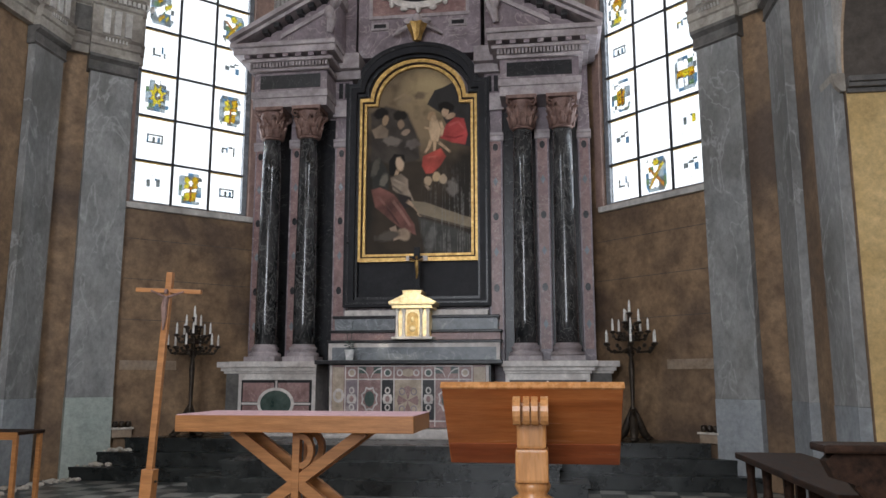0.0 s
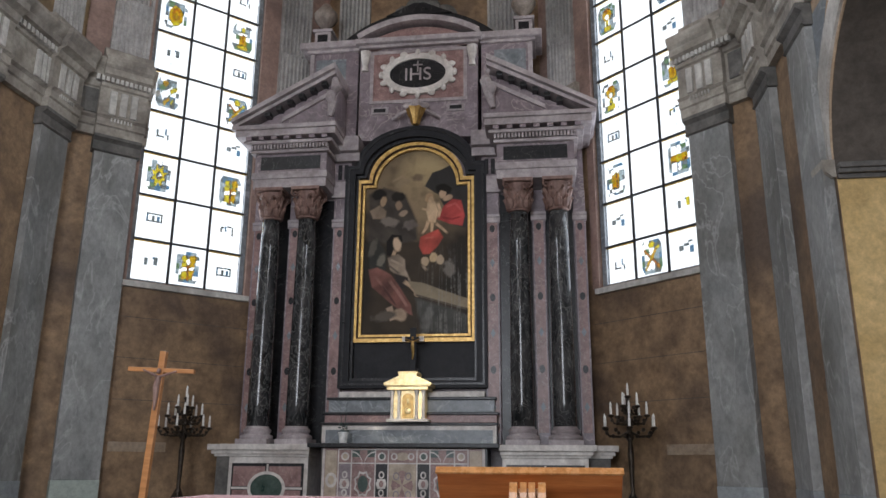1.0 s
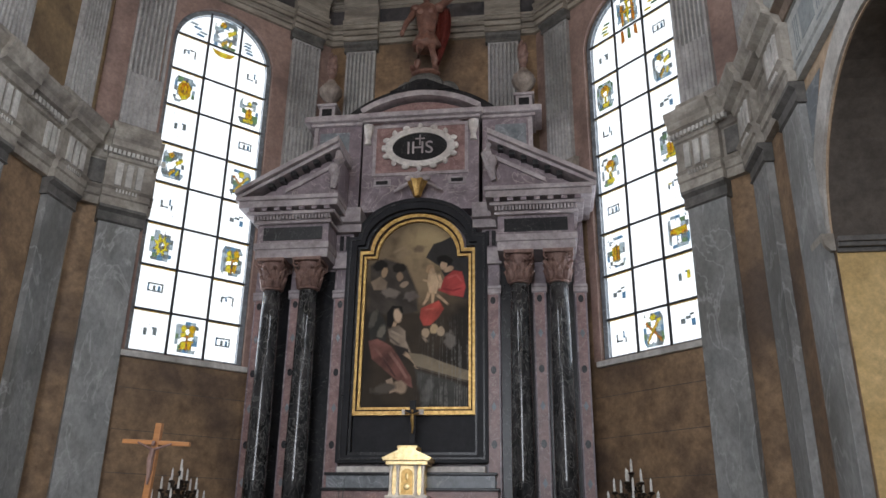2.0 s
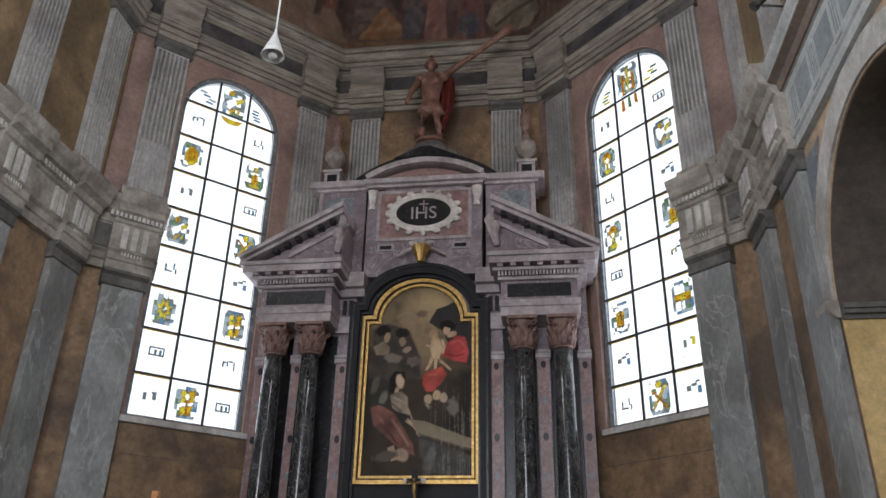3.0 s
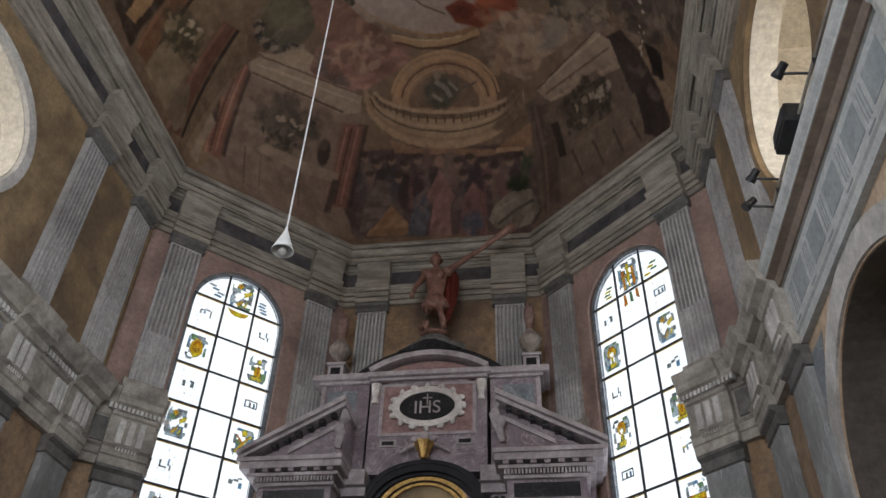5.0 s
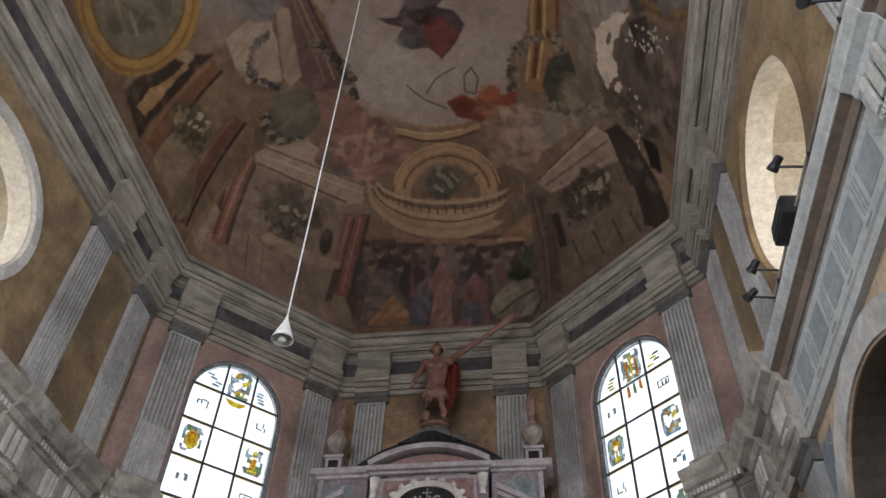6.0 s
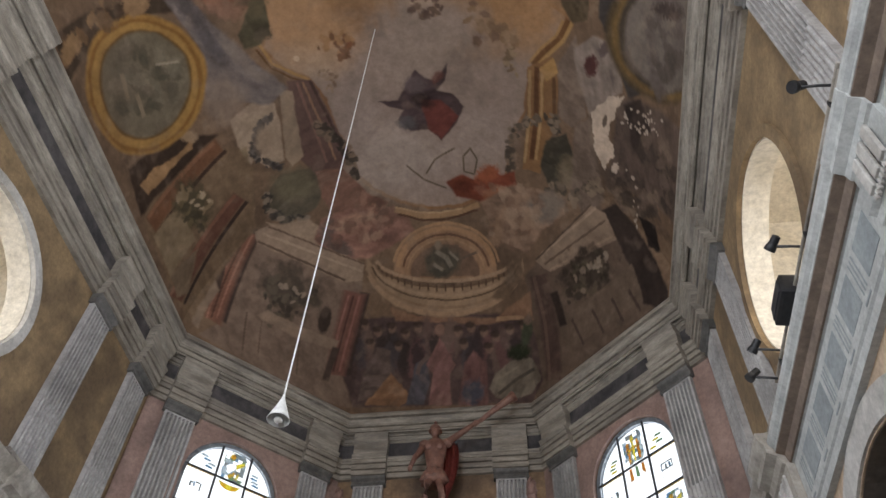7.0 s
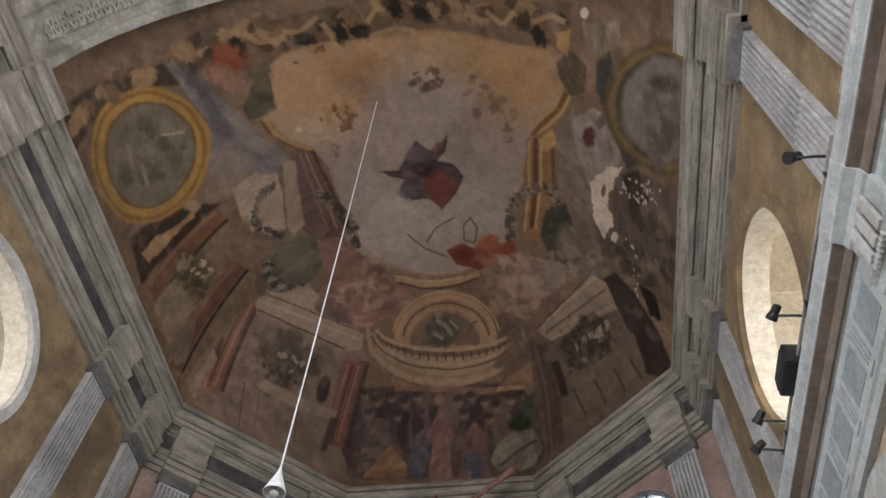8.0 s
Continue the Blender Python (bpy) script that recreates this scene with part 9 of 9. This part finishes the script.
bmesh.ops.solidify(bm, geom=cl, thickness=0.03)
for f in bm.faces:
    if f not in old:
        f.material_index = 1
        f.smooth = True
bm.to_mesh(STAT.data)
bm.free()

# ---- candelabra ----
CAND = None
for x in (-3.52, 3.38):
    m = pose(x, 12.0, 0.58, 0, 0, 25 if x > 0 else -20)
    if CAND:
        copy_thing(CAND, m)
        continue
    CAND = thing("candelabrum", m, "tall dark bronze candelabrum with many white candles", "candelabrum", "candelabra beside the altar")
    bm = bmesh.new()
    for k in range(3):
        a = 2 * math.pi * k / 3
        d = Vector((math.cos(a), math.sin(a), 0))
        tube(bm, [d * 0.24 + Vector((0, 0, 0.03)), d * 0.17 + Vector((0, 0, 0.10)), d * 0.10 + Vector((0, 0, 0.25)), d * 0.03 + Vector((0, 0, 0.45))], [0.05, 0.06, 0.06, 0.03], 8)
        blob(bm, d * 0.24 + Vector((0, 0, 0.035)), (0.07, 0.06, 0.035), n=8)
    part("foot", bm, M_IRON, CAND, "three-legged leaf-cast foot", smooth=True)
    part("stem", lathe(bmesh.new(), [(0.05, 0.22), (0.075, 0.30), (0.04, 0.42), (0.055, 0.46), (0.03, 0.50), (0.035, 0.80), (0.045, 1.05), (0.03, 1.22), (0.06, 1.27), (0.03, 1.32), (0.035, 1.45), (0.07, 1.50), (0.03, 1.56), (0.025, 1.85)], n=16), M_IRON, CAND, smooth=True)
    arm = cup = candle = None
    spots = [(0.0, 0.0, 1.86, 0)]
    for tier, (n, r, z) in enumerate(((6, 0.40, 1.40), (5, 0.27, 1.58), (3, 0.13, 1.72))):
        for k in range(n):
            a = 2 * math.pi * (k + 0.35 * tier) / n
            d = Vector((math.cos(a), math.sin(a), 0))
            c0 = Vector((0, 0, z - 0.04))
            bm = tube(bmesh.new(), [c0 + d * 0.02, c0 + d * r * 0.4 + Vector((0, 0, -0.07)), c0 + d * r * 0.85 + Vector((0, 0, -0.06)), c0 + d * r + Vector((0, 0, 0.03))], [0.016, 0.018, 0.016, 0.012], 6)
            for q in range(5):
                f = 0.25 + 0.16 * q
                blob(bm, c0 + d * r * f + Vector((0.02 * math.cos(q * 2.1), 0.02 * math.sin(q * 2.1), -0.06 + 0.045 * (q % 3))), (0.032, 0.022, 0.028), n=5)
            part("arm", bm, M_IRON, CAND)
            spots.append((d.x * r, d.y * r, z, a))
    for x1, y1, z1, a in spots:
        mm = pose(x1, y1, z1)
        if candle:
            again(cup, CAND, mm)
            again(candle, CAND, mm)
        else:
            cup = part("cup", lathe(bmesh.new(), [(0.012, -0.02), (0.045, 0.0), (0.05, 0.015), (0.025, 0.03)], n=12), M_IRON, CAND, m=mm)
            candle = part("candle", lathe(bmesh.new(), [(0.018, 0.02), (0.018, 0.13), (0.016, 0.135), (0.013, 0.145), (0.017, 0.16), (0.012, 0.19), (0.003, 0.215)], n=12), M_CANDLE, CAND, "white electric candle", m=mm)

# ---- wooden altar table in front of the steps ----
TBL = thing("altar_table", pose(-0.11, 7.35, 0), "honey-oak altar table on crossed legs", "table")
part("tabletop", block(-1.11, 1.11, -0.45, 0.45, 1.01, 1.16, 0.008), M_WOOD, TBL)


def beam(x0, z0, x1, z1, w, y0, y1):
    d = Vector((x1 - x0, z1 - z0)).normalized()
    n = Vector((-d.y, d.x)) * w / 2
    return prism(bmesh.new(), [(x0 - n.x, z0 - n.y), (x0 + n.x, z0 + n.y), (x1 + n.x, z1 + n.y), (x1 - n.x, z1 - n.y)], y0, y1)


for y in (-0.20, 0.14):
    part("leg", beam(-0.78, -0.02 + 0.02, 0.60, 1.01, 0.10, y, y + 0.07), M_WOOD, TBL)
    part("leg", beam(0.74, 0.0, -0.66, 1.01, 0.10, y + 0.002, y + 0.068), M_WOOD, TBL)
    part("post", block(-0.07, 0.0, y - 0.01, y + 0.08, 0.0, 1.01, 0.004), M_WOOD, TBL)
    arc = [(-0.0 + 0.13 * math.sin(t), 0.83 + 0.16 * math.cos(t)) for t in [math.pi * k / 12 for k in range(13)]]
    arc2 = [(-0.0 + 0.075 * math.sin(t), 0.83 + 0.105 * math.cos(t)) for t in [math.pi * k / 12 for k in range(13)]]
    bm = bmesh.new()
    for k in range(12):
        prism(bm, [arc[k], arc[k + 1], arc2[k + 1], arc2[k]], y, y + 0.07)
    part("curved_brace", bm, M_WOOD, TBL, "bent wooden loop on the post", weld=True)
bm = block(-1.10, 1.115, -0.44, 0.452, 1.16, 1.166, 0.002)
tagged(part("altar_cloth", bm, M_CLOTH, None, m=pose(-0.11, 7.35, 0)), "flat rose-pink cloth on the altar table", "cloth")

# ---- lectern ----
LEC = thing("lectern", pose(2.14, 2.98, 0), "varnished wooden lectern with slanted reading board", "lectern")
tilt = pose(0, 0.07, 1.322, 43, 0, 0)
part("board", block(-0.33, 0.33, -0.012, 0.012, -0.205, 0.205, 0.004), M_REDWOOD, LEC, "red-brown varnished board", m=tilt)
part("board_lip", block(-0.335, 0.335, -0.015, 0.015, 0.198, 0.208, 0.003), M_TURNED, LEC, m=tilt)
part("book_ledge", block(-0.33, 0.33, 0.01, 0.07, -0.205, -0.185, 0.003), M_REDWOOD, LEC, m=tilt)
part("lower_band", block(-0.325, 0.325, -0.0155, -0.011, -0.20, -0.09, 0.001), surface("darker_red_wood", (0.20, 0.045, 0.014), (0.28, 0.075, 0.025), 4.0, 0.24, 0.05, stretch=(0.4, 4, 4)), LEC, "darker strip along the foot of the board", m=tilt)
part("post", box(block(-0.058, 0.058, -0.15, 0.0, 1.135, 1.25, 0.01), -0.052, 0.052, -0.145, 0.02, 1.25, 1.36, 0.012), M_TURNED, LEC, "square post with moulded bracket")
bm = bmesh.new()
for k, dx in enumerate((-0.048, -0.014, 0.014, 0.048)):
    w = 0.013 if k in (0, 3) else 0.011
    pts = [(-0.19 + 0.045 * (1.0 if k in (0, 3) else 0.8) * math.cos(t), 1.385 + 0.05 * math.sin(t)) for t in [2 * math.pi * j / 18 for j in range(18)]]
    vs0 = [bm.verts.new((dx - w, y, z)) for y, z in pts]
    vs1 = [bm.verts.new((dx + w, y, z)) for y, z in pts]
    bm.faces.new(vs0)
    bm.faces.new(vs1[::-1])
    for j in range(18):
        bm.faces.new((vs0[j], vs1[j], vs1[(j + 1) % 18], vs0[(j + 1) % 18]))
box(bm, -0.05, 0.05, -0.18, -0.02, 1.34, 1.41, 0.01)
part("scroll", bm, M_TURNED, LEC, "carved triple scroll bracket")
part("baluster", lathe(bmesh.new(), [(0.05, 0.06), (0.11, 0.08), (0.11, 0.12), (0.06, 0.18), (0.05, 0.45), (0.085, 0.75), (0.06, 0.98), (0.045, 1.03), (0.07, 1.06), (0.075, 1.075), (0.05, 1.09), (0.06, 1.105), (0.065, 1.12), (0.055, 1.14)], 0, -0.075, 24), M_TURNED, LEC, "turned baluster", smooth=True)
part("foot", block(-0.24, 0.24, -0.3, 0.15, 0.0, 0.06, 0.015), M_TURNED, LEC)

# ---- processional cross ----
PRO = thing("processional_cross", pose(-0.735, 5.5, 0, 0, 2.9, 0), "tall light wooden cross with a small figure in a stand", "cross")
part("shaft", block(-0.024, 0.024, -0.02, 0.02, 0.5, 2.285, 0.004), M_WOOD, PRO)
part("cross_arm", block(-0.26, 0.26, -0.016, 0.016, 2.128, 2.16, 0.003), M_WOOD, PRO)
part("holder", block(-0.045, 0.045, -0.045, 0.045, 0.06, 0.845, 0.006), M_WOOD, PRO)
part("foot", box(block(-0.25, 0.25, -0.04, 0.04, 0.0, 0.07, 0.008), -0.04, 0.04, -0.25, 0.25, 0.0, 0.069, 0.008), M_WOOD, PRO)
for s in (-1, 1):
    part("bolt", lathe(bmesh.new(), [(0.008, 0.0), (0.008, 0.012), (0.004, 0.016)], n=8), M_IRON, PRO, m=pose(s * 0.045, 0, 0.76, 0, s * 90, 0))
bm = tube(bmesh.new(), [(0, -0.03, 2.10), (-0.006, -0.035, 2.02), (0.0, -0.03, 1.93), (0, -0.03, 1.85)], [0.02, 0.024, 0.017, 0.008], 8)
blob(bm, (0, -0.04, 2.135), (0.016, 0.016, 0.022), n=8)
for s in (-1, 1):
    tube(bm, [(s * 0.01, -0.03, 2.095), (s * 0.13, -0.025, 2.14)], [0.011, 0.007], 6)
part("figure", bm, M_CAPITAL, PRO)

# ---- dark choir stall beside the east wall ----
STALL = thing("choir_stall", pose(3.62, 0, 0), "dark carved walnut choir stall with scrolled end", "choir stall")
part("desk_top", block(-0.06, 0.42, 4.1, 6.28, 0.90, 0.945, 0.01), M_DARKWOOD, STALL)
part("front_rail", block(0.0, 0.05, 4.1, 6.25, 0.10, 0.30, 0.01), M_DARKWOOD, STALL)
for y in (4.25, 4.75, 5.25, 5.75, 6.2):
    part("baluster", lathe(bmesh.new(), [(0.03, 0.0), (0.035, 0.2), (0.025, 0.3), (0.045, 0.55), (0.028, 0.75), (0.035, 0.9)], 0.03, y, 12), M_DARKWOOD, STALL)
    part("back_leg", block(0.34, 0.40, y - 0.03, y + 0.03, 0.0, 0.90, 0.006), M_DARKWOOD, STALL)
prof = [(x - 0.24, z * 0.965) for x, z in ((-0.05, 0.0), (1.25, 0.0), (1.25, 1.24), (-0.02, 1.24), (-0.06, 1.20), (-0.03, 1.13), (0.04, 1.11), (0.09, 1.05), (0.08, 0.97), (0.02, 0.90), (-0.07, 0.85), (-0.16, 0.83), (-0.2, 0.78), (-0.16, 0.72), (-0.05, 0.70))]
part("end_panel", prism(bmesh.new(), prof, 3.48, 3.56), M_DARKWOOD, STALL, "scroll-edged end panel")
part("end_cap", block(-0.32, 1.3, 3.42, 3.62, 1.195, 1.23, 0.012), M_DARKWOOD, STALL)
bm = bmesh.new()
tube(bm, [(-0.19, 3.475, 1.06), (-0.12, 3.475, 0.98), (-0.14, 3.475, 0.90), (-0.24, 3.475, 0.82), (-0.38, 3.475, 0.76)], 0.012, 6)
tube(bm, [(0.30, 3.475, 0.85), (0.40, 3.475, 0.98), (0.36, 3.475, 1.10)], [0.008, 0.015, 0.006], 6)
for k in range(7):
    blob(bm, (0.30 + 0.025 * k, 3.476, 0.88 + 0.03 * k), (0.03, 0.008, 0.014), Matrix.Rotation(0.7 * (-1) ** k, 4, "Y"), n=6)
part("carving", bm, M_DARKWOOD, STALL)

# ---- small wooden bench at the west wall ----
BEN = thing("bench", pose(-4.35, 8.45, 0), "small brown wooden bench near the wall", "bench")
part("seat", block(-0.6, 0.55, -0.15, 0.35, 0.85, 0.89, 0.008), M_DARKWOOD, BEN)
part("seat_edge", block(-0.6, 0.55, -0.16, -0.13, 0.80, 0.885, 0.006), M_WOOD, BEN)
for x in (-0.55, 0.5):
    for y in (-0.13, 0.29):
        part("leg", block(x - 0.02, x + 0.03, y, y + 0.05, 0.0, 0.85, 0.005), M_WOOD, BEN)

# ---- hanging lamp, spotlights and loudspeaker ----
LAMP = thing("pendant_lamp", pose(-0.62, 6.45, 6.98), "white conical lamp hanging on a long white cord", "pendant lamp")
part("shade", lathe(bmesh.new(), [(0.012, 0.27), (0.04, 0.22), (0.118, 0.012), (0.122, 0.0), (0.128, 0.004), (0.09, 0.11), (0.05, 0.22), (0.022, 0.30), (0.012, 0.37)], n=28), M_WHITEPAINT, LAMP, smooth=True)
part("bulb", lathe(bmesh.new(), [(0.0, -0.03), (0.035, -0.02), (0.05, 0.0), (0.04, 0.02)], n=16), M_CANDLE, LAMP, "white lamp bulb")
part("cord", tube(bmesh.new(), [(0, 0, 0.37), (0.01, 0, 5.0), (0, 0, 10.72)], 0.011, 6), M_WHITEPAINT, LAMP)

BAR = thing("lighting_bar", pose(5.11, 0, 8.0), "grey bar for stage lights on the cornice", "lighting bar")
part("rail", tube(bmesh.new(), [(0, 3.4, 0.07), (0, 7.6, 0.07)], 0.02, 8), M_STONE, BAR)
for y in (3.8, 5.3, 7.2):
    part("bracket", block(-0.02, 0.25, y - 0.02, y + 0.02, -0.06, 0.09, 0.004), M_BLACKPLASTIC, BAR)


def spotlight(y, z, aim, tint):
    t = thing("spotlight", pose(5.08, y, z), "black stage spotlight clamped on the bar", "spotlight", "spotlights on the cornice")
    part("yoke", tube(bmesh.new(), [(0.03, 0, min(0.0, 8.07 - z)), (0.03, 0, 0.0), (-0.08, 0, 0.02), (-0.24, 0.02, 0.06)], 0.016, 6), M_BLACKPLASTIC, t)
    turn = Vector(aim).to_track_quat("Z", "Y").to_matrix().to_4x4()
    h = part("housing", lathe(bmesh.new(), [(0.02, -0.12), (0.045, -0.11), (0.048, -0.02), (0.062, 0.02), (0.062, 0.06), (0.056, 0.06)], n=20), tint, t, m=pose(-0.25, 0.02, 0.08) @ turn)
    part("lens", lathe(bmesh.new(), [(0.0, 0.035), (0.03, 0.04), (0.054, 0.046)], n=20), M_CHROME, h)
    return t


spotlight(7.1, 8.12, (-0.5, 0.6, -0.55), M_BLACKPLASTIC)
spotlight(7.5, 8.04, (-0.7, 0.1, -0.6), M_BLACKPLASTIC)
spotlight(5.5, 8.08, (-0.4, 0.75, -0.3), M_BLACKPLASTIC)
spotlight(3.65, 8.12, (-0.75, -0.2, -0.5), M_BLACKPLASTIC)
SPK = thing("loudspeaker", pose(5.06, 6.3, 7.97, 0, 8, 0), "black loudspeaker box on the cornice", "loudspeaker")
part("cabinet", block(-0.12, 0.12, -0.27, 0.27, 0.0, 0.30, 0.045), M_BLACKPLASTIC, SPK)
part("grille", block(-0.132, -0.118, -0.22, 0.22, 0.05, 0.25, 0.005), M_LEAD, SPK)
part("handle", tube(bmesh.new(), [(0, -0.1, 0.29), (0, -0.1, 0.33), (0, 0.1, 0.33), (0, 0.1, 0.29)], 0.012, 6), M_BLACKPLASTIC, SPK)
# the lit spotlight that shines on the tabernacle
sp = bpy.data.lights.new("spot_beam", "SPOT")
sp.energy, sp.spot_size, sp.spot_blend, sp.color, sp.shadow_soft_size = 1900, radians(5.5), 0.6, (1.0, 0.9, 0.74), 0.05
so = new("spot_beam", sp)
so.matrix_world = look((4.62, 5.72, 8.10), (0.04, 12.3, 2.40))
tagged(so, "beam of the spotlight on the tabernacle", "light", kind="structure")

# ---- cups on small ledges and crumbled plaster at the wall foot ----
for wall, u in (("diag_left", -1.02), ("diag_right", 0.93)):
    led = thing("wall_ledge", WALLS[wall] @ pose(u, 0, 0.70), "small stone ledge on the wall", "ledge", "ledges with cups")
    part("slab", block(-0.17, 0.17, -0.14, 0.0, 0.0, 0.03, 0.006), M_PLASTER, led)
    part("support", block(-0.15, 0.15, -0.11, 0.0, -0.12, 0.0, 0.006), M_BAND, led)
    for k in (-1, 0, 1):
        cup = thing("votive_cup", WALLS[wall] @ pose(u + 0.1 * k, -0.07, 0.73), "small dark round cup on a ledge", "cup", "dark cups on the ledges")
        part("bowl", lathe(bmesh.new(), [(0.025, 0.0), (0.04, 0.015), (0.046, 0.05), (0.036, 0.09), (0.03, 0.095)], n=14), M_IRON, cup)
rnd = random.Random(8)
bm = bmesh.new()
for k in range(70):
    if k % 3:
        u, wall, z = rnd.uniform(-2.1, -0.9), "diag_left", 0.0
        p = WALLS[wall] @ Vector((u, -rnd.uniform(0.13, 0.35), 0))
        z = 0.58 if p.y > 11.68 else 0.385 if p.y > 11.40 else 0.19 if p.y > 11.13 else 0.0
    else:
        p = Vector((-A + rnd.uniform(0.15, 0.5), rnd.uniform(9.2, 11.0), 0))
        z = 0.0
    r = rnd.uniform(0.015, 0.06)
    blob(bm, (p.x, p.y, z + r * 0.4), (r, r * rnd.uniform(0.6, 1.2), r * 0.6), Matrix.Rotation(rnd.uniform(0, 3), 4, "Z"), n=4)
tagged(part("plaster_debris", bm, M_PLASTER), "crumbled white plaster lying at the wall foot", "debris", kind="stuff")

# ---- floor tiles ----
tile = {}
n_tiles = 0
rest = {0: bmesh.new(), 1: bmesh.new()}
for i in range(-16, 17):
    for j in range(-27, 35):
        x, y = i * 0.33, j * 0.33
        if abs(x) > A - 0.1 or y > 11.1:
            continue
        k = (i + j) % 2
        near = y > 7.2 and (x < -1.2 or x > 2.0) and n_tiles < 290
        if near:
            n_tiles += 1
            m = pose(x, y, 0)
            if k in tile:
                again(tile[k], FLOOR, m)
            else:
                tile[k] = part("tile", block(-0.163, 0.163, -0.163, 0.163, -0.02, 0.0, 0.002), (M_TILE_L, M_TILE_D)[k], FLOOR, m=m)
        else:
            box(rest[k], x - 0.163, x + 0.163, y - 0.163, y + 0.163, -0.02, 0.0)
for k in (0, 1):
    tagged(part("tile_field", rest[k], (M_TILE_L, M_TILE_D)[k], FLOOR), kind="stuff")
